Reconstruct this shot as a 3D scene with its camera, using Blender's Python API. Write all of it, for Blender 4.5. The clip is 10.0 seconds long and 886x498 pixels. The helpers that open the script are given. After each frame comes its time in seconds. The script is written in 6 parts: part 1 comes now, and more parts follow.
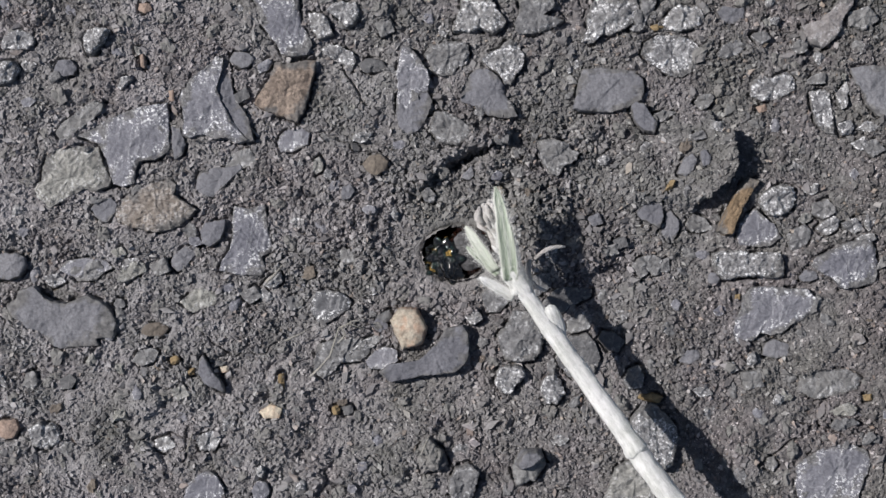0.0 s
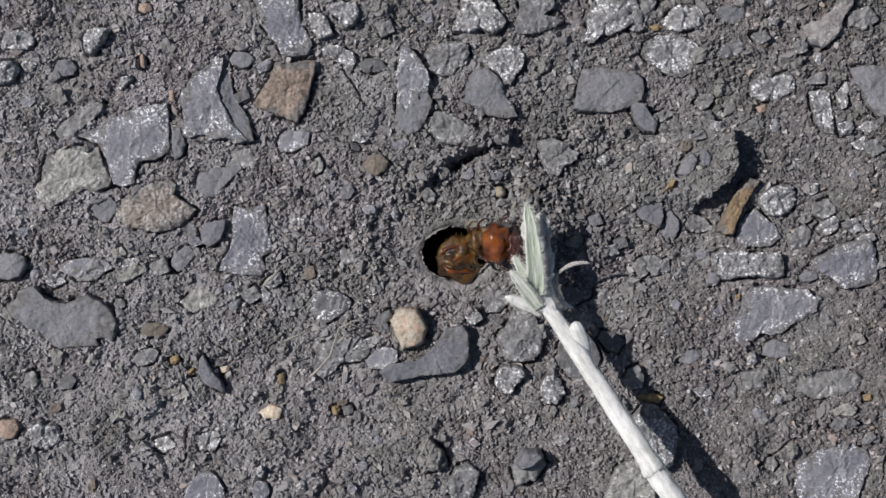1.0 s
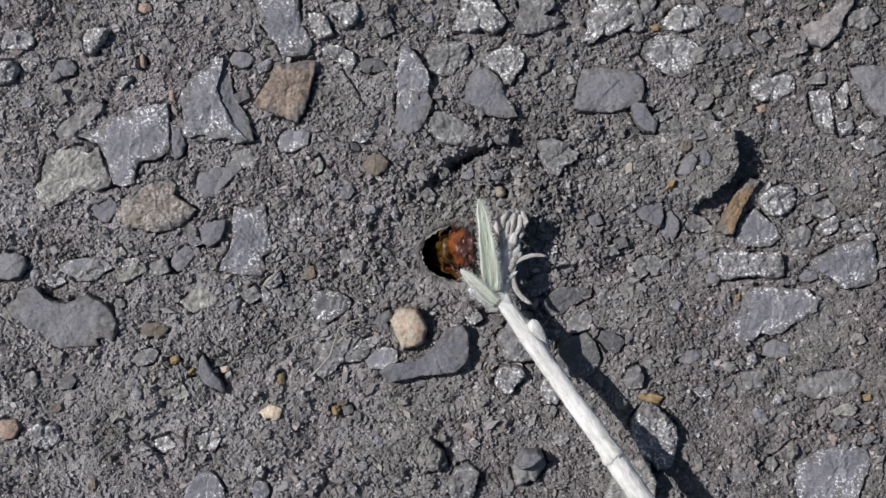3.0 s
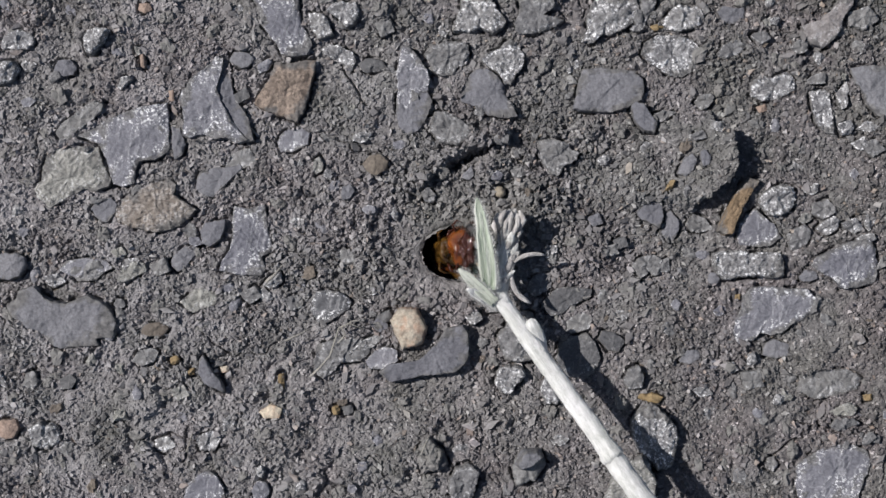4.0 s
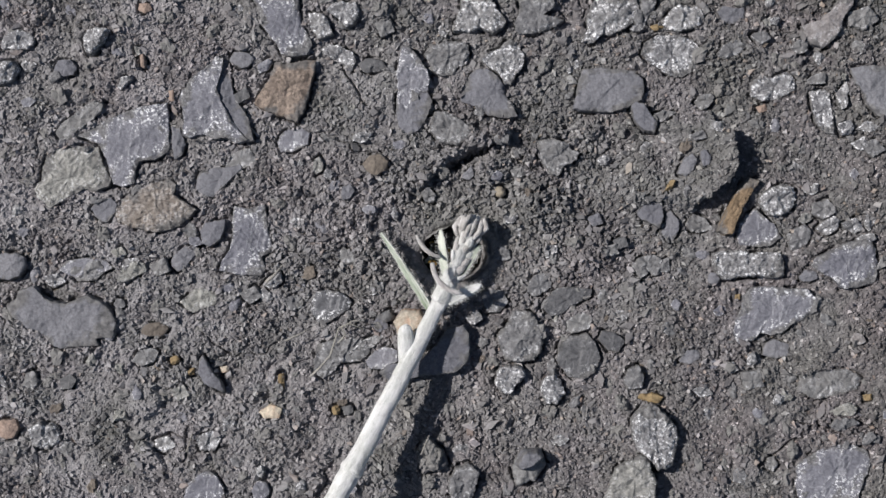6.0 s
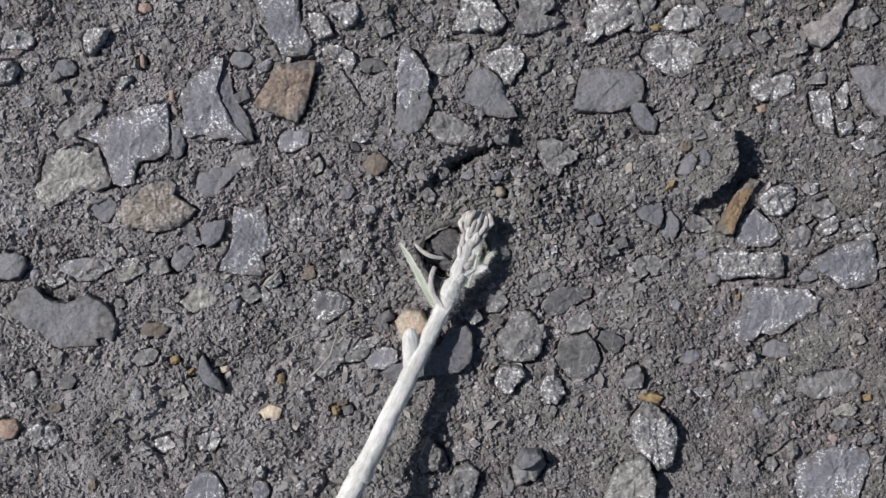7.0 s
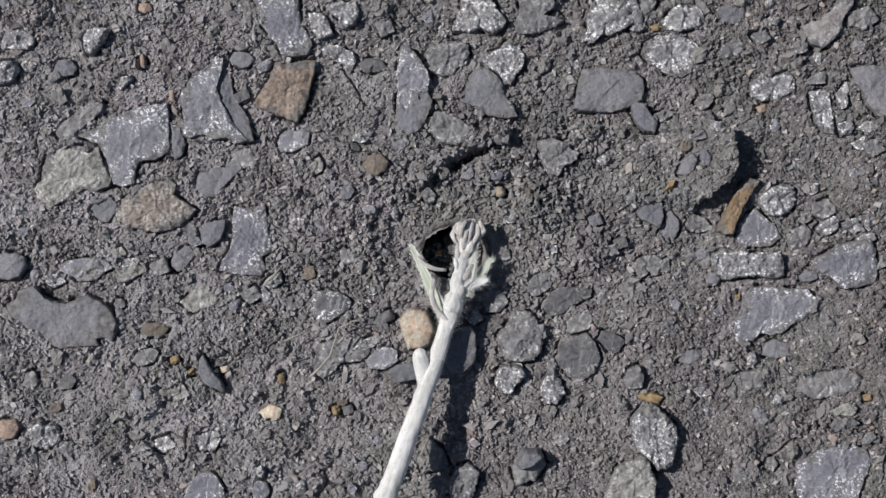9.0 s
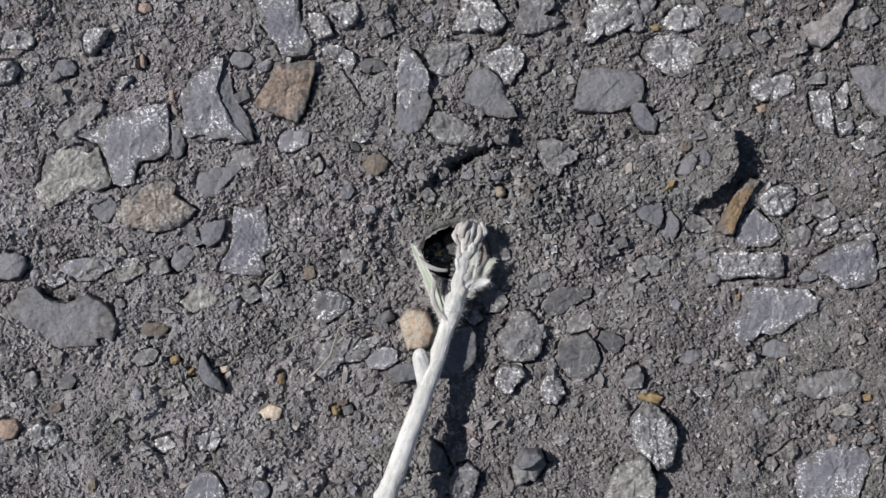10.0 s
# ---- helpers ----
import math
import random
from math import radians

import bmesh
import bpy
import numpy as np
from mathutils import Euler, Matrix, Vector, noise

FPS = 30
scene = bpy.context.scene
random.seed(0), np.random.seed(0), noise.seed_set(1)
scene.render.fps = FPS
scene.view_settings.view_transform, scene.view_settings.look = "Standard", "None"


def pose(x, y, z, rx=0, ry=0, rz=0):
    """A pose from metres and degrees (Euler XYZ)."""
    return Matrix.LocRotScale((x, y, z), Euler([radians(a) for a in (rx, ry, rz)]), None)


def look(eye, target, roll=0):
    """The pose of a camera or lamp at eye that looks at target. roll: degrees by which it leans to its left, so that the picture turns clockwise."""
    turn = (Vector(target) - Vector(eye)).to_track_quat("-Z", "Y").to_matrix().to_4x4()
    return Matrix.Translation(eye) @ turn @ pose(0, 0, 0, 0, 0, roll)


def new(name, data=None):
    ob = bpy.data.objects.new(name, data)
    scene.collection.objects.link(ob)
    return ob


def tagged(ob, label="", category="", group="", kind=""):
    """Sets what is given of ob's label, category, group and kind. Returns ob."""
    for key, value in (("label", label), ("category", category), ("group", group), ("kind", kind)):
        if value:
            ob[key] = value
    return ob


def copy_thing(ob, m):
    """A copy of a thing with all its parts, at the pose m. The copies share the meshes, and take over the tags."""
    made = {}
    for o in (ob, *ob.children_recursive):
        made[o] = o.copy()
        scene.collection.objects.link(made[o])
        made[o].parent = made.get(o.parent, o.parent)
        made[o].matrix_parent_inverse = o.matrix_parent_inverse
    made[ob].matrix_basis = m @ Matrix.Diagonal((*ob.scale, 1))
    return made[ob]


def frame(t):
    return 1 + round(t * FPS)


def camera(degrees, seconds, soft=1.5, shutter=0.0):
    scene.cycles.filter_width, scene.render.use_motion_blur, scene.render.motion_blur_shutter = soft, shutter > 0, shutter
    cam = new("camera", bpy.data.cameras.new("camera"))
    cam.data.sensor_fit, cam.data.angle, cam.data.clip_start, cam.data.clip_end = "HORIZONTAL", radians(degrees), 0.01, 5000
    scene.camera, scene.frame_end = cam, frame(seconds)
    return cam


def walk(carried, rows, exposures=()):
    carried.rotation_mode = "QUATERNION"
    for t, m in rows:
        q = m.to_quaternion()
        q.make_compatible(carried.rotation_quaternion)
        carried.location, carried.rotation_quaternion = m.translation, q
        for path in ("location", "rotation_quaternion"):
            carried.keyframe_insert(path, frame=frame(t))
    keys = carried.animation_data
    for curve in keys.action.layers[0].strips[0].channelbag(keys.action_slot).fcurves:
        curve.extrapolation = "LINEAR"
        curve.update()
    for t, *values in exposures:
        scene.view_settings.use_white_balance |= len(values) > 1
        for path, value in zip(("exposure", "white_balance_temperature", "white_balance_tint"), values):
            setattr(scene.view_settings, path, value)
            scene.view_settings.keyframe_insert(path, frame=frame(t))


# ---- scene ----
cam = camera(30, 10.0, soft=1.5)
HIGH = 0.1463
walk(cam, [(0.0, pose(0, 0, HIGH)), (10.0, pose(0, 0, HIGH))])

# ---- daylight: a clear sky and a sun that stands up-left of the picture ----
SUN_WAY = Vector((-1.0, 0.30, 1.10)).normalized()
world = bpy.data.worlds.new("sky")
scene.world = world
world.use_nodes = True
wn = world.node_tree.nodes
sky = wn.new("ShaderNodeTexSky")
sky.sky_type = "NISHITA"
sky.sun_disc = False
sky.sun_elevation = math.asin(SUN_WAY.z)
sky.sun_rotation = math.atan2(SUN_WAY.x, SUN_WAY.y)
world.node_tree.links.new(sky.outputs["Color"], wn["Background"].inputs["Color"])
wn["Background"].inputs["Strength"].default_value = 0.054
sun = new("sun", bpy.data.lights.new("sun", "SUN"))
sun.data.energy = 5.0
sun.data.angle = radians(0.5)
sun.data.color = (1.0, 0.962, 0.925)
sun.matrix_world = look(SUN_WAY * 5, (0, 0, 0))
scene.view_settings.exposure = -0.05

MM = 0.001
HOLE = (1.14, -0.38, 2.97, 2.42)   # centre and half-axes of the burrow's mouth, in millimetres


# ---- materials ----
class Nodes:
    """A node material under construction."""

    def __init__(self, name, rough=0.9, metal=0.0, spec=0.35):
        self.mat = bpy.data.materials.new(name)
        self.mat.use_nodes = True
        self.tree = self.mat.node_tree
        self.out = self.tree.nodes["Principled BSDF"]
        self.out.inputs["Roughness"].default_value = rough
        self.out.inputs["Metallic"].default_value = metal
        self.out.inputs["Specular IOR Level"].default_value = spec
        self.coord = self.tree.nodes.new("ShaderNodeTexCoord").outputs["Object"]

    def link(self, a, b):
        self.tree.links.new(a, b)

    def scaled(self, s):
        n = self.tree.nodes.new("ShaderNodeMapping")
        n.inputs["Scale"].default_value = s
        self.link(self.coord, n.inputs["Vector"])
        return n.outputs["Vector"]

    def noise(self, per_mm, detail=6.0, rough=0.6, vector=None, warp=0.0):
        n = self.tree.nodes.new("ShaderNodeTexNoise")
        n.inputs["Scale"].default_value = per_mm * 1000.0
        n.inputs["Detail"].default_value = detail
        n.inputs["Roughness"].default_value = rough
        n.inputs["Distortion"].default_value = warp
        self.link(vector or self.coord, n.inputs["Vector"])
        return n.outputs["Fac"]

    def cells(self, per_mm, feature="F1", out="Distance"):
        n = self.tree.nodes.new("ShaderNodeTexVoronoi")
        n.feature = feature
        n.inputs["Scale"].default_value = per_mm * 1000.0
        self.link(self.coord, n.inputs["Vector"])
        return n.outputs[out]

    def ramp(self, fac, *stops):
        n = self.tree.nodes.new("ShaderNodeValToRGB")
        e = n.color_ramp.elements
        while len(e) < len(stops):
            e.new(0.5)
        for el, (at, col) in zip(e, stops):
            el.position = at
            el.color = (*col, 1) if len(col) == 3 else col
        self.link(fac, n.inputs["Fac"])
        return n.outputs["Color"]

    def mix(self, fac, a, b, kind="MIX"):
        n = self.tree.nodes.new("ShaderNodeMix")
        n.data_type = "RGBA"
        n.blend_type = kind
        for value, socket in ((fac, n.inputs[0]), (a, n.inputs[6]), (b, n.inputs[7])):
            if hasattr(value, "links"):
                self.link(value, socket)
            elif isinstance(value, tuple):
                socket.default_value = (*value, 1)
            else:
                socket.default_value = value
        return n.outputs[2]

    def math(self, kind, a, b):
        n = self.tree.nodes.new("ShaderNodeMath")
        n.operation = kind
        for value, socket in ((a, n.inputs[0]), (b, n.inputs[1])):
            if hasattr(value, "links"):
                self.link(value, socket)
            else:
                socket.default_value = value
        return n.outputs[0]

    def random(self):
        return self.tree.nodes.new("ShaderNodeObjectInfo").outputs["Random"]

    def island(self):
        return self.tree.nodes.new("ShaderNodeNewGeometry").outputs["Random Per Island"]

    def attribute(self, name):
        n = self.tree.nodes.new("ShaderNodeAttribute")
        n.attribute_name = name
        return n.outputs["Fac"]

    def colour(self, c):
        if hasattr(c, "links"):
            self.link(c, self.out.inputs["Base Color"])
        else:
            self.out.inputs["Base Color"].default_value = (*c, 1)
        return self

    def bump(self, height, mm, strength=1.0):
        n = self.tree.nodes.new("ShaderNodeBump")
        n.inputs["Distance"].default_value = mm * MM
        n.inputs["Strength"].default_value = strength
        self.link(height, n.inputs["Height"])
        self.link(n.outputs["Normal"], self.out.inputs["Normal"])
        return self


BLACK, WHITE = (0, 0, 0), (1, 1, 1)


def soil_tones(n, base):
    """Mauve and greenish patches, pale salt dust that thickens to the west, and paler dug earth round the burrow."""
    patch = n.ramp(n.noise(0.035, 4, 0.6), (0.40, BLACK), (0.64, WHITE))
    base = n.mix(n.math("MULTIPLY", patch, 0.8), base, n.mix(1.0, base, (1.06, 1.0, 1.0), "MULTIPLY"))
    tone = n.ramp(n.noise(0.11, 7, 0.7), (0.34, (0.87, 0.90, 0.84)), (0.47, (0.99, 1.0, 0.98)), (0.56, (1.04, 1.0, 1.01)), (0.68, (1.13, 1.07, 1.10)))
    base = n.mix(1.0, base, tone, "MULTIPLY")
    far = n.tree.nodes.new("ShaderNodeVectorMath")
    far.operation = "DISTANCE"
    far.inputs[1].default_value = (-0.045, 0, 0)
    n.link(n.coord, far.inputs[0])
    west = n.ramp(n.math("ADD", n.math("MULTIPLY", far.outputs["Value"], -11.5), 1.08), (0.0, (0.08, 0.08, 0.08)), (1.0, (0.85, 0.85, 0.85)))
    dust = n.math("MULTIPLY", west, n.ramp(n.noise(0.16, 10, 0.78), (0.37, BLACK), (0.62, WHITE)))
    base = n.mix(n.math("MULTIPLY", dust, 0.95), base, (0.41, 0.395, 0.412))
    away = n.tree.nodes.new("ShaderNodeVectorMath")
    away.operation = "DISTANCE"
    away.inputs[1].default_value = ((HOLE[0] + 1.5) * MM, (HOLE[1] + 1.5) * MM, 0)
    n.link(n.coord, away.inputs[0])
    dug = n.ramp(n.math("ADD", n.math("MULTIPLY", away.outputs["Value"], -90.0), n.math("ADD", n.noise(0.3, 6, 0.65), 0.55)), (0.35, BLACK), (0.75, WHITE))
    base = n.mix(n.math("MULTIPLY", dug, 0.45), base, (0.225, 0.220, 0.208))
    return base


def soil_material():
    n = Nodes("grey_silt", 0.95, spec=0.2)
    grain = n.noise(1.6, 8, 0.7)
    base = n.ramp(grain, (0.28, (0.062, 0.060, 0.061)), (0.52, (0.148, 0.145, 0.146)), (0.75, (0.290, 0.286, 0.286)))
    clod = n.ramp(n.cells(1.1, out="Color"), (0.0, (0.82, 0.82, 0.82)), (1.0, (1.18, 1.17, 1.15)))
    base = n.mix(0.5, base, clod, "MULTIPLY")
    fleck = n.ramp(n.noise(3.0, 4, 0.6), (0.595, BLACK), (0.65, WHITE))
    salty = n.ramp(n.noise(0.22, 6, 0.7), (0.42, (0.25, 0.25, 0.25)), (0.60, WHITE))
    base = n.mix(n.math("MULTIPLY", n.math("MULTIPLY", fleck, salty), 0.95), base, (0.62, 0.615, 0.615))
    base = soil_tones(n, base)
    rust = n.ramp(n.noise(0.5, 3, 0.5), (0.72, BLACK), (0.78, WHITE))
    base = n.mix(n.math("MULTIPLY", rust, 0.35), base, (0.22, 0.13, 0.06))
    n.colour(base)
    n.bump(n.math("ADD", n.noise(3.5, 6, 0.7), n.math("MULTIPLY", n.cells(5.5), 0.3)), 0.18, 1.0)
    return n.mat


def stone_material(name, dark, light, speck=0.0, speck_at=0.6, crust=0.0, crust_col=(0.50, 0.50, 0.52), tint=None, rough=0.8, grainy=0.0, dirt=0.85):
    n = Nodes(name, rough, spec=0.35)
    base = n.ramp(n.noise(0.35, 8, 0.62, warp=0.4), (0.3, dark), (0.7, light))
    tone = n.ramp(n.random(), (0.0, (0.84, 0.84, 0.86)), (1.0, (1.14, 1.13, 1.10)))
    base = n.mix(1.0, base, tone, "MULTIPLY")
    fine = n.ramp(n.noise(5.0, 4, 0.6), (0.3, (0.76, 0.76, 0.76)), (0.7, (1.22, 1.22, 1.22)))
    base = n.mix(1.0, base, fine, "MULTIPLY")
    if tint:
        mask = n.ramp(n.noise(0.6, 4, 0.6), (0.45, BLACK), (0.65, WHITE))
        base = n.mix(n.math("MULTIPLY", mask, 0.75), base, tint)
    if grainy:
        g = n.ramp(n.cells(4.5, out="Color"), (0.0, (1 - grainy,) * 3), (1.0, (1 + grainy,) * 3))
        base = n.mix(1.0, base, g, "MULTIPLY")
    if crust:
        mask = n.ramp(n.noise(1.5, 9, 0.8), (0.49, BLACK), (0.60, WHITE))
        base = n.mix(n.math("MULTIPLY", mask, crust), base, crust_col)
    if speck:
        spots = n.ramp(n.noise(3.8, 5, 0.65), (0.53, BLACK), (0.60, WHITE))
        dots = n.ramp(n.cells(2.3), (0.20, WHITE), (0.30, BLACK))
        spots = n.math("MAXIMUM", spots, dots)
        rim = n.math("MULTIPLY", n.ramp(n.attribute("rimward"), (0.55, BLACK), (1.0, WHITE)), 0.16)
        where = n.ramp(n.math("ADD", n.noise(0.34, 5, 0.65), rim), (speck_at - 0.01, BLACK), (speck_at + 0.09, WHITE))
        base = n.mix(n.math("MULTIPLY", n.math("MULTIPLY", spots, where), speck), base, (0.84, 0.84, 0.86))
        vein = n.ramp(n.noise(0.3, 5, 0.5, warp=1.2), (0.485, BLACK), (0.5, WHITE), (0.515, BLACK))
        base = n.mix(n.math("MULTIPLY", vein, 0.20 * speck), base, (0.68, 0.68, 0.69))
    if dirt:
        edge = n.math("MULTIPLY", n.ramp(n.attribute("rimward"), (0.45, BLACK), (1.0, WHITE)), 0.17)
        mask = n.ramp(n.math("ADD", n.noise(0.42, 9, 0.68, warp=0.3), edge), (0.60, BLACK), (0.68, WHITE))
        crumb = n.ramp(n.noise(2.4, 7, 0.72), (0.30, (0.060, 0.058, 0.058)), (0.52, (0.135, 0.131, 0.130)), (0.74, (0.25, 0.245, 0.24)))
        base = n.mix(n.math("MULTIPLY", mask, dirt), base, crumb)
    n.colour(base)
    n.bump(n.math("ADD", n.noise(2.2, 8, 0.68), n.math("MULTIPLY", n.noise(0.8, 3, 0.5), 0.8)), 0.14 + 0.10 * (crust > 0.3), 1.0)
    return n.mat


SOIL = soil_material()
STONE = {
    "plain": stone_material("blue_grey_shale", (0.142, 0.143, 0.161), (0.210, 0.211, 0.234)),
    "speck": stone_material("salt_specked_shale", (0.148, 0.149, 0.174), (0.222, 0.223, 0.254), 0.9, 0.52),
    "speckdark": stone_material("dark_specked_shale", (0.10, 0.101, 0.11), (0.15, 0.151, 0.162), 0.9, 0.47),
    "grey": stone_material("dull_grey_rock", (0.118, 0.117, 0.121), (0.195, 0.194, 0.199), 0.45, 0.52, 0.22),
    "dark": stone_material("dark_grey_rock", (0.088, 0.088, 0.094), (0.145, 0.145, 0.152), 0.4, 0.56),
    "crust": stone_material("salt_crusted_rock", (0.150, 0.149, 0.156), (0.245, 0.243, 0.252), 0.95, 0.44, 0.5),
    "crusttan": stone_material("tan_crusted_rock", (0.17, 0.145, 0.125), (0.25, 0.22, 0.20), 0.3, 0.5, 0.6, (0.47, 0.44, 0.42)),
    "pale": stone_material("pale_crusted_rock", (0.20, 0.198, 0.186), (0.30, 0.297, 0.284), 0.4, 0.5, 0.6, (0.47, 0.46, 0.43)),
    "brown": stone_material("brown_sandstone", (0.165, 0.130, 0.110), (0.26, 0.212, 0.182), grainy=0.45),
    "brownlow": stone_material("brownish_rock", (0.13, 0.11, 0.095), (0.21, 0.18, 0.15), grainy=0.15),
    "pink": stone_material("pinkish_rock", (0.26, 0.19, 0.155), (0.40, 0.31, 0.26)),
    "pinkgrey": stone_material("pinkish_grey_rock", (0.20, 0.185, 0.182), (0.30, 0.275, 0.268), 0.3, 0.5, 0.3),
    "cream": stone_material("cream_rock", (0.40, 0.335, 0.26), (0.66, 0.605, 0.50), tint=(0.40, 0.195, 0.115), grainy=0.18, dirt=0.35),
    "tan": stone_material("tan_round_rock", (0.24, 0.205, 0.16), (0.34, 0.30, 0.24)),
    "ochre": stone_material("ochre_rock", (0.19, 0.135, 0.07), (0.32, 0.245, 0.145)),
    "rust": stone_material("rusty_brown_rock", (0.15, 0.105, 0.065), (0.25, 0.185, 0.125), grainy=0.25),
    "round": stone_material("rounded_grey_rock", (0.13, 0.131, 0.135), (0.20, 0.20, 0.205), 0.3, 0.55, 0.15),
    "soil": SOIL,
}


def crumb_material():
    n = Nodes("loose_grit", 0.95, spec=0.2)
    base = n.ramp(n.island(), (0.0, (0.076, 0.075, 0.076)), (0.45, (0.127, 0.125, 0.126)), (0.82, (0.185, 0.183, 0.186)),
                  (0.93, (0.40, 0.395, 0.395)), (0.97, (0.19, 0.155, 0.13)), (1.0, (0.34, 0.295, 0.26)))
    fine = n.ramp(n.noise(3.0, 5, 0.6), (0.3, (0.8, 0.8, 0.8)), (0.7, (1.18, 1.18, 1.18)))
    n.colour(soil_tones(n, n.mix(1.0, base, fine, "MULTIPLY")))
    n.bump(n.noise(4.0, 6, 0.7), 0.08)
    return n.mat


def wool_material(name, low, high, rough=0.9):
    """Matted plant wool: fibres along the stem, and felt with shade painted darker into its hollows."""
    n = Nodes(name, rough, spec=0.15)
    streak = n.noise(1.9, 6, 0.7, n.scaled((1.0, 0.10, 1.0)))
    felt = n.noise(3.2, 6, 0.75, n.scaled((1.0, 0.45, 1.0)), warp=0.5)
    base = n.ramp(streak, (0.30, low), (0.62, high))
    base = n.mix(1.0, base, n.ramp(felt, (0.28, (0.74, 0.74, 0.73)), (0.50, (1.0, 1.0, 1.0)), (0.8, (1.06, 1.06, 1.06))), "MULTIPLY")
    blot = n.ramp(n.noise(0.45, 4, 0.6), (0.32, (0.80, 0.805, 0.77)), (0.55, (1.0, 0.99, 0.985)), (0.75, (1.03, 1.01, 1.02)))
    n.colour(n.mix(1.0, base, blot, "MULTIPLY"))
    n.bump(n.math("ADD", felt, n.math("MULTIPLY", streak, 0.9)), 0.17, 0.95)
    n.out.inputs["Sheen Weight"].default_value = 0.25
    return n.mat


def leaf_material():
    n = Nodes("woolly_leaf", 0.75, spec=0.25)
    across = n.attribute("across")
    band = n.ramp(across, (0.0, (0.52, 0.55, 0.48)), (0.14, (0.36, 0.42, 0.34)), (0.42, (0.29, 0.35, 0.26)),
                  (0.60, (0.40, 0.46, 0.37)), (0.85, (0.60, 0.62, 0.56)), (1.0, (0.70, 0.70, 0.66)))
    hair = n.ramp(n.noise(3.0, 6, 0.7, n.scaled((1.0, 0.15, 1.0))), (0.40, BLACK), (0.66, WHITE))
    vein = n.ramp(n.noise(1.5, 4, 0.6, n.scaled((1.0, 0.06, 1.0))), (0.36, (0.62, 0.66, 0.60)), (0.52, (1.0, 1.0, 1.0)))
    band = n.mix(1.0, band, vein, "MULTIPLY")
    n.colour(n.mix(n.math("MULTIPLY", hair, 0.6), band, (0.66, 0.67, 0.62)))
    n.bump(n.noise(3.6, 6, 0.75, n.scaled((1.0, 0.25, 1.0))), 0.20)
    return n.mat


def shell_material(name, low, high, rough=0.22, bump=0.05, spec=0.5, sub=0.0):
    n = Nodes(name, rough, spec=spec)
    n.colour(n.ramp(n.noise(0.8, 5, 0.55), (0.32, low), (0.68, high)))
    n.bump(n.noise(1.8, 4, 0.55), bump)
    n.out.inputs["Coat Weight"].default_value = 0.8
    n.out.inputs["Coat Roughness"].default_value = 0.06
    if sub:
        n.out.inputs["Subsurface Weight"].default_value = sub
        n.out.inputs["Subsurface Radius"].default_value = (0.9 * MM, 0.35 * MM, 0.1 * MM)
        n.out.inputs["Subsurface Scale"].default_value = 1.0
    return n.mat


def beetle_head_material():
    n = Nodes("black_shell_painted_sheen", 0.13, metal=0.5, spec=0.8)
    # green sheen and gold glints are painted as fixed patches in the base colour
    n.colour(n.ramp(n.noise(0.9, 3, 0.5), (0.40, (0.010, 0.010, 0.011)), (0.52, (0.012, 0.012, 0.012)), (0.57, (0.014, 0.032, 0.022)),
                    (0.62, (0.014, 0.015, 0.014)), (0.66, (0.50, 0.31, 0.07)), (0.73, (0.02, 0.02, 0.015))))
    n.bump(n.math("ADD", n.noise(2.0, 4, 0.6), n.cells(2.2)), 0.24)
    n.out.inputs["Coat Weight"].default_value = 1.0
    n.out.inputs["Coat Roughness"].default_value = 0.08
    return n.mat


GRIT = crumb_material()
WOOL = wool_material("white_wool", (0.51, 0.52, 0.51), (0.86, 0.86, 0.86))
WOOL_BUD = wool_material("greyish_wool", (0.31, 0.29, 0.285), (0.65, 0.63, 0.625))
WOOL_GREEN = wool_material("pale_green_wool", (0.43, 0.48, 0.40), (0.68, 0.70, 0.64))
LEAF = leaf_material()


def hair_material():
    n = Nodes("white_hair", 0.8)
    thin = n.tree.nodes.new("ShaderNodeBsdfTranslucent")
    thin.inputs["Color"].default_value = (0.80, 0.80, 0.78, 1)
    both = n.tree.nodes.new("ShaderNodeMixShader")
    both.inputs[0].default_value = 0.5
    n.colour((0.80, 0.80, 0.78))
    n.link(n.out.outputs[0], both.inputs[1])
    n.link(thin.outputs[0], both.inputs[2])
    n.link(both.outputs[0], n.tree.nodes["Material Output"].inputs["Surface"])
    return n.mat


HAIR = hair_material()
RED_SHELL = shell_material("red_brown_shell", (0.030, 0.006, 0.002), (0.19, 0.052, 0.006), 0.08, 0.10, sub=0.12)
AMBER = shell_material("amber_skin", (0.012, 0.006, 0.002), (0.120, 0.060, 0.012), 0.08, 0.20, sub=0.10)
DARK_SHELL = shell_material("dark_brown_shell", (0.010, 0.005, 0.003), (0.055, 0.014, 0.006), 0.12, 0.25)
PALE_SKIN = shell_material("pale_membrane", (0.10, 0.055, 0.022), (0.26, 0.165, 0.085), 0.2, 0.12, sub=0.1)
HEAD_SHELL = beetle_head_material()
DUSTY = stone_material("dusty_shield", (0.028, 0.027, 0.030), (0.135, 0.132, 0.136), crust=0.35, crust_col=(0.02, 0.02, 0.022), grainy=0.6, rough=0.5, dirt=0.0)
STRAW = wool_material("dry_straw", (0.20, 0.19, 0.175), (0.42, 0.40, 0.37))


# ---- building helpers ----
def part(name, bm, material, parent=None, label="", smooth=True):
    """Link a bmesh, built in millimetres, as one mesh object under a thing or a part."""
    bmesh.ops.recalc_face_normals(bm, faces=bm.faces)
    for v in bm.verts:
        v.co *= MM
    for f in bm.faces:
        f.smooth = smooth
    me = bpy.data.meshes.new(name)
    bm.to_mesh(me)
    bm.free()
    me.materials.append(material)
    ob = new(name, me)
    ob.parent = parent
    return tagged(ob, label)


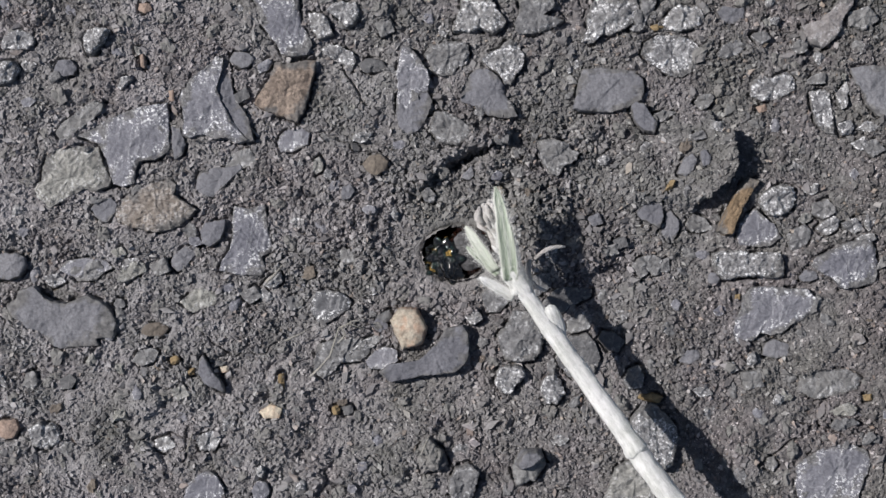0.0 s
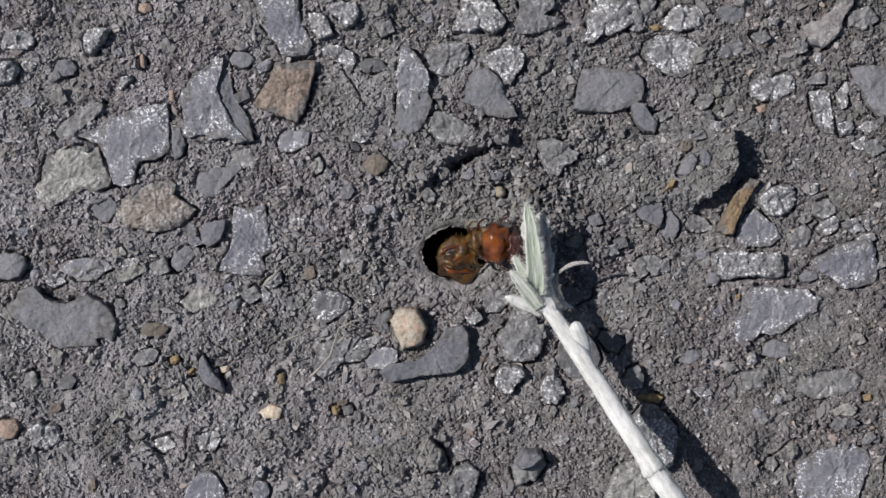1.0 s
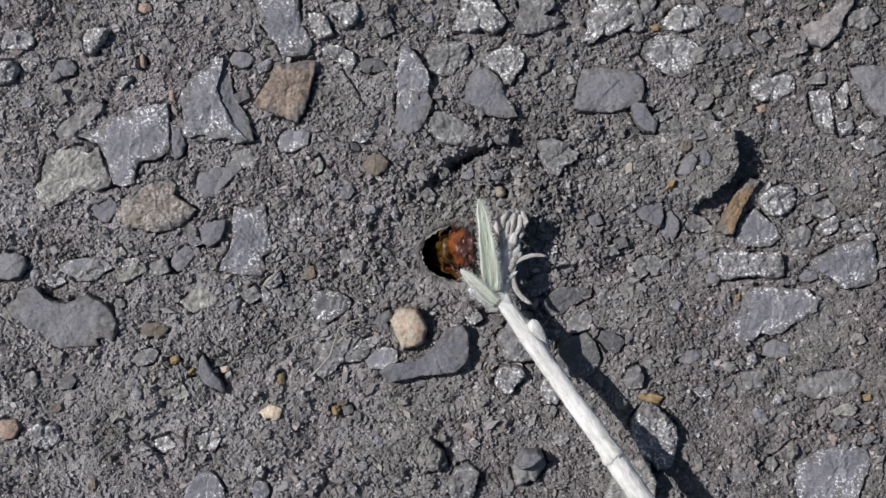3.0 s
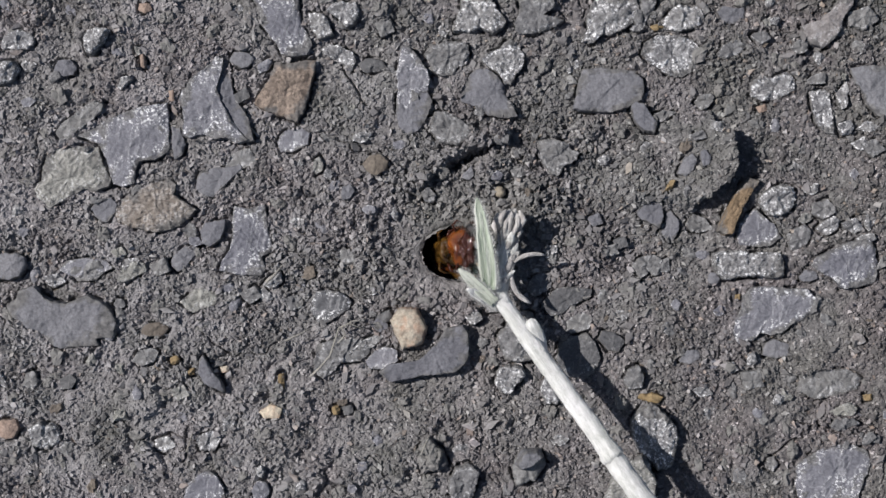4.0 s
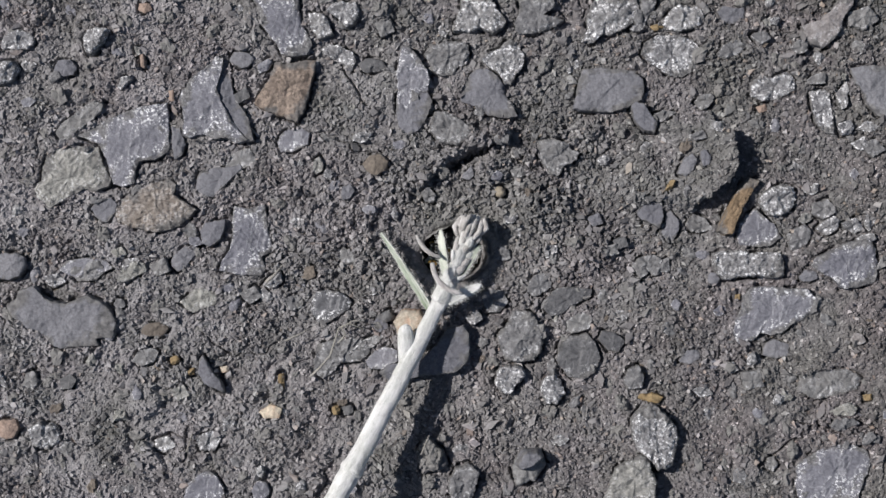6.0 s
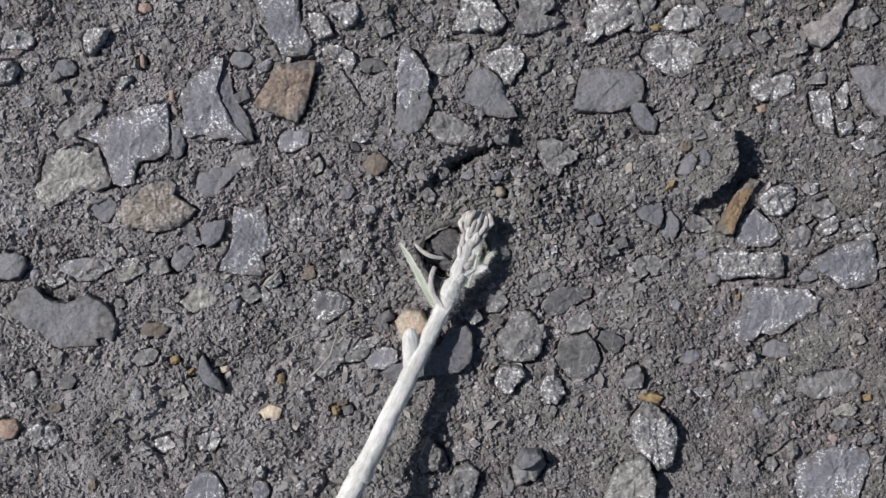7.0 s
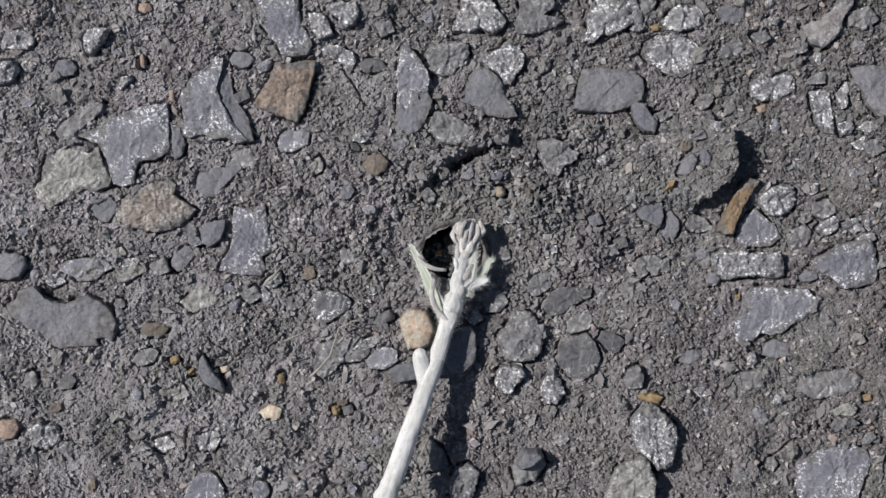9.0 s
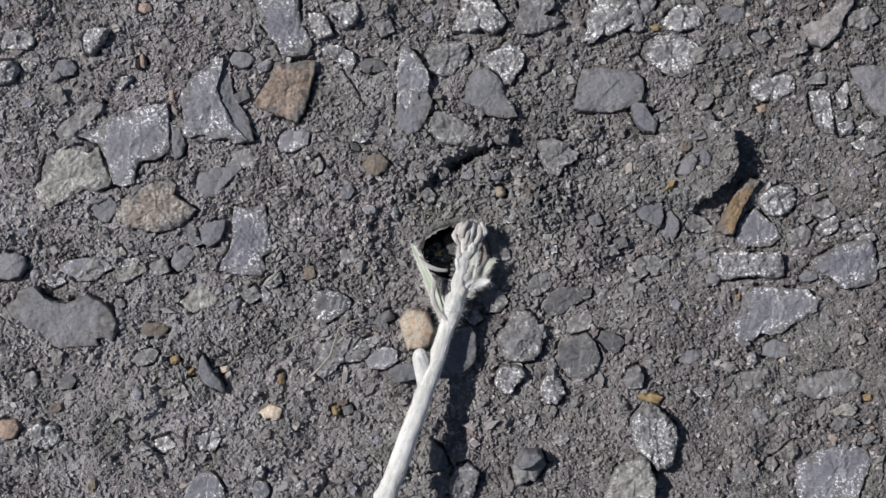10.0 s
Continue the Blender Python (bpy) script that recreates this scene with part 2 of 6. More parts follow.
def bumpy(p, per_mm, amount, seed=0.0):
    return amount * noise.noise(Vector((p[0] * per_mm + seed, p[1] * per_mm - seed, p[2] * per_mm + 3.1 * seed)))


def rings_to_mesh(bm, rings, close_start=True, close_end=True):
    """Skin a row of closed rings (lists of points)."""
    made = [[bm.verts.new(p) for p in ring] for ring in rings]
    n = len(rings[0])
    for a, b in zip(made, made[1:]):
        for i in range(n):
            bm.faces.new((a[i], a[(i + 1) % n], b[(i + 1) % n], b[i]))
    for ring, wanted in ((made[0], close_start), (made[-1], close_end)):
        if wanted:
            c = bm.verts.new(sum((v.co for v in ring), Vector()) / n)
            for i in range(n):
                bm.faces.new((ring[i], ring[(i + 1) % n], c))
    return made


def tube(bm, path, radii, sides=10, flat=1.0, rough=0.0, seed=0.0):
    """A tapered limb along a path of points; flat squeezes it in z."""
    pts = [Vector(p) for p in path]
    rings = []
    for i, p in enumerate(pts):
        d = (pts[min(i + 1, len(pts) - 1)] - pts[max(i - 1, 0)]).normalized()
        side = d.cross(Vector((0, 0, 1)))
        side = side.normalized() if side.length > 1e-3 else Vector((1, 0, 0))
        up = side.cross(d).normalized()
        ring = []
        for k in range(sides):
            a = 2 * math.pi * k / sides
            q = side * math.cos(a) + up * (math.sin(a) * flat)
            r = radii[i] * (1 + bumpy(p + q * radii[i], 1.3, rough, seed))
            ring.append(p + q * r)
        rings.append(ring)
    rings_to_mesh(bm, rings)


def blob(bm, centre, radii, turn=(0, 0, 0), n=16, rough=0.0, seed=0.0, per_mm=0.8, power=1.0):
    """A rounded lump, uneven by rough."""
    m = Euler([radians(a) for a in turn]).to_matrix()
    c = Vector(centre)
    rings = []
    for i in range(1, n // 2 + 1):
        t = math.pi * i / (n // 2 + 1)
        ring = []
        for k in range(n):
            a = 2 * math.pi * k / n
            d = Vector((math.sin(t) * math.cos(a), math.sin(t) * math.sin(a), math.cos(t)))
            d = Vector([math.copysign(abs(x) ** power, x) for x in d])
            q = Vector((d.x * radii[0], d.y * radii[1], d.z * radii[2]))
            q *= 1 + bumpy(q, per_mm, rough, seed)
            ring.append(c + m @ q)
        rings.append(ring)
    rings_to_mesh(bm, rings)


# ---- where the stones lie: kind, height over the soil, middle, and corners from the middle, in millimetres ----
BEDS = []


def bed(kind, high, x, y, *corners):
    BEDS.append((kind, high, x, y, corners))


bed("crust", 1.10, -30.66, 18.40, -0.90, -1.27, -1.10, 0.07, -0.65, 0.97, 0.85, 1.07, 1.34, 0.87, 0.60, -0.43, -0.15, -1.27)
bed("plain", 0.60, -33.48, 16.00, -1.04, -0.24, -0.64, 0.81, 0.61, 0.81, 1.11, 0.01, 0.76, -0.59, -0.79, -0.79)
bed("crust", 1.10, -38.48, 15.50, -1.24, -1.01, -0.54, 1.08, 0.56, 1.23, 0.95, 0.48, 0.56, -0.76, -0.29, -1.01)
bed("crust", 0.40, -37.57, 18.43, -1.57, -0.66, -1.32, 0.59, -0.07, 0.99, 1.18, 0.84, 1.43, -0.16, 0.93, -0.81, -0.57, -0.81)
bed("grey", 0.45, -32.13, 11.28, -2.26, -1.00, -1.76, -0.35, -0.51, 0.74, 1.23, 1.84, 2.23, 1.64, 2.13, 0.99, 1.23, 0.14, -0.01, -0.65, -0.76, -1.50, -1.51, -1.85)
bed("speck", 0.45, -27.77, 8.88, -4.62, 1.15, -1.37, 2.90, 1.12, 3.75, 3.42, 4.05, 3.57, 2.40, 3.62, -0.24, 2.37, -0.99, 0.87, -1.09, 0.62, -1.84, 0.52, -3.09, -0.48, -3.39, -1.37, -3.09, -1.77, -1.84, -2.62, 0.41, -3.87, 0.90)
bed("pale", 0.30, -32.89, 6.46, -2.67, 0.59, -2.02, 2.08, -1.02, 2.83, 1.23, 2.68, 2.47, 2.48, 2.72, 1.09, 3.57, -0.16, 3.47, -0.81, 2.22, -1.41, 1.23, -1.16, -0.27, -1.91, -1.87, -2.91, -3.02, -1.91, -3.37, -1.16, -2.67, -0.31)
bed("plain", 0.25, -23.49, 9.32, -0.58, 1.62, 0.22, 1.32, 0.72, -0.02, 0.42, -1.02, -0.28, -1.52, -0.48, -0.37)
bed("pink", 0.50, -26.55, 16.64, -0.30, 0.63, 0.00, 0.73, 0.30, -0.12, 0.20, -0.72, -0.20, -0.52)
bed("pale", 0.45, -26.98, 17.54, -0.37, 0.47, 0.22, 0.37, 0.32, -0.32, -0.17, -0.52)
bed("crust", 0.70, -28.17, 14.72, -0.70, -0.47, -0.35, 0.53, 0.45, 0.68, 0.80, 0.28, 0.15, -0.22, -0.35, -0.81)
bed("speck", 0.50, -20.48, 12.70, -2.77, 1.07, -1.92, 2.22, -1.17, 3.02, -0.43, 3.51, 0.42, 4.36, 1.12, 4.31, 1.02, 3.31, 0.62, 2.42, 0.52, 1.42, 1.02, 0.07, 1.82, -1.28, 2.52, -2.27, 3.32, -3.17, 2.32, -3.37, 1.32, -2.92, 0.32, -3.02, -0.67, -2.57, -1.92, -2.92, -2.47, -2.57, -2.42, -1.43, -2.57, -0.18)
bed("plain", 0.26, -20.41, 12.90, -2.77, 1.13, -2.02, 2.13, -1.27, 2.88, -0.52, 3.38, 0.48, 4.23, 1.38, 4.28, 1.63, 3.73, 1.73, 2.38, 1.83, 0.88, 2.48, -0.11, 3.23, -1.36, 3.73, -3.36, 2.23, -3.56, 1.23, -3.11, 0.23, -3.21, -0.77, -2.76, -2.02, -3.11, -2.67, -2.86, -2.52, -1.61, -2.67, -0.36, -2.97, 0.39)
bed("speck", 0.55, -13.86, 19.38, -3.15, 3.12, -2.70, 2.12, -2.20, 0.38, -1.40, -0.62, -0.80, -1.37, -0.45, -2.27, 0.69, -2.52, 1.94, -2.22, 2.39, -1.37, 1.94, -0.37, 1.44, 0.38, 1.19, 1.62, 1.09, 3.12)
bed("plain", 0.30, -17.74, 16.67, -1.18, -0.04, -0.83, 0.76, 0.57, 0.61, 1.07, 0.11, 0.57, -0.64, -0.18, -0.79)
bed("speck", 0.45, -15.72, 16.17, -0.70, 0.10, 0.30, 0.70, 0.65, 0.35, 0.30, -0.40, -0.55, -0.75)
bed("brown", 0.90, -13.66, 14.30, -3.08, -1.44, -2.58, -0.55, -1.73, 0.70, -1.23, 2.19, 0.51, 2.24, 1.51, 2.54, 2.50, 2.49, 2.40, 1.69, 2.00, 0.20, 1.41, -2.04, 0.76, -3.14, -0.49, -2.69, -1.98, -2.19)
bed("crust", 0.50, -9.23, 17.12, -1.80, 0.64, -0.95, 1.09, 0.29, 0.79, 1.29, 0.29, 1.64, -0.60, 1.14, -1.35, 0.29, -0.75, -0.45, -0.26, -1.45, 0.14)
bed("dark", 0.50, -6.20, 16.27, -1.39, 0.15, -0.49, 0.75, 0.76, 0.50, 1.26, -0.15, 0.61, -0.60, -0.74, -0.65)
bed("crust", 0.90, -8.69, 20.93, -1.72, 0.29, -0.98, 0.94, 0.02, 1.04, 1.11, 0.94, 1.41, -0.21, 0.77, -1.20, 0.12, -1.35, -0.73, -0.45)
bed("speck", 0.60, -2.93, 14.71, -0.67, 3.30, -0.02, 3.20, 0.63, 2.55, 1.33, 1.55, 1.83, 0.31, 1.63, -0.79, 1.13, -1.29, 0.48, -1.59, 0.03, -2.09, -0.67, -2.69, -1.16, -2.94, -1.21, -1.69, -1.11, -0.69, -1.26, 0.80, -0.96, 2.05)
bed("plain", 0.30, -2.79, 14.09, -0.81, 3.94, -0.16, 3.84, 0.49, 3.19, 1.19, 2.19, 1.69, 0.94, 1.49, -0.31, 1.89, -1.16, 1.34, -2.56, 0.69, -3.65, -0.31, -4.05, -1.15, -3.31, -1.40, -2.06, -1.20, -1.06, -1.25, -0.06, -1.40, 1.44, -1.10, 2.69)
bed("grey", 0.70, 0.50, 16.87, -2.19, 0.38, -1.45, 1.22, 0.30, 1.62, 1.70, 1.37, 1.89, 0.38, 1.05, -0.62, 0.45, -1.47, -0.45, -1.62, -1.30, -1.27)
bed("crust", 0.90, 3.22, 20.35, -2.27, -1.12, -2.17, -0.13, -1.67, 0.87, -1.67, 2.02, 1.07, 2.02, 1.57, 0.87, 2.46, -0.13, 2.21, -0.87, 1.07, -1.37, 0.07, -0.87, -0.67, -1.27)
bed("grey", 0.80, 8.55, 20.45, -2.02, -1.46, -2.17, -0.47, -1.77, 0.53, -1.87, 1.93, 1.22, 1.93, 1.47, 1.03, 0.32, 0.33, 1.47, 0.03, 2.21, -0.22, 1.47, -0.86, 0.22, -1.21, -0.53, -1.56)
bed("crust", 0.90, 5.49, 16.52, -2.20, 0.22, -1.80, 0.86, -0.46, 1.21, 0.04, 1.96, 1.04, 1.96, 1.79, 0.71, 1.69, -0.28, 1.19, -1.03, 0.54, -2.03, -0.06, -2.03, -0.46, -1.03, -1.30, -0.53)
bed("plain", 0.55, 4.09, 13.62, -2.70, 0.15, -2.05, 1.40, -1.30, 2.30, -0.20, 2.40, 0.69, 1.80, 1.29, 0.90, 1.59, -0.20, 2.29, -1.19, 2.59, -1.94, 1.44, -2.09, -0.05, -1.84, -1.05, -1.09, -2.55, -0.59)
bed("crust", 0.75, 14.50, 20.10, -1.74, -0.61, -1.99, 0.38, -1.49, 1.38, -0.74, 2.28, 2.50, 2.28, 2.90, 1.13, 2.55, -0.02, 1.50, -0.71, 0.50, -1.21, -0.49, -1.21, -1.24, -1.96, -2.24, -1.71)
bed("grey", 0.50, 17.78, 20.58, -0.17, 1.83, 1.23, 1.83, 0.98, 0.68, 0.38, -0.07, -0.02, -1.17, -0.72, -1.47, -1.32, -1.17, -0.37, -0.47)
bed("plain", 0.80, 14.73, 14.09, -3.22, -1.73, -2.97, -0.33, -2.72, 0.91, -2.47, 1.81, -0.98, 2.01, 1.02, 1.81, 2.26, 1.66, 3.01, 0.91, 3.11, -0.33, 2.91, -1.08, 1.76, -1.58, 0.27, -2.08, -1.97, -1.98)
bed("plain", 0.80, 17.74, 11.65, -1.15, 0.96, -0.75, 1.36, 0.00, 1.16, 0.40, 0.61, 1.25, -0.64, 1.00, -1.53, 0.00, -1.38, -0.75, -0.54)
bed("grey", 0.40, 19.55, 11.77, -1.03, 0.16, -0.03, 0.51, 1.22, 0.36, 0.22, -0.39, -0.38, -0.64)
bed("crust", 0.40, 20.26, 17.16, -2.74, 0.11, -2.49, 1.11, -1.24, 1.76, 0.51, 1.86, 2.01, 1.36, 2.65, 0.36, 2.26, -0.88, 1.76, -1.63, 0.26, -2.03, -0.99, -1.38, -1.99, -0.64)
bed("crust", 0.40, 21.35, 20.35, -1.98, -0.58, -1.58, 0.42, -0.58, 1.27, 1.17, 1.17, 1.82, 0.42, 1.57, -0.58, 0.42, -0.93, -0.83, -1.18)
bed("plain", 0.35, 25.59, 20.81, -1.43, 0.21, -0.83, 0.71, 0.17, 0.51, 1.07, 0.61, 1.17, -0.29, 0.42, -0.88, -0.58, -0.88)
bed("pinkgrey", 0.75, 34.11, 20.12, -2.51, -0.38, -1.66, -0.13, -0.91, 0.12, 0.09, 0.87, 0.58, 1.61, 1.08, 2.26, 2.33, 2.26, 2.08, 1.36, 1.33, 0.37, 1.23, -0.63, 0.33, -1.73, -0.41, -2.37, -1.41, -2.23, -2.16, -1.38)
bed("grey", 0.35, 33.00, 15.03, -0.85, -0.10, -0.25, 0.40, 0.75, 0.60, 0.85, -0.40, -0.50, -0.50)
bed("crust", 0.45, 33.59, 12.30, -1.15, 1.63, -0.11, 1.93, 0.64, 1.73, 0.89, -0.27, 1.04, -2.16, 0.24, -2.06, -0.61, -1.02, -0.95, 0.23)
bed("crust", 0.50, 35.48, 13.52, -0.75, 0.25, 0.25, 1.50, 0.50, 0.50, 0.25, -1.00, -0.25, -1.25)
bed("crust", 0.70, 35.73, 10.69, -0.88, 0.43, 0.47, 0.83, 0.72, 0.08, 0.22, -0.67, -0.53, -0.67)
bed("crust", 0.50, 29.26, 14.35, -2.02, -0.83, -2.12, 0.17, -1.27, 1.17, -0.27, 0.77, 1.22, 1.42, 1.97, 0.57, 2.07, -0.23, 1.22, -0.58, 0.22, -1.23, -1.02, -1.23)
bed("plain", 0.45, 37.74, 14.10, -1.75, 1.92, -0.51, 2.17, 2.09, 2.02, 2.09, -3.07, 0.59, -2.32, -0.26, -1.32, -0.75, -0.07, -1.50, 0.67)
bed("grey", 0.45, 23.20, 13.13, -0.94, -0.10, -0.44, 0.50, 0.56, 0.75, 0.96, 0.30, 0.31, -0.60, -0.44, -0.85)
bed("crusttan", 0.45, -25.27, 3.65, -3.62, -1.35, -3.77, -0.60, -3.27, 0.80, -1.88, 1.39, -0.63, 2.14, 1.12, 2.64, 1.72, 2.14, 1.52, 1.14, 2.62, 0.40, 3.61, -0.20, 2.86, -0.85, 2.12, -1.60, 0.62, -2.10, -0.88, -2.10, -2.13, -1.85)
bed("plain", 0.25, -29.90, 3.52, -1.27, 0.02, -0.77, 0.92, 0.48, 1.02, 1.08, 0.52, 0.93, -0.28, 0.23, -1.23, -0.67, -0.98)
bed("plain", 0.30, -19.89, 6.19, -2.04, -0.89, -1.79, 0.60, -0.54, 0.95, 0.71, 1.10, 1.96, 1.35, 2.11, 0.95, 1.21, 0.10, 0.21, -0.89, -0.54, -1.64, -1.29, -1.64)
bed("plain", 0.50, -20.34, 1.53, -1.17, 0.02, -0.82, 0.77, 0.43, 1.02, 1.18, 1.12, 1.08, 0.27, 0.68, -0.73, -0.32, -1.38, -1.07, -1.08)
bed("speck", 0.45, -17.16, 0.60, -1.50, 2.19, -1.40, 3.19, -0.01, 3.04, 1.39, 3.34, 1.59, 2.19, 1.64, 0.95, 1.99, -0.05, 2.14, -0.80, 1.09, -1.30, 1.49, -2.30, 1.09, -3.05, -1.00, -2.95, -2.75, -2.55, -2.40, -1.55, -1.85, -0.80, -1.50, 0.45)
bed("speck", 0.20, -13.29, 9.67, -1.50, -0.13, -0.90, 0.77, 0.60, 1.27, 1.50, 0.62, 1.35, -0.38, 0.10, -1.03, -1.15, -1.13)
bed("brownlow", 0.70, -5.88, 7.48, -1.30, 0.05, -0.56, 0.80, 0.44, 1.05, 1.19, 0.30, 0.94, -0.45, 0.09, -1.05, -0.80, -0.70)
bed("plain", 0.35, -8.53, 5.00, -0.51, -0.21, -0.41, 0.54, 0.34, 0.79, 0.74, 0.14, 0.24, -0.56, -0.41, -0.71)
bed("pale", 0.50, -11.07, 7.38, -0.51, -0.35, -0.36, 0.55, 0.14, 0.90, 0.54, 0.25, 0.39, -0.50, -0.21, -0.85)
bed("grey", 0.80, 10.13, 8.26, -1.86, 0.51, -1.76, 1.36, -0.62, 1.66, 0.63, 1.26, 1.38, 0.51, 1.98, 0.36, 1.73, -0.34, 0.63, -0.98, 0.03, -1.98, -0.77, -1.63, -1.36, -0.73)
bed("plain", 0.40, 18.43, 3.21, -1.40, 0.09, -0.66, 0.84, 0.34, 1.34, 0.94, 0.94, 1.09, -0.31, 0.74, -1.41, -0.16, -0.91, -0.90, -0.56)
bed("plain", 0.40, 20.08, 1.95, -0.36, 1.19, 0.09, 1.59, 0.84, 0.59, 0.84, -0.41, 0.29, -1.40, -0.46, -1.15, -0.81, -0.51, -0.41, 0.09)
bed("plain", 0.50, 21.48, 7.35, -0.97, -0.81, -0.47, 0.43, 0.37, 1.18, 0.77, 0.58, 0.52, -0.32, -0.22, -1.06)
bed("plain", 0.40, 22.97, 7.96, -0.46, 0.58, 0.04, 0.83, 0.44, 0.08, 0.29, -0.67, -0.31, -0.82)
bed("ochre", 0.50, 19.99, 5.52, -0.58, -0.48, 0.02, 0.62, 0.52, 0.52, 0.27, -0.08, -0.23, -0.58)
bed("rust", 1.10, 26.01, 3.80, -1.82, -2.25, -1.22, -0.76, -0.33, 0.98, 0.17, 1.83, 0.92, 2.57, 2.01, 2.33, 1.42, 1.48, 0.67, 0.24, -0.08, -1.26, -0.43, -2.50, -1.32, -2.65)
bed("crust", 0.90, 29.64, 4.31, -1.84, 0.32, -0.95, 0.97, 0.30, 1.47, 1.54, 1.22, 1.64, 0.22, 1.30, -0.77, 0.30, -1.37, -0.85, -1.37, -1.44, -0.68)
bed("speck", 0.35, 27.78, 1.70, -1.76, -0.65, -1.51, 0.60, -0.76, 1.45, -0.11, 1.95, 0.48, 1.35, 1.73, 0.35, 2.23, -0.65, 1.23, -1.40, -0.01, -1.55, -1.51, -1.45)
bed("grey", 0.35, 31.52, 0.91, -0.86, -0.36, -0.36, 0.88, 0.49, 1.38, 1.08, 0.63, 0.83, -0.46, -0.26, -1.06, -0.91, -1.01)
bed("crust", 1.15, 26.87, -1.56, -3.03, 0.12, -3.08, 1.22, -1.69, 1.51, 0.30, 1.26, 3.04, 1.26, 3.29, 0.37, 3.39, -0.88, 2.29, -1.12, 0.80, -0.88, -0.69, -0.97, -1.94, -1.27, -2.68, -0.63)
bed("speck", 0.60, 35.65, -1.39, -3.18, -0.05, -2.69, 0.69, -1.19, 1.44, 0.06, 1.94, 2.05, 2.44, 2.55, 1.44, 2.85, -0.30, 2.55, -1.55, 1.06, -2.05, -0.44, -2.15, -1.19, -1.30, -2.44, -0.55)
bed("plain", 0.30, 32.34, -2.44, -0.83, -0.01, -0.33, 0.59, 0.67, 0.49, 0.92, -0.16, 0.17, -0.51, -0.58, -0.41)
bed("speck", 0.45, 29.03, -5.80, -2.67, 0.61, -2.52, 1.61, -1.78, 2.46, 0.22, 2.56, 1.72, 2.36, 3.21, 2.26, 4.21, 1.36, 4.11, 0.36, 2.97, -0.39, 1.72, -0.89, 0.97, -1.64, -0.03, -1.88, -1.03, -1.64, -1.53, -2.38, -3.02, -2.73, -3.37, -1.64, -3.17, -0.39)
bed("plain", 0.25, 29.54, -8.90, -1.27, -0.54, -1.02, 0.56, -0.02, 0.91, 1.22, 0.46, 1.12, -0.54, -0.02, -0.84)
bed("plain", 0.45, 23.96, -2.65, -0.60, -0.04, -0.30, 0.61, 0.30, 0.56, 0.65, -0.04, 0.30, -0.54, -0.35, -0.54)
bed("pinkgrey", 0.40, 36.73, -7.94, -0.74, -0.25, -0.39, 0.60, 0.26, 0.50, 0.76, -0.25, 0.11, -0.60)
bed("plain", 0.80, -38.05, -1.57, -1.62, -1.12, -1.62, 1.27, 0.48, 1.27, 1.08, 0.87, 1.22, -0.13, 0.73, -0.88, -0.27, -1.27)
bed("plain", 0.95, -33.46, -6.16, -5.19, 1.23, -4.34, 1.82, -3.84, 2.62, -2.60, 2.97, -2.10, 2.12, -1.10, 1.63, 0.14, 1.38, 1.39, 1.87, 2.13, 2.12, 3.13, 1.63, 4.13, 0.83, 4.72, -0.27, 4.62, -1.26, 4.37, -1.76, 3.63, -1.66, 2.98, -1.76, 3.13, -2.36, 1.39, -2.51, -0.11, -2.66, -0.85, -2.51, -1.50, -1.76, -2.35, -1.01, -3.34, -0.77, -3.84, -0.17, -4.59, 0.23)
bed("plain", 1.10, -20.48, -11.24, -1.12, 1.34, -0.78, 1.99, -0.23, 1.09, 0.27, 0.24, 0.87, -0.40, 1.26, -1.15, 1.21, -1.65, 0.37, -1.15, -0.63, -0.65, -1.22, 0.34)
bed("speckdark", 0.50, -10.10, -4.99, -1.68, -0.45, -1.78, 0.55, -1.33, 1.15, -0.08, 1.45, 1.17, 1.05, 2.02, 0.40, 1.92, -0.20, 0.92, -0.95, -0.08, -1.55, -1.08, -1.45)
bed("plain", 0.25, -23.02, -0.80, -1.16, -0.65, -0.91, 0.35, 0.09, 1.00, 1.34, 1.10, 1.09, 0.35, 0.09, -0.90, -0.56, -1.25)
bed("speck", 0.40, -20.97, -21.02, -2.19, -1.60, -1.69, 0.10, -0.94, 0.95, 0.31, 1.45, 1.06, 0.85, 1.55, -0.15, 1.90, -1.60)
bed("speck", 0.50, -16.10, -21.49, -0.81, 0.08, -0.32, 1.08, 0.43, 0.98, 0.83, 0.08, 0.43, -1.11, -0.57, -1.11)
bed("crust", 0.70, -16.13, -19.71, -0.52, 0.22, 0.08, 0.67, 0.48, 0.07, 0.23, -0.53, -0.27, -0.43)
bed("grey", 0.35, -9.25, -9.37, -2.28, -0.56, -1.93, 0.94, -0.44, 1.34, 0.06, 1.83, 1.06, 1.59, 2.56, 1.34, 2.81, 0.19, 2.06, -0.56, 0.06, -0.81, -0.44, -1.56, -1.34, -2.16, -2.18, -1.56)
bed("crust", 0.45, -6.63, -8.39, -1.95, -1.04, -0.56, 0.36, 1.19, 0.96, 1.44, 0.61, 0.44, -0.24, -0.56, -0.64)
bed("speck", 0.45, -5.38, -9.67, -1.55, -0.26, -0.81, 0.64, 0.44, 1.14, 1.34, 0.74, 1.44, -0.26, 0.19, -1.01, -1.06, -1.01)
bed("grey", 0.90, 6.92, -7.95, -1.89, -0.96, -2.14, 0.28, -1.15, 1.53, -0.65, 2.52, 0.85, 2.42, 1.59, 1.53, 1.99, 0.03, 1.84, -1.21, 1.10, -1.96, -0.15, -2.21, -1.39, -1.96)
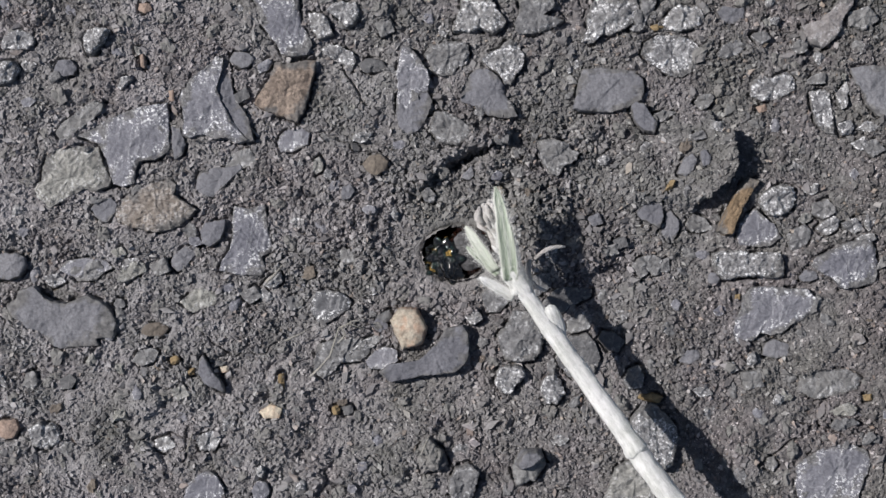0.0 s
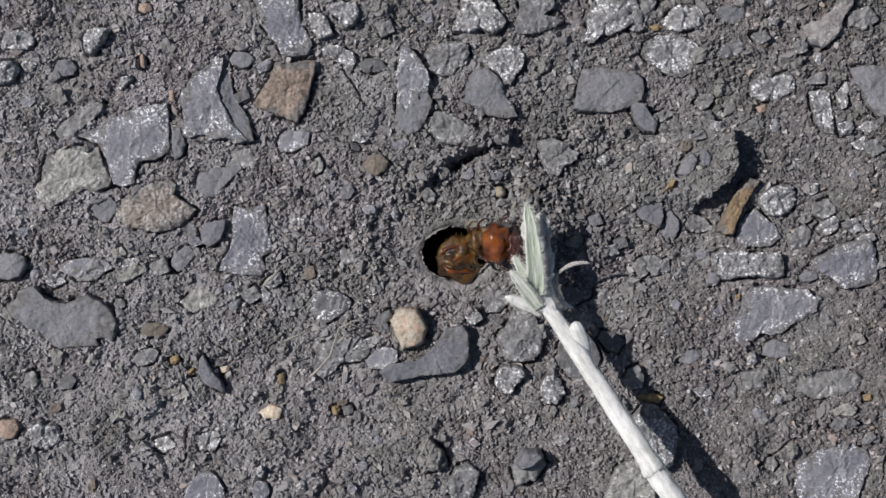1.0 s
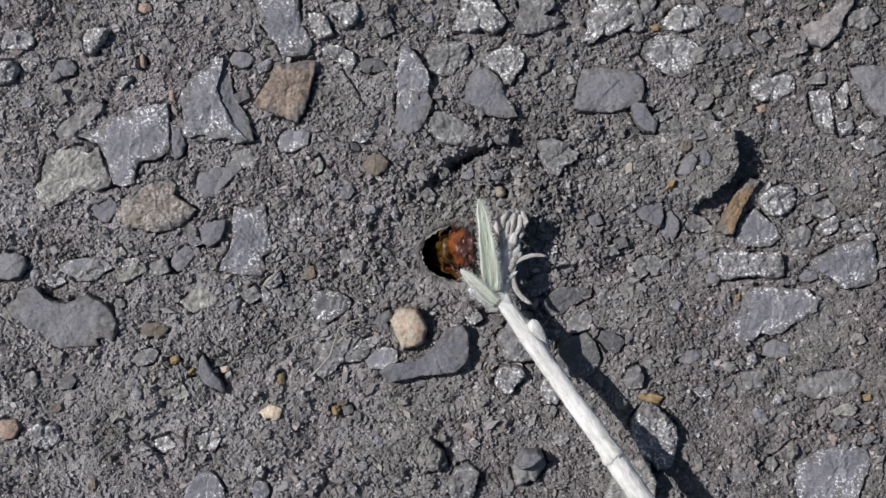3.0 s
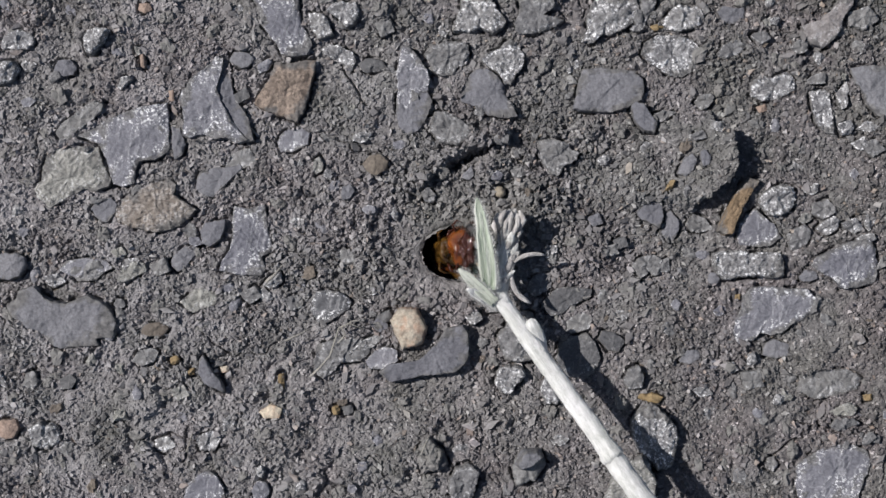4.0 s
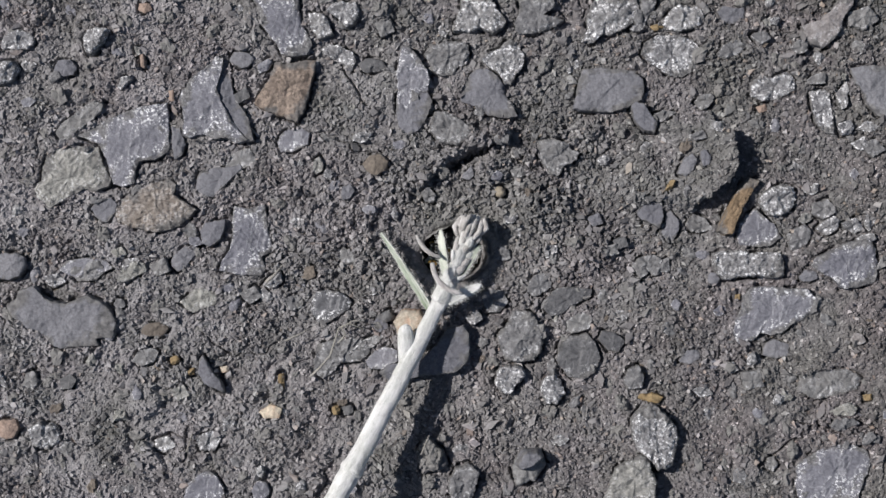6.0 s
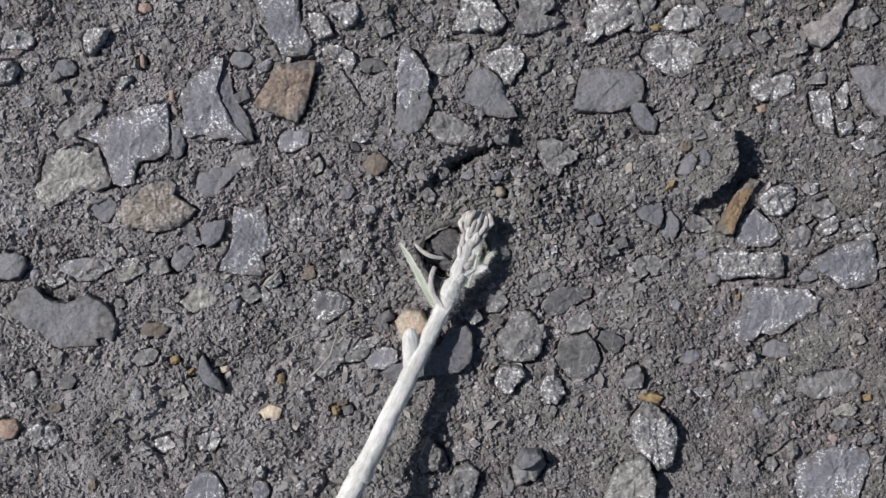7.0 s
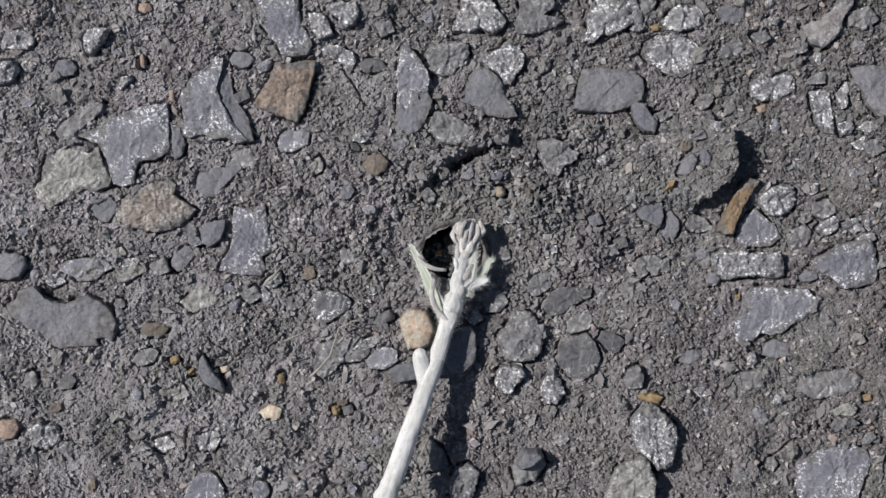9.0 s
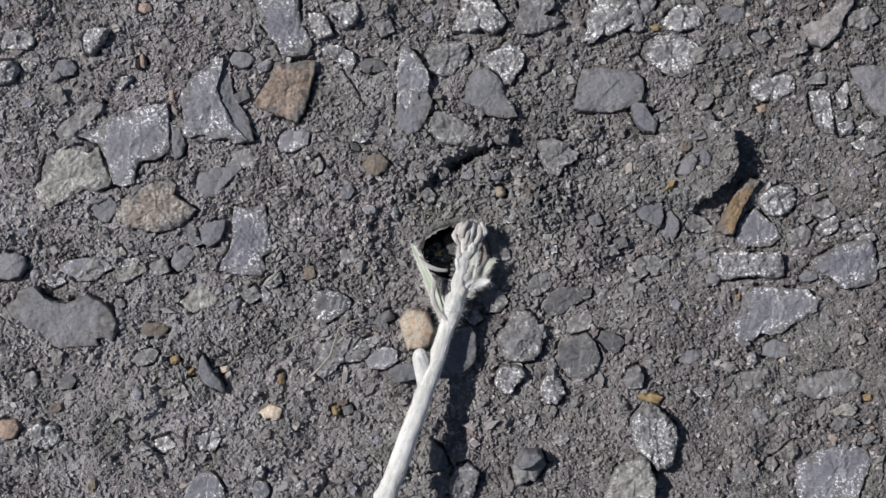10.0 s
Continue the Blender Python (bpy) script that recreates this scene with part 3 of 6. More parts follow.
bed("crust", 1.10, 5.88, -11.46, -1.35, -0.44, -1.10, 0.81, -0.11, 1.31, 1.14, 1.16, 1.49, 0.31, 0.64, -0.54, 0.14, -1.43, -0.85, -1.18)
bed("dark", 0.60, 12.10, -9.45, -2.08, -0.47, -1.83, 1.03, -0.83, 1.77, 0.67, 2.02, 1.41, 1.27, 1.91, -0.22, 1.41, -1.47, 0.42, -2.07, -1.08, -1.87)
bed("dark", 0.50, 10.94, -4.51, -2.06, -0.68, -1.66, 0.32, -0.91, 1.06, 0.83, 1.16, 2.33, 0.96, 2.23, 0.32, 0.83, -0.43, -0.17, -1.18, -1.41, -1.53)
bed("grey", 0.30, 8.50, -3.21, -1.11, -0.73, -0.96, 0.26, -0.21, 1.01, 1.03, 1.26, 1.18, 0.01, 0.54, -0.73, -0.46, -1.08)
bed("grey", 0.25, 4.59, -4.49, -1.29, 0.54, -0.29, 1.14, 0.71, 0.79, 1.21, -0.21, 0.46, -1.06, -0.79, -1.21)
bed("dark", 0.50, 14.86, -8.12, -1.19, 0.19, -0.84, 0.94, 0.41, 0.79, 1.31, -0.06, 0.66, -1.06, -0.34, -0.81)
bed("crust", 0.90, 9.66, -12.40, -1.14, 0.00, -0.64, 1.00, 0.11, 1.49, 0.85, 0.90, 1.10, -0.50, 0.36, -1.39, -0.64, -1.49)
bed("grey", 0.60, 11.70, -13.57, -0.68, -0.35, -0.18, 0.40, 0.57, 0.65, 0.47, -0.10, -0.18, -0.60)
bed("grey", 0.90, 16.88, -11.41, -1.04, -0.25, -0.54, 0.75, 0.36, 1.25, 0.86, 0.25, 0.76, -0.90, -0.39, -1.10)
bed("ochre", 0.45, 18.18, -13.11, -1.16, -0.07, -0.91, 0.33, 0.33, 0.48, 1.33, 0.08, 0.83, -0.42, -0.42, -0.42)
bed("crust", 1.50, 18.78, -16.65, -2.18, 1.54, -1.33, 2.78, -0.09, 3.18, 0.90, 2.04, 1.80, 1.04, 2.05, -0.20, 1.65, -1.69, 1.40, -2.68, 0.16, -2.93, -0.59, -1.94, -1.58, -1.19, -2.18, 0.05)
bed("pale", 1.50, 16.92, -20.06, -2.80, -2.45, -2.21, -0.76, -1.71, 0.73, -0.47, 1.48, 0.52, 1.98, 1.37, 1.48, 1.52, 0.49, 2.02, -0.51, 1.77, -2.45)
bed("grey", 0.90, 1.89, -20.65, -1.34, 0.28, -0.84, 1.37, 0.41, 1.77, 1.30, 0.88, 1.00, -0.47, 0.65, -1.91, -1.19, -1.91)
bed("speck", 0.30, 34.77, -19.62, -3.51, -1.31, -3.41, 0.44, -2.01, 1.44, -0.26, 2.19, 1.49, 2.44, 2.99, 1.69, 3.24, 0.44, 2.49, -1.31, 1.99, -3.01, -3.01, -3.01)
bed("grey", 0.12, 34.25, -11.88, -2.87, -0.56, -2.57, 0.69, -0.97, 1.34, 1.53, 1.19, 3.03, 0.54, 2.53, -0.56, 0.78, -1.16, -1.47, -1.46)
bed("pale", 0.55, 35.47, -14.23, -1.50, -0.19, -0.50, 0.31, 0.50, 0.71, 1.25, 0.21, 0.75, -0.44, -0.50, -0.59)
bed("grey", 0.50, 35.44, -15.51, -1.21, -0.16, -0.71, 0.49, 0.79, 0.59, 1.54, 0.09, 0.29, -0.41, -0.71, -0.61)
bed("pale", 0.40, -27.46, -2.03, -1.44, -0.91, -0.94, 0.34, 0.06, 0.98, 1.06, 0.83, 1.40, 0.09, 0.31, -0.41, -0.44, -0.91)
bed("crust", 0.35, -27.60, -1.45, -0.81, 0.00, -0.46, 0.60, 0.69, 0.75, 1.04, 0.00, 0.19, -0.75, -0.66, -0.60)
bed("grey", 0.30, -31.45, -1.96, -1.71, 0.02, -0.71, 0.77, 1.04, 0.92, 1.54, 0.02, 0.79, -0.83, -0.96, -0.88)
bed("brownlow", 0.30, -25.52, -7.17, -1.25, -0.27, -0.90, 0.48, 0.35, 0.73, 1.35, 0.23, 0.85, -0.57, -0.40, -0.62)
bed("grey", 0.35, -26.20, -9.49, -1.36, -0.44, -0.71, 0.56, 0.54, 0.81, 1.19, 0.46, 0.79, -0.44, -0.46, -0.94)
bed("grey", 0.30, -28.63, -4.82, -0.63, -0.12, -0.28, 0.48, 0.37, 0.38, 0.57, -0.22, -0.03, -0.52)
bed("plain", 0.25, 21.88, -9.52, -1.10, -0.42, -0.35, 0.58, 0.65, 0.68, 0.90, -0.17, -0.10, -0.67)
bed("grey", 0.25, 29.19, -19.06, -0.67, -0.37, -0.32, 0.53, 0.33, 0.73, 0.58, -0.12, 0.08, -0.77)
bed("grey", 0.30, -1.23, 4.71, -0.72, 0.33, 0.03, 0.83, 0.63, 0.08, 0.43, -0.67, -0.37, -0.57)
bed("plain", 0.30, 2.29, 6.65, -0.74, -0.36, -0.09, 0.39, 0.31, 0.79, 0.51, -0.21, 0.01, -0.61)
bed("dark", 0.45, -33.16, -11.71, -0.73, -0.72, -0.78, 0.28, 0.27, 0.78, 0.82, 0.18, 0.42, -0.52)
bed("grey", 0.35, -36.44, -11.60, -0.81, -0.58, -0.46, 0.67, 0.29, 0.92, 0.69, -0.08, 0.29, -0.93)
bed("pink", 0.43, -26.32, 21.29, -0.64, -0.21, -0.04, -0.56, 0.71, -0.21, 0.46, 0.44, -0.54, 0.44)
bed("pink", 0.29, -24.06, 13.56, -0.19, -0.53, 0.31, -0.53, 0.21, 0.56, -0.34, 0.46)
bed("dark", 0.50, -17.81, 13.56, -0.42, -0.86, 0.77, -0.17, 0.42, 0.93, -0.82, 0.03)
bed("grey", 0.72, 0.61, 10.60, -1.06, -1.10, 0.68, -1.60, 1.92, -0.61, 1.92, 0.14, 0.18, 1.38, -1.31, 1.63, -1.81, 0.14)
bed("tan", 0.65, 5.05, 5.05, -0.43, -0.42, 0.07, -0.57, 0.52, -0.32, 0.57, 0.13, 0.22, 0.53, -0.28, 0.53, -0.58, 0.18)
bed("grey", 0.36, 23.04, 1.95, -0.30, -0.50, 1.20, -0.16, 0.20, 0.59, -1.20, -0.01)
bed("cream", 0.65, -15.17, -14.37, -0.70, -0.61, 0.79, -0.51, 1.04, 0.39, 0.04, 0.74, -1.20, -0.01)
bed("pink", 0.65, -38.50, -15.91, -0.90, -0.86, 0.49, -0.96, 1.09, 0.04, 0.74, 0.93, -0.90, 0.78)
bed("pale", 0.25, -21.55, -4.49, -0.61, -1.20, 1.39, -0.45, 1.64, 0.80, -0.36, 1.05, -1.86, -0.20)
bed("cream", 0.36, -19.34, -10.66, -0.21, -0.41, 0.49, -0.16, 0.29, 0.34, -0.51, 0.24)
bed("ochre", 0.29, -23.75, -9.81, -0.19, -0.52, 0.50, -0.12, 0.21, 0.48, -0.49, 0.18)
bed("ochre", 0.29, -22.21, -10.85, -0.24, -0.38, 0.35, -0.28, 0.30, 0.42, -0.44, 0.17)
bed("pale", 0.43, -31.01, -9.75, -0.09, -0.56, 0.51, -0.17, 0.16, 0.73, -0.59, -0.17)
bed("round", 1.44, 7.55, -19.21, -1.07, -1.76, 0.66, -1.26, 1.65, 0.22, 1.15, 1.46, -0.33, 1.61, -1.57, -0.03)
bed("soil", 1.01, -1.25, -18.36, -0.68, -1.69, 0.80, -1.19, 1.30, 0.54, -0.19, 1.78, -1.18, 0.54)
bed("grey", 0.43, 19.27, -1.62, -0.78, -0.82, 0.97, -0.32, 0.72, 0.92, -1.03, 0.17)
bed("pink", 0.36, 28.30, 12.45, -0.28, -0.43, 0.52, -0.23, 0.32, 0.46, -0.58, 0.16)
bed("grey", 0.36, 22.40, 9.91, -0.26, -0.48, 0.84, -0.19, 0.34, 0.51, -0.91, 0.11)
bed("ochre", 0.29, 18.98, 19.70, -0.32, -0.39, 0.67, -0.09, 0.37, 0.41, -0.72, 0.06)
bed("ochre", 0.29, 37.60, -13.16, -0.28, -0.36, 0.42, -0.26, 0.37, 0.34, -0.48, 0.24)
bed("ochre", 0.29, -9.49, -14.29, -0.29, -0.43, 0.41, -0.33, 0.31, 0.47, -0.44, 0.27)
bed("dark", 0.36, -8.46, -14.28, -0.31, -0.52, 0.54, -0.23, 0.39, 0.47, -0.56, 0.27)
bed("crust", 0.65, -35.29, -16.52, -1.13, -0.85, 0.27, -1.34, 1.51, -0.35, 1.16, 0.85, -0.23, 1.24, -1.47, 0.65)
bed("crust", 0.36, -24.72, -17.32, -0.81, -0.48, 0.09, -0.83, 1.09, -0.08, 0.34, 0.82, -0.91, 0.42)
bed("crust", 0.36, -20.72, -16.98, -0.82, -0.82, 0.57, -0.92, 1.17, 0.32, 0.32, 1.07, -1.17, 0.32)
bed("pale", 0.36, -23.25, -12.69, -0.29, -0.82, 0.86, -0.22, 0.36, 0.78, -0.88, 0.28)
bed("grey", 0.43, 27.33, -11.57, -0.61, -0.94, 1.13, -0.59, 0.63, 0.90, -1.11, 0.65)
bed("crust", 0.36, 22.94, -12.61, -0.20, -0.60, 0.90, -0.20, 0.30, 0.59, -0.95, 0.19)
bed("grey", 0.50, 14.74, -0.16, -0.50, -0.69, 0.90, -0.29, 0.60, 0.71, -1.00, 0.21)
bed("dark", 0.58, 15.80, 0.55, -0.32, -0.60, 0.73, -0.30, 0.43, 0.60, -0.82, 0.25)
bed("grey", 0.43, 17.62, -2.07, -0.12, -0.62, 0.62, -0.12, 0.12, 0.62, -0.62, 0.12)
bed("plain", 0.43, 13.53, 2.59, -0.28, -0.65, 0.72, -0.30, 0.32, 0.70, -0.78, 0.20)
bed("grey", 0.36, -25.08, -1.64, -0.30, -0.90, 0.94, -0.31, 0.44, 0.94, -1.05, 0.19)
bed("crust", 0.50, -34.41, -2.75, -0.16, -0.79, 1.09, -0.19, 0.34, 0.70, -1.15, 0.30)
bed("pale", 0.29, -28.61, -0.29, -0.13, -0.56, 0.72, -0.16, 0.22, 0.59, -0.78, 0.09)
bed("grey", 0.43, -16.98, -4.06, -0.17, -0.88, 1.08, -0.13, 0.33, 0.87, -1.16, 0.12)
bed("grey", 0.43, -13.25, -4.76, -0.30, -0.77, 0.84, -0.43, 0.35, 0.82, -0.90, 0.32)
bed("dark", 0.50, -5.00, -5.97, -0.18, -0.56, 0.81, -0.21, 0.31, 0.64, -0.93, 0.04)
bed("crust", 0.43, 25.49, -10.52, -0.17, -0.59, 0.73, -0.14, 0.23, 0.60, -0.77, 0.11)
bed("grey", 0.50, 33.69, 3.53, -1.02, -0.49, -0.02, -0.99, 1.23, -0.24, 0.48, 1.01, -1.02, 0.51)
bed("crust", 0.43, 36.22, 2.14, -0.04, -0.69, 0.96, -0.10, 0.21, 0.65, -1.04, 0.15)
bed("grey", 0.43, 37.96, 8.95, -0.04, -0.92, 1.21, -0.18, 0.21, 0.82, -1.28, 0.32)
bed("crust", 0.50, 36.95, 9.30, -0.04, -0.68, 0.95, -0.03, 0.20, 0.71, -1.04, -0.03)
bed("grey", 0.43, 28.13, 18.75, -0.17, -0.76, 0.83, -0.26, 0.33, 0.74, -0.92, 0.24)
bed("pale", 0.36, 28.77, 20.08, -0.24, -0.49, 0.55, -0.19, 0.21, 0.51, -0.54, 0.16)
bed("grey", 0.65, 37.02, 20.35, -1.15, -0.65, 0.10, -1.15, 1.59, -0.15, 0.59, 1.09, -1.40, 0.60)
bed("crust", 0.65, -10.87, 19.73, -0.88, -0.28, -0.03, -1.27, 1.21, -0.78, 0.47, 0.96, -1.03, 1.21)
bed("grey", 0.50, -5.13, 19.61, -0.30, -0.89, 0.95, -0.39, 0.45, 0.86, -1.04, 0.36)
bed("crust", 0.36, 2.73, -6.08, -0.18, -0.75, 0.86, -0.15, 0.31, 0.74, -0.93, 0.14)
bed("dark", 0.65, -0.27, -18.81, -0.17, -0.94, 0.82, -0.29, 0.32, 0.95, -0.92, 0.21)
bed("plain", 2.30, 7.53, -18.48, -0.84, -1.05, 0.39, -0.61, 1.42, 0.23, 0.88, 0.87, -0.60, 0.72, -1.23, -0.46)
bed("grey", 0.75, 7.33, -7.71, -1.30, -0.21, -0.80, 1.03, 0.19, 1.48, 0.94, 0.78, 1.19, -0.46, 0.44, -1.31, -0.66, -1.31)
bed("speck", 0.25, -31.61, -1.60, -2.55, -0.25, -1.66, 0.55, -0.06, 0.85, 1.94, 0.65, 2.44, -0.10, 0.94, -0.75, -1.06, -0.95)
bed("grey", 0.25, -17.93, 7.87, -1.50, -0.83, -1.00, 0.67, 0.75, 1.07, 1.50, -0.08, 0.25, -0.83)
bed("grey", 0.30, -8.52, -0.64, -1.17, -0.06, -0.42, 0.69, 0.73, 0.59, 0.93, -0.41, -0.07, -0.81)
bed("plain", 0.30, -5.54, -6.67, -0.90, -0.02, -0.25, 0.63, 0.55, 0.43, 0.75, -0.27, -0.15, -0.77)
bed("crust", 0.50, -15.05, -2.83, -1.02, -0.36, -0.37, 0.39, 0.63, 0.79, 0.88, -0.11, -0.12, -0.71)
bed("grey", 0.30, 22.65, 2.21, -1.12, 0.08, -0.47, 0.93, 0.62, 0.58, 1.22, -0.17, 0.37, -0.77, -0.62, -0.67)
bed("grey", 0.35, 18.02, -1.36, -1.25, -0.08, -0.50, 0.67, 0.75, 0.92, 1.50, 0.32, 0.25, -0.83, -0.75, -0.98)
bed("grey", 0.25, 12.01, -6.60, -1.22, -0.84, -1.12, 0.41, 0.27, 1.06, 1.27, 0.66, 1.02, -0.44, -0.22, -0.84)
bed("crust", 0.40, 34.14, 2.09, -1.15, -0.29, -0.50, 0.36, 0.35, 0.96, 1.10, 0.46, 0.60, -0.54, -0.40, -0.94)
bed("grey", 0.30, 36.36, 2.05, -1.10, 0.00, -0.35, 0.60, 0.65, 0.40, 0.90, -0.25, -0.10, -0.75)
bed("crust", 0.50, 37.42, 0.92, -1.20, -0.37, -0.45, 0.38, 0.70, 0.53, 0.90, -0.07, 0.05, -0.47)
bed("pale", 0.35, 32.12, 2.74, -0.77, -0.19, -0.12, 0.51, 0.63, 0.41, 0.53, -0.19, -0.27, -0.54)
bed("grey", 0.30, 31.56, 17.88, -0.80, -0.10, -0.20, 0.65, 0.70, 0.55, 0.60, -0.35, -0.30, -0.75)
bed("grey", 0.30, 25.60, 17.62, -1.33, -0.59, -0.83, 0.41, 0.42, 0.91, 1.41, 0.51, 0.67, -0.34, -0.33, -0.89)
bed("ochre", 0.20, -14.31, -11.96, -0.38, -0.48, -0.28, 0.92, 0.27, 1.02, 0.37, -0.48, 0.02, -0.98)
bed("ochre", 0.20, 26.07, -4.20, -0.39, -0.25, -0.19, 0.35, 0.31, 0.25, 0.26, -0.35)
bed("brownlow", 0.25, -11.88, -2.16, -0.66, -0.39, -0.31, 0.61, 0.44, 0.71, 0.59, -0.29, -0.06, -0.64)
bed("pale", 0.30, 9.90, -6.03, -0.36, -0.31, -0.21, 0.49, 0.39, 0.34, 0.19, -0.51)
bed("grey", 0.30, 5.22, -0.49, -0.93, -0.21, -0.43, 0.79, 0.57, 0.54, 0.82, -0.36, -0.03, -0.76)
bed("pink", 0.30, 12.11, -13.52, -0.42, -0.41, -0.12, 0.59, 0.37, 0.34, 0.17, -0.51)


def edge_distance(x, y, corners):
    """Distance to an outline, below zero inside it."""
    n = len(corners) // 2
    best, inside = np.full(np.shape(x), 1e9), np.zeros(np.shape(x), bool)
    for i in range(n):
        ax, ay = corners[2 * i], corners[2 * i + 1]
        bx, by = corners[(2 * i + 2) % (2 * n)], corners[(2 * i + 3) % (2 * n)]
        d, s = near_line(x, y, ax, ay, bx, by)
        best = np.minimum(best, d)
        if ay != by:
            inside ^= ((ay > y) != (by > y)) & (x < (bx - ax) * (y - ay) / (by - ay) + ax)
    return np.where(inside, -best, best)


def bedding(x, y):
    """How far the soil sinks under the stones and in the gaps along their edges."""
    sink = np.zeros_like(x)
    gap = smooth_noise(x, y, 1.1, 81) + 0.5 * smooth_noise(x, y, 0.4, 82)
    for kind, high, cx, cy, corners in BEDS:
        reach = max(abs(c) for c in corners) + 0.6
        near = (np.abs(x - cx) < reach) & (np.abs(y - cy) < reach)
        if not near.any():
            continue
        d = edge_distance(x[near] - cx, y[near] - cy, corners)
        under = 0.75 * np.clip((-d - 0.05) / 0.35, 0, 1)
        trench = 0.80 * np.exp(-((d - 0.05) / 0.15) ** 2) * np.clip(0.25 + 1.6 * gap[near], 0, 1)
        sink[near] = np.maximum(sink[near], np.maximum(under, trench))
    return sink


# ---- the ground: one crumbly sheet with the burrow sunk into it ----
def cell_bumps(x, y, size, seed, sharp=0.5):
    """Heights of packed crumbs of one size, 0 to 1."""
    rng = np.random.default_rng(seed)
    table = rng.random((256, 256, 3))
    gx, gy = x / size, y / size
    ix, iy = np.floor(gx).astype(int), np.floor(gy).astype(int)
    best = np.zeros_like(gx)
    for dx in (-1, 0, 1):
        for dy in (-1, 0, 1):
            r = table[(ix + dx) % 256, (iy + dy) % 256]
            ux, uy = gx - (ix + dx + r[..., 0]), gy - (iy + dy + r[..., 1])
            turn = r[..., 2] * 40.0
            vx = ux * np.cos(turn) + uy * np.sin(turn)
            vy = (uy * np.cos(turn) - ux * np.sin(turn)) * 1.18
            rad = 0.45 + 0.45 * r[..., 2]
            far = np.maximum(np.maximum(np.abs(vx), np.abs(vy)), 0.72 * (np.abs(vx) + np.abs(vy))) * (1 - sharp) + np.hypot(vx, vy) * sharp
            slope = np.clip((1 - far / rad) * (4.5 - 3.0 * sharp), 0, 1)
            level = 0.30 + 0.70 * ((r[..., 2] * 7.31) % 1)
            tip = ((r[..., 0] * 5.7) % 1 - 0.5) * vx + ((r[..., 1] * 9.3) % 1 - 0.5) * vy
            h = slope * np.clip(level + 0.9 * tip, 0.05, 1.3)
            best = np.maximum(best, h)
    return best


def smooth_noise(x, y, size, seed):
    rng = np.random.default_rng(seed)
    table = rng.random((128, 128)) * 2 - 1
    gx, gy = x / size, y / size
    ix, iy = np.floor(gx).astype(int), np.floor(gy).astype(int)
    fx, fy = gx - ix, gy - iy
    fx, fy = fx * fx * (3 - 2 * fx), fy * fy * (3 - 2 * fy)
    a, b = table[ix % 128, iy % 128], table[(ix + 1) % 128, iy % 128]
    c, d = table[ix % 128, (iy + 1) % 128], table[(ix + 1) % 128, (iy + 1) % 128]
    return (a * (1 - fx) + b * fx) * (1 - fy) + (c * (1 - fx) + d * fx) * fy


def near_line(x, y, ax, ay, bx, by):
    """Distance to a stretch, and how far along it, 0 to 1."""
    dx, dy = bx - ax, by - ay
    s = np.clip(((x - ax) * dx + (y - ay) * dy) / (dx * dx + dy * dy), 0, 1)
    return np.hypot(x - ax - s * dx, y - ay - s * dy), s


def mouth(x, y):
    return np.hypot((x - HOLE[0]) / HOLE[2], (y - HOLE[1]) / HOLE[3])


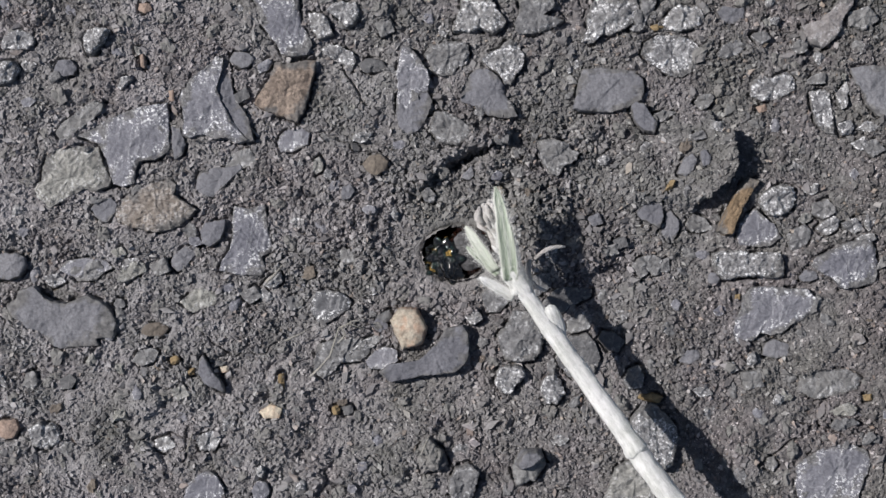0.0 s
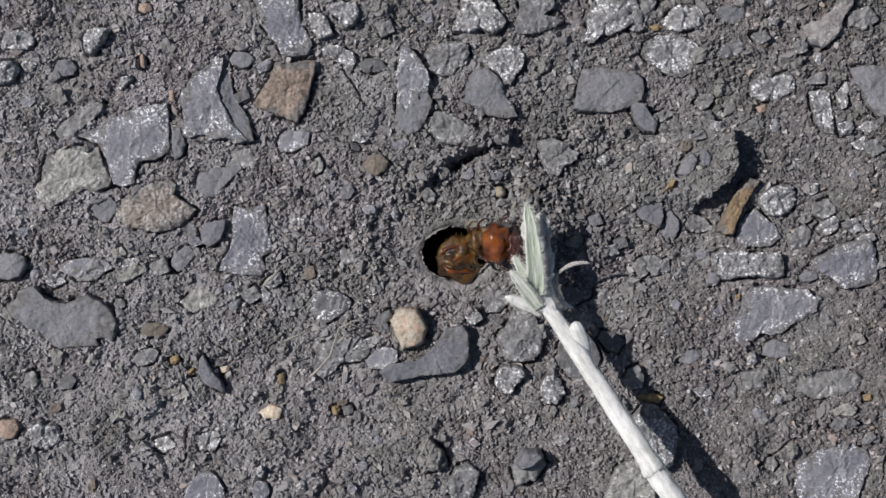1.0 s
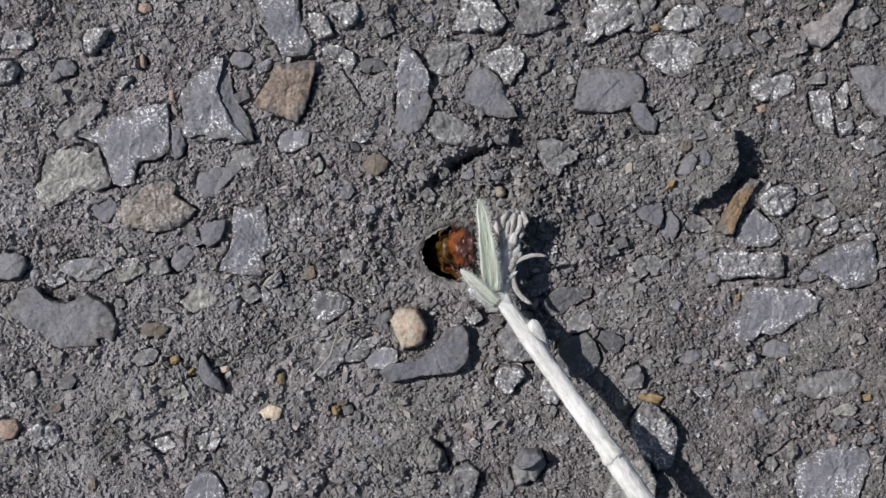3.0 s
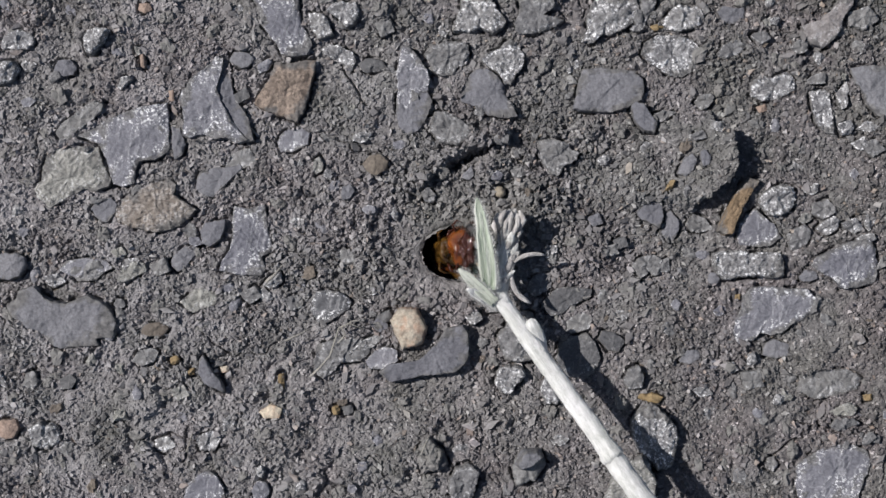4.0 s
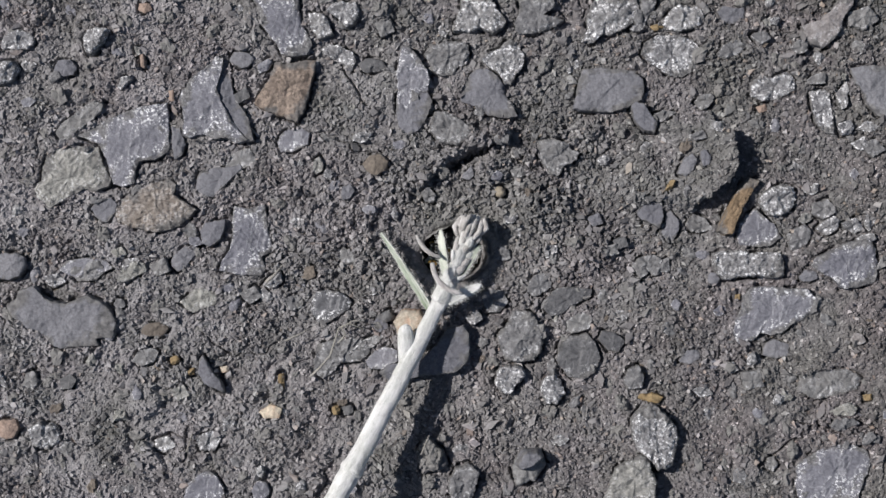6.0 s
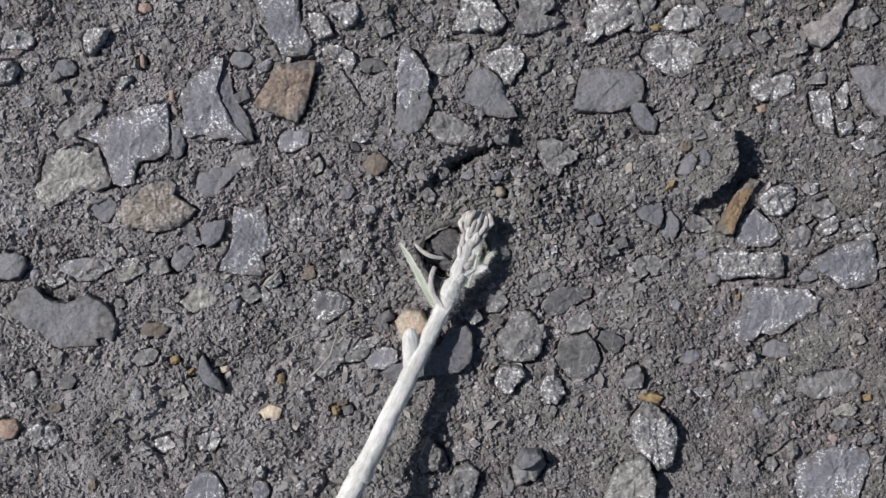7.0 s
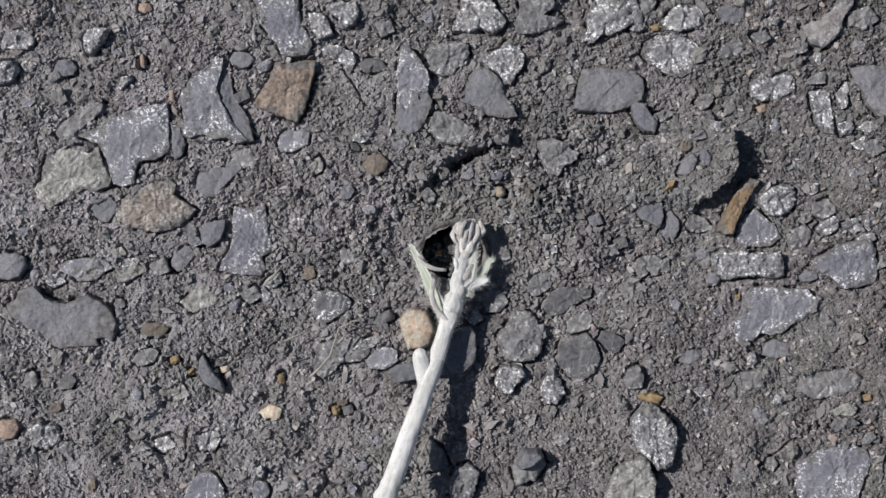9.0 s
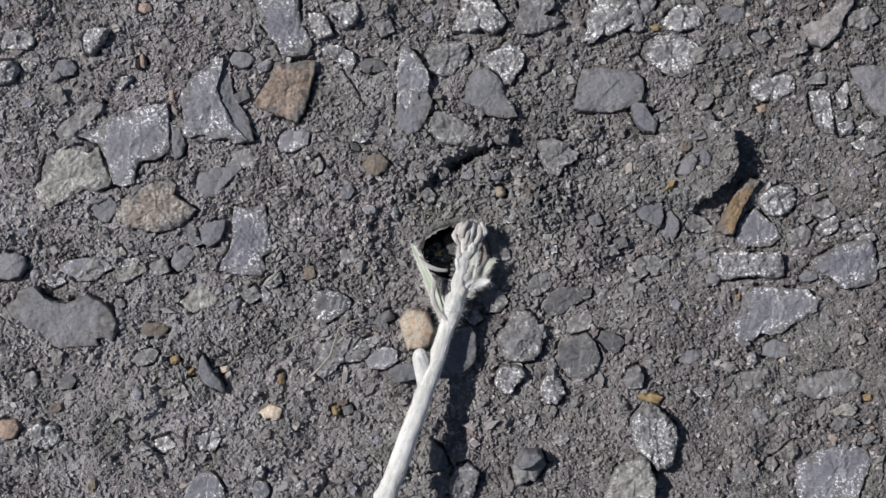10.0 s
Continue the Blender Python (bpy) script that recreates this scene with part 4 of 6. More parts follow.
def ground_height(x, y, bedded=True):
    """Height of the soil in millimetres."""
    wx = x + 0.14 * smooth_noise(x, y, 0.6, 11)
    wy = y + 0.14 * smooth_noise(x, y, 0.6, 12)
    h = 0.34 * smooth_noise(x, y, 9.0, 1) + 0.26 * smooth_noise(x, y, 3.3, 2) + 0.16 * smooth_noise(x, y, 1.2, 3)
    loose = np.exp(-(((x - 5.0) / 17.0) ** 2 + ((y - 3.0) / 11.0) ** 2) ** 1.5)
    loose = np.clip(loose + 0.45 * smooth_noise(x, y, 5.0, 4), 0, 1)
    patchy = np.clip(smooth_noise(x, y, 2.6, 5) + 0.15, 0, 1)
    crumbs = (0.12 + 0.58 * loose) * patchy * cell_bumps(wx, wy, 1.5, 21, 0.12)
    crumbs += (0.17 + 0.54 * loose) * cell_bumps(wx, wy, 0.70, 22, 0.05) * (0.35 + 0.65 * patchy)
    crumbs += (0.19 + 0.25 * loose) * cell_bumps(wx, wy, 0.42, 23, 0.05) + 0.07 * cell_bumps(wx, wy, 0.27, 24, 0.1)
    calm = np.clip(0.62 + 0.95 * smooth_noise(x, y, 4.2, 35) + 0.4 * smooth_noise(x, y, 1.7, 36), 0.15, 1.2)
    crumbs *= calm + (1 - calm) * np.clip(1.3 * loose, 0, 1)
    crumbs += 0.06 * smooth_noise(x, y, 0.11, 25) + 0.05 * smooth_noise(x, y, 0.2, 26)
    plates = np.clip(smooth_noise(x, y, 6.5, 31) * 1.6 + 0.15 + 0.3 * loose, 0, 1)
    crumbs += 0.65 * plates * cell_bumps(wx + 0.3 * smooth_noise(x, y, 1.3, 33), wy + 0.3 * smooth_noise(x, y, 1.3, 34), 3.0, 32, 0.05)
    for size, seed, thin in ((3.4, 91, 0.030), (6.0, 97, 0.018)):
        bent = smooth_noise(x + 0.5 * smooth_noise(x, y, 0.8, seed + 1), y + 0.5 * smooth_noise(x, y, 0.8, seed + 2), size, seed)
        where = np.clip(1.5 * smooth_noise(x, y, 1.6 * size, seed + 200) - 0.30, 0, 1)
        crumbs -= 0.50 * where * np.exp(-(bent / thin) ** 2)
    ring = mouth(x, y)
    worn = np.clip((ring - 1.05) / 1.5 + 0.25 * smooth_noise(x, y, 1.3, 77), 0.12, 1)
    h = h * np.clip(ring - 0.6, 0, 1) + crumbs * worn - 0.36 - 0.40 * loose - 0.15 * plates
    h += 0.10 * np.exp(-((ring - 1.25) / 0.22) ** 2)
    h -= 0.45 * np.exp(-np.clip(ring - 1.0, 0, 9) / 0.10)
    # a ledge of raised crust east of it, steep on its far side
    rim_x = np.interp(y, (3.6, 4.6, 6.05, 7.8, 10.3, 11.4), (22.4, 23.6, 25.05, 26.1, 25.7, 24.0)) + 0.35 * smooth_noise(x, y, 0.9, 8) + 0.15 * smooth_noise(x, y, 0.35, 9)
    band = np.clip((y - 3.2) / 1.5, 0, 1) * np.clip((12.4 - y) / 1.8, 0, 1)
    h += 2.7 * band * np.clip(1 - (rim_x - x) / 11.0, 0, 1) * np.clip((rim_x - x) / 0.25, 0, 1)
    # the crack beside the burrow, with a lifted lip
    d, s = near_line(x, y, -0.5, 6.6, 4.6, 9.3)
    wide = 0.60 * np.sin(np.pi * np.clip(s, 0.06, 0.94)) + 0.22 * smooth_noise(x, y, 0.7, 7)
    h -= 2.4 * np.exp(-(d / np.clip(wide, 0.04, 9)) ** 2)
    lip = (y - 6.6) - (x + 0.5) * 0.53
    h += 0.8 * np.exp(-((d - 0.9) / 0.9) ** 2) * (lip > 0)
    d, s = near_line(x, y, -0.5, 6.6, -1.2, 4.6)
    h -= 0.9 * np.exp(-(d / 0.22) ** 2)
    # finer cracks in the crust
    for k, (ax, ay, bx, by) in enumerate(((-9.2, 16.0, -6.4, 12.3), (31.0, -15.0, 35.5, -16.5), (28.0, -19.5, 33.0, -15.5),
                                          (-22.5, -15.8, -23.0, -19.0), (-24.5, -16.4, -19.0, -17.6))):
        d, s = near_line(x + 0.3 * smooth_noise(x, y, 1.0, 40 + k), y + 0.3 * smooth_noise(x, y, 1.0, 50 + k), ax, ay, bx, by)
        h -= 0.6 * np.exp(-(d / 0.10) ** 2)
    return h - bedding(x, y) if bedded else h


def spread(half, step, far):
    """Grid lines: even within half, then wider and wider out to far."""
    inner = np.arange(-half, half + step / 2, step)
    outer, gap = [half], step
    while outer[-1] < far:
        gap *= 1.32
        outer.append(outer[-1] + gap)
    outer = np.array(outer[1:])
    return np.concatenate((-outer[::-1], inner, outer))


def build_ground():
    xs, ys = spread(41.0, 0.07, 60000.0), spread(23.8, 0.07, 60000.0)
    x, y = np.meshgrid(xs, ys)
    nx, ny = len(xs), len(ys)
    fade = np.clip(1 - np.maximum(np.abs(x) - 41.0, np.abs(y) - 23.8) / 30.0, 0, 1)
    z = ground_height(x, y) * fade
    co = np.stack((x, y, z), -1).reshape(-1, 3)
    ids = np.arange(nx * ny).reshape(ny, nx)
    quads = np.stack((ids[:-1, :-1], ids[:-1, 1:], ids[1:, 1:], ids[1:, :-1]), -1).reshape(-1, 4)
    mid = co[quads].mean(1)
    inside = mouth(mid[:, 0], mid[:, 1]) < 1.0
    rim = np.intersect1d(quads[inside].ravel(), quads[~inside].ravel())
    quads = quads[~inside]
    r = mouth(co[rim, 0], co[rim, 1])
    r = r / (1 + 0.06 * smooth_noise(co[rim, 0], co[rim, 1], 0.8, 72) + 0.045 * smooth_noise(co[rim, 0], co[rim, 1], 0.25, 73))
    co[rim, 0] = HOLE[0] + (co[rim, 0] - HOLE[0]) / r
    co[rim, 1] = HOLE[1] + (co[rim, 1] - HOLE[1]) / r
    co[rim, 2] = -0.62 + 0.22 * smooth_noise(co[rim, 0], co[rim, 1], 0.5, 71)
    ang = np.arctan2((co[rim, 1] - HOLE[1]) / HOLE[3], (co[rim, 0] - HOLE[0]) / HOLE[2])
    rim = rim[np.argsort(ang)]
    ang = np.sort(ang)
    last, extra, faces = rim, [], []
    start = len(co)
    for depth, grow in ((0.85, 0.99), (1.0, 0.98), (1.4, 0.99), (2.0, 1.0), (2.8, 0.995), (4.0, 1.0), (6.0, 1.0), (9.0, 0.99), (14.0, 0.98), (30.0, 0.95), (30.5, 0.02)):
        g = grow + 0.05 * smooth_noise(ang * 4 + 20, np.full_like(ang, depth * 1.7 + 30), 0.5, 61) * (grow > 0.5)
        ring = np.stack((HOLE[0] + HOLE[2] * g * np.cos(ang) - 0.12 * min(depth, 5.0), HOLE[1] + HOLE[3] * g * np.sin(ang), np.full_like(ang, -depth)), -1)
        now = start + sum(len(e) for e in extra) + np.arange(len(rim))
        extra.append(ring)
        faces.append(np.stack((last, np.roll(last, -1), np.roll(now, -1), now), -1))
        last = now
    co = np.concatenate([co] + extra) * MM
    quads = np.concatenate([quads] + [f[:, ::-1] for f in faces])
    used, quads = np.unique(quads, return_inverse=True)
    co, quads = co[used], quads.reshape(-1, 4)
    me = bpy.data.meshes.new("ground")
    me.vertices.add(len(co))
    me.vertices.foreach_set("co", co.ravel())
    me.loops.add(quads.size)
    me.loops.foreach_set("vertex_index", quads.ravel().astype(np.int32))
    me.polygons.add(len(quads))
    me.polygons.foreach_set("loop_start", np.arange(0, quads.size, 4, dtype=np.int32))
    me.update(calc_edges=True)
    me.validate()
    me.materials.append(SOIL)
    me.shade_flat()
    ob = new("ground", me)
    return tagged(ob, "dry crumbly grey silt ground with a round burrow hole", "ground", kind="structure")


build_ground()


# ---- stones lying in the soil ----
KINDS = {
    "plain": ("shale_flake", "smooth blue-grey shale flake lying in the soil", "stone"),
    "speck": ("shale_flake", "blue-grey shale flake with white salt specks", "stone"),
    "speckdark": ("shale_flake", "dark grey shale flake densely dotted with white specks", "stone"),
    "grey": ("rock_fragment", "dull grey rock fragment half sunk in soil", "stone"),
    "dark": ("rock_fragment", "small dark grey rock fragment on the soil", "stone"),
    "crust": ("rock_fragment", "rough grey rock fragment with white salt crust", "stone"),
    "crusttan": ("rock_fragment", "tan-grey rock fragment with whitish crust", "stone"),
    "pale": ("rock_fragment", "pale grey crusted rock fragment on the soil", "stone"),
    "brown": ("sandstone_chip", "angular brown sandstone chip with grainy surface", "stone"),
    "brownlow": ("rock_fragment", "low brownish rock fragment bedded in soil", "stone"),
    "pink": ("pebble", "small pinkish pebble on grey soil", "pebble"),
    "pinkgrey": ("rock_fragment", "pinkish-grey rock fragment with pale dust", "stone"),
    "cream": ("pebble", "cream pebble with rusty tint on grey soil", "pebble"),
    "tan": ("pebble", "small round tan pebble near the burrow", "pebble"),
    "ochre": ("rock_chip", "tiny ochre-yellow rock chip on the soil", "stone"),
    "rust": ("rock_splinter", "elongated rusty brown rock splinter under a soil ledge", "stone"),
    "round": ("rock_fragment", "dark rounded stone with a flaking cap", "stone"),
    "soil": ("soil_clod", "raised crumbly grey soil clod", "clod"),
}


def soil_at(x, y):
    return float(ground_height(np.array([[x]]), np.array([[y]]), False)[0, 0])


STONE_COUNT = [0]
TAKEN = []   # middles and reach of the larger stones


def stone(kind, high, x, y, *corners, lean=(0, 0)):
    """A flat stone at x, y whose outline turns through the corners (millimetres from its middle); high above the soil."""
    STONE_COUNT[0] += 1
    seed = 1.7 * STONE_COUNT[0]
    rng = random.Random(STONE_COUNT[0])
    rough = {"crust": 1.9, "crusttan": 1.9, "pale": 1.8, "soil": 3.0, "grey": 1.5, "speck": 0.9, "plain": 0.75, "cream": 0.6, "tan": 0.3, "pink": 0.9, "ochre": 2.0}.get(kind, 0.95)
    pts = [Vector((corners[i], corners[i + 1])) for i in range(0, len(corners), 2)]
    size = sum(p.length for p in pts) / len(pts)
    edge = []
    for a, b in zip(pts, pts[1:] + pts[:1]):
        steps = max(2, int((b - a).length / 0.11))
        for i in range(steps):
            edge.append(a.lerp(b, i / steps))
    edge = [(edge[i - 1] + edge[i] * 2 + edge[(i + 1) % len(edge)]) / 4 for i in range(len(edge))]
    out = []
    for p in edge:
        d = p.normalized()
        q = (p.x, p.y, 0)
        k = bumpy(q, 0.9, 0.10, seed) + bumpy(q, 2.4, 0.10, seed) + bumpy(q, 5.0, 0.08, seed)
        out.append(p + d * k * min(rough, 1.15) * min(1.0, size / 1.6))
    dome = {"tan": 0.55, "cream": 0.10, "round": 0.4, "pink": 0.35, "soil": 0.12, "ochre": 0.4}.get(kind, 0.04)
    layered = kind in ("plain", "speck", "speckdark", "grey", "crust", "brown", "pale")
    steps_a, steps_b = rng.uniform(0, 2 * math.pi), rng.uniform(0.25, 0.5)
    bm = bmesh.new()
    layer_id = bm.verts.layers.float.new("rimward")
    rings = []
    low = -0.9
    slim = min(0.20, 0.10 * high / size)
    facets = [(rng.uniform(0, 2 * math.pi), rng.uniform(0.15, 0.55) * size, rng.uniform(0.25, 0.9)) for _ in range({"cream": 5, "brown": 3, "pink": 4, "crust": 2, "grey": 1, "pale": 2}.get(kind, 1))]

    def top_at(q, s):
        top = high - dome * high * s * s
        for way, start, steep in facets:
            top -= 0.45 * high * steep * max(0.0, q[0] * math.cos(way) + q[1] * math.sin(way) - start) / size
        wave = bumpy(q, 0.40, 0.22, seed) + bumpy(q, 1.3, 0.11 * rough, seed) + bumpy(q, 3.0, 0.08 * rough, seed) + bumpy(q, 5.0, 0.045 * rough, seed)
        if layered:
            layer = (q[0] * math.cos(steps_a) + q[1] * math.sin(steps_a)) * steps_b / max(size, 1) + 0.9 * noise.noise(Vector((q[0] * 0.55 + seed, q[1] * 0.55, 4.0)))
            layer += 0.25 * noise.noise(Vector((q[0] * 2.2 + seed, q[1] * 2.2, 9.0)))
            top += (0.15 if kind in ("crust", "grey") else 0.05) * (math.floor(layer * 1.15) + min(1.0, max(0.0, (layer * 1.15 % 1.0 - 0.72) / 0.28)) ** 2) / 1.15
        sunk = noise.noise(Vector((q[0] * 0.45 + seed, q[1] * 0.45, 17.0))) + 0.6 * noise.noise(Vector((q[0] * 1.6 + seed, q[1] * 1.6, 21.0)))
        bury = 0.35
        top -= bury * min(1.0, max(0.0, sunk + 0.12)) * s ** 4
        return top + wave * min(1, 0.55 + high)

    for scale, level in ((1.0, 0.0), (1.0, 0.5), (1.0 - 0.35 * slim, 0.75), (1.0 - 0.75 * slim, 0.93)):
        rings.append([(p.x * scale, p.y * scale, low + (top_at((p.x, p.y, 0), 1.0) - low) * level) for p in out])
    inner = max(6, min(26, int(size / 0.14)))
    for i in range(inner):
        s = (1 - slim - 0.01) * (1 - i / inner)
        rings.append([(p.x * s, p.y * s, max(top_at((p.x * s, p.y * s, 0.0), s) - (0.04 * high if i == 0 else 0), -0.6)) for p in out])
    made = rings_to_mesh(bm, rings, close_start=False)
    for i, ring in enumerate(made):
        for v in ring:
            v[layer_id] = 1.0 if i < 4 else 1 - (i - 3) / inner
    if lean == (0, 0):
        lean = (rng.uniform(-6, 6) / max(1, size / 1.5), rng.uniform(-5, 5) / max(1, size / 1.5))
    name, label, category = KINDS[kind]
    if kind in ("plain", "speck", "grey", "crust"):
        label = ("large " if size > 2.6 else "small " if size < 1.2 else "") + label
    ob = part(name, bm, STONE[kind], None, label, smooth=True)
    if (x, y) != (0, 0):
        TAKEN.append((x, y, size))
    ob.data.set_sharp_from_angle(angle=radians(28))
    tagged(ob, category=category, group="stones in the soil")
    rim = np.array([(x + p.x, y + p.y) for p in out[::3]])
    ground = float(ground_height(rim[:, :1], rim[:, 1:], False).mean())
    ob.matrix_basis = pose(x * MM, y * MM, ground * MM, lean[0], lean[1], 0)
    return ob


for kind, high, x, y, corners in BEDS:
    stone(kind, high, x, y, *corners)
PUSHED_PEBBLE = stone("cream", 1.7, -2.99, -6.91, -1.71, 0.60, -0.95, 1.72, 0.72, 1.80, 1.64, -0.05, 1.30, -1.45, -0.60, -2.08)
PUSHED_SLAB = stone("plain", 0.9, -0.68, -9.59, -0.01, 1.18, -1.51, -0.31, -3.99, -0.56, -5.09, -1.31, -3.99, -2.21, -1.51, -1.71, 1.73, -1.31, 2.97, -0.31, 3.07, 2.17, 2.47, 2.92, 0.98, 2.67)


# ---- grit and small pebbles ----
def lump_points(rng):
    """The corners of a rough, skewed block of unit size."""
    v = np.array([(x, y, z) for z in (-1, 1) for y in (-1, 1) for x in (-1, 1)], float) * 0.75
    v *= rng.uniform(0.45, 1.25, (8, 3))
    v[4:, :2] *= rng.uniform(0.55, 1.0)
    v[:, 0] += 0.8 * rng.uniform(-1, 1) * v[:, 1]
    v[:, 2] += 0.7 * rng.uniform(-1, 1) * v[:, 0]
    return v * np.array((1.0, rng.uniform(0.55, 0.95), rng.uniform(0.45, 0.8)))


LUMP_FACES = [(0, 2, 3), (0, 3, 1), (4, 5, 7), (4, 7, 6), (0, 1, 5), (0, 5, 4), (2, 6, 7), (2, 7, 3), (0, 4, 6), (0, 6, 2), (1, 3, 7), (1, 7, 5)]


def scatter_grit(count, small, large, seed, name, label, flat=1.0, skew=2.2, near=0.0, tilt=0.6, middle=(4.0, 2.0)):
    rng = np.random.default_rng(seed)
    x, y = rng.uniform(-41, 41, count), rng.uniform(-24, 24, count)
    if near:
        x, y = rng.normal(middle[0], near, count), rng.normal(middle[1], near * 0.7, count)
    thick = 0.55 + 0.9 * smooth_noise(x, y, 3.7, seed + 300) + 0.5 * smooth_noise(x, y, 1.4, seed + 310)
    keep = (mouth(x, y) > 1.35) & (rng.random(count) < np.clip(thick, 0.22, 1))
    x, y = x[keep], y[keep]
    z = ground_height(x[None], y[None])[0]
    size = small * (large / small) ** (rng.random(len(x)) ** skew)
    shapes = [lump_points(rng) for _ in range(24)]
    pick = rng.integers(0, 24, len(x))
    v = np.stack([shapes[k] for k in pick])
    a = rng.uniform(0, 2 * np.pi, len(x))
    c, s = np.cos(a)[:, None], np.sin(a)[:, None]
    vx, vy = v[..., 0] * c - v[..., 1] * s, v[..., 0] * s + v[..., 1] * c
    tip = rng.uniform(-tilt, tilt, (2, len(x), 1))
    co = np.stack((vx, vy, v[..., 2] * flat + vx * tip[0] + vy * tip[1]), -1) * size[:, None, None]
    co += np.stack((x, y, z + size * 0.28), -1)[:, None, :]
    faces = np.array(LUMP_FACES)[None] + (np.arange(len(x)) * 8)[:, None, None]
    me = bpy.data.meshes.new(name)
    co, faces = co.reshape(-1, 3) * MM, faces.reshape(-1, 3)
    me.vertices.add(len(co))
    me.vertices.foreach_set("co", co.ravel())
    me.loops.add(faces.size)
    me.loops.foreach_set("vertex_index", faces.ravel().astype(np.int32))
    me.polygons.add(len(faces))
    me.polygons.foreach_set("loop_start", np.arange(0, faces.size, 3, dtype=np.int32))
    me.update(calc_edges=True)
    me.shade_flat()
    me.materials.append(GRIT)
    ob = new(name, me)
    return tagged(ob, label, "grit", kind="stuff")


scatter_grit(112000, 0.075, 0.34, 5, "grit", "loose grey and brownish soil grit scattered over the ground", 0.9, 2.3, tilt=0.9)
scatter_grit(4600, 0.20, 0.60, 6, "gravel", "small angular grey rock chips scattered thickly over the soil", 0.6, 2.4)
scatter_grit(5200, 0.10, 0.40, 7, "gravel", "sharp little grey soil flakes heaped round the burrow", 0.5, 1.8, 9.0, 0.3)
scatter_grit(260, 0.28, 0.66, 8, "gravel", "thin angular plates of grey soil crust lying loose", 0.45, 1.7, tilt=0.35)
scatter_grit(300, 0.26, 0.62, 10, "gravel", "broken plates of grey soil crust beside the burrow", 0.45, 1.4, 6.5, 0.4, (9.0, -8.0))


def shale_chips():
    """Half-buried chips that fill the crust; eighteen shapes, each lying about in several places."""
    rng = random.Random(21)
    shapes = []
    for k in range(18):
        n, size, long = rng.randint(5, 8), rng.uniform(0.55, 1.0), rng.uniform(0.6, 1.0)
        corners = []
        for i in range(n):
            a, r = 2 * math.pi * (i + rng.uniform(-0.3, 0.3)) / n, size * rng.uniform(0.75, 1.25)
            corners += [r * math.cos(a), r * math.sin(a) * long]
        shapes.append(stone(("grey", "soil", "crust", "soil", "speck", "soil")[k % 6], rng.uniform(0.25, 0.6), 0, 0, *corners))
    for k in range(190):
        first = shapes[k % 18]
        while True:
            x, y = rng.uniform(-40, 40), rng.uniform(-22.5, 22.5)
            if mouth(np.array(x), np.array(y)) > 2.0 and not any((x - a) ** 2 + (y - b) ** 2 < (r + 0.5) ** 2 for a, b, r in TAKEN):
                break
        TAKEN.append((x, y, 0.7))
        m = pose(x * MM, y * MM, (soil_at(x, y) - rng.uniform(0.05, 0.30)) * MM, rng.uniform(-9, 9), rng.uniform(-9, 9), rng.uniform(0, 360))
        if k < 18:
            first.matrix_basis = m
        else:
            copy_thing(first, m)


shale_chips()


def small_pebbles():
    """Countable crumbs between the stones; a few shapes shared by many."""
    rng = np.random.default_rng(9)
    meshes = []
    for k in range(14):
        bm = bmesh.new()
        blob(bm, (0, 0, 0), (1.0, rng.uniform(0.6, 0.9), rng.uniform(0.45, 0.7)), n=8, rough=0.95, seed=3.3 * k, per_mm=1.7, power=0.7)
        ob = part("soil_crumb", bm, (GRIT if k % 2 else STONE["grey"]) if k < 11 else STONE[("crust", "pale", "brownlow")[k - 11]], None, smooth=False)
        meshes.append(ob.data)
        bpy.data.objects.remove(ob)
    placed = 0
    while placed < 220:
        x, y, size = rng.uniform(-40, 40), rng.uniform(-22.5, 22.5), 0.22 + 0.45 * rng.random() ** 2.5
        if mouth(np.array(x), np.array(y)) < 1.6:
            continue
        ob = new("soil_crumb", meshes[int(rng.integers(0, 14))])
        ob.matrix_basis = pose(x * MM, y * MM, (soil_at(x, y) + 0.15 * size) * MM, 0, 0, rng.uniform(0, 360)) @ Matrix.Scale(size, 4)
        tagged(ob, "small angular grey soil crumb lying on the ground", "crumb", group="soil crumbs")
        placed += 1


small_pebbles()


def dry_fibre(points, radius, label):
    bm = bmesh.new()
    tube(bm, points, [radius * (1 - 0.6 * i / len(points)) for i in range(len(points))], 6)
    ob = part("dry_fibre", bm, STRAW, None, label)
    return tagged(ob, category="plant fibre")


dry_fibre([(-11.70, -11.25, 1.30), (-10.85, -10.46, 1.30), (-9.91, -9.37, 1.30), (-9.51, -8.13, 1.30), (-9.12, -6.89, 1.30), (-8.23, -6.54, 1.30), (-6.89, -7.04, 1.30)], 0.11, "thin curled grey dry plant fibre on the soil")
dry_fibre([(-13.88, -8.06, 0.70), (-12.64, -7.51, 0.70), (-11.64, -6.97, 0.70)], 0.08, "thin dark dry plant fibre on the soil")
dry_fibre([(-9.21, -8.27, 1.35), (-8.52, -7.48, 1.35), (-8.92, -6.89, 1.35), (-7.88, -6.29, 1.35), (-6.94, -6.39, 1.35)], 0.09, "pale curled dry plant fibre lying on stones")
dry_fibre([(-15.57, -2.93, 1.20), (-14.83, -2.33, 1.20), (-14.08, -1.44, 1.20)], 0.16, "short brown dry straw piece on the soil")
dry_fibre([(-1.94, -18.09, 0.90), (-1.19, -16.35, 0.90)], 0.06, "short dry straw piece on the soil")
dry_fibre([(-22.62, -17.89, 0.50), (-22.12, -16.29, 0.50)], 0.07, "short dark dry straw piece on the soil")


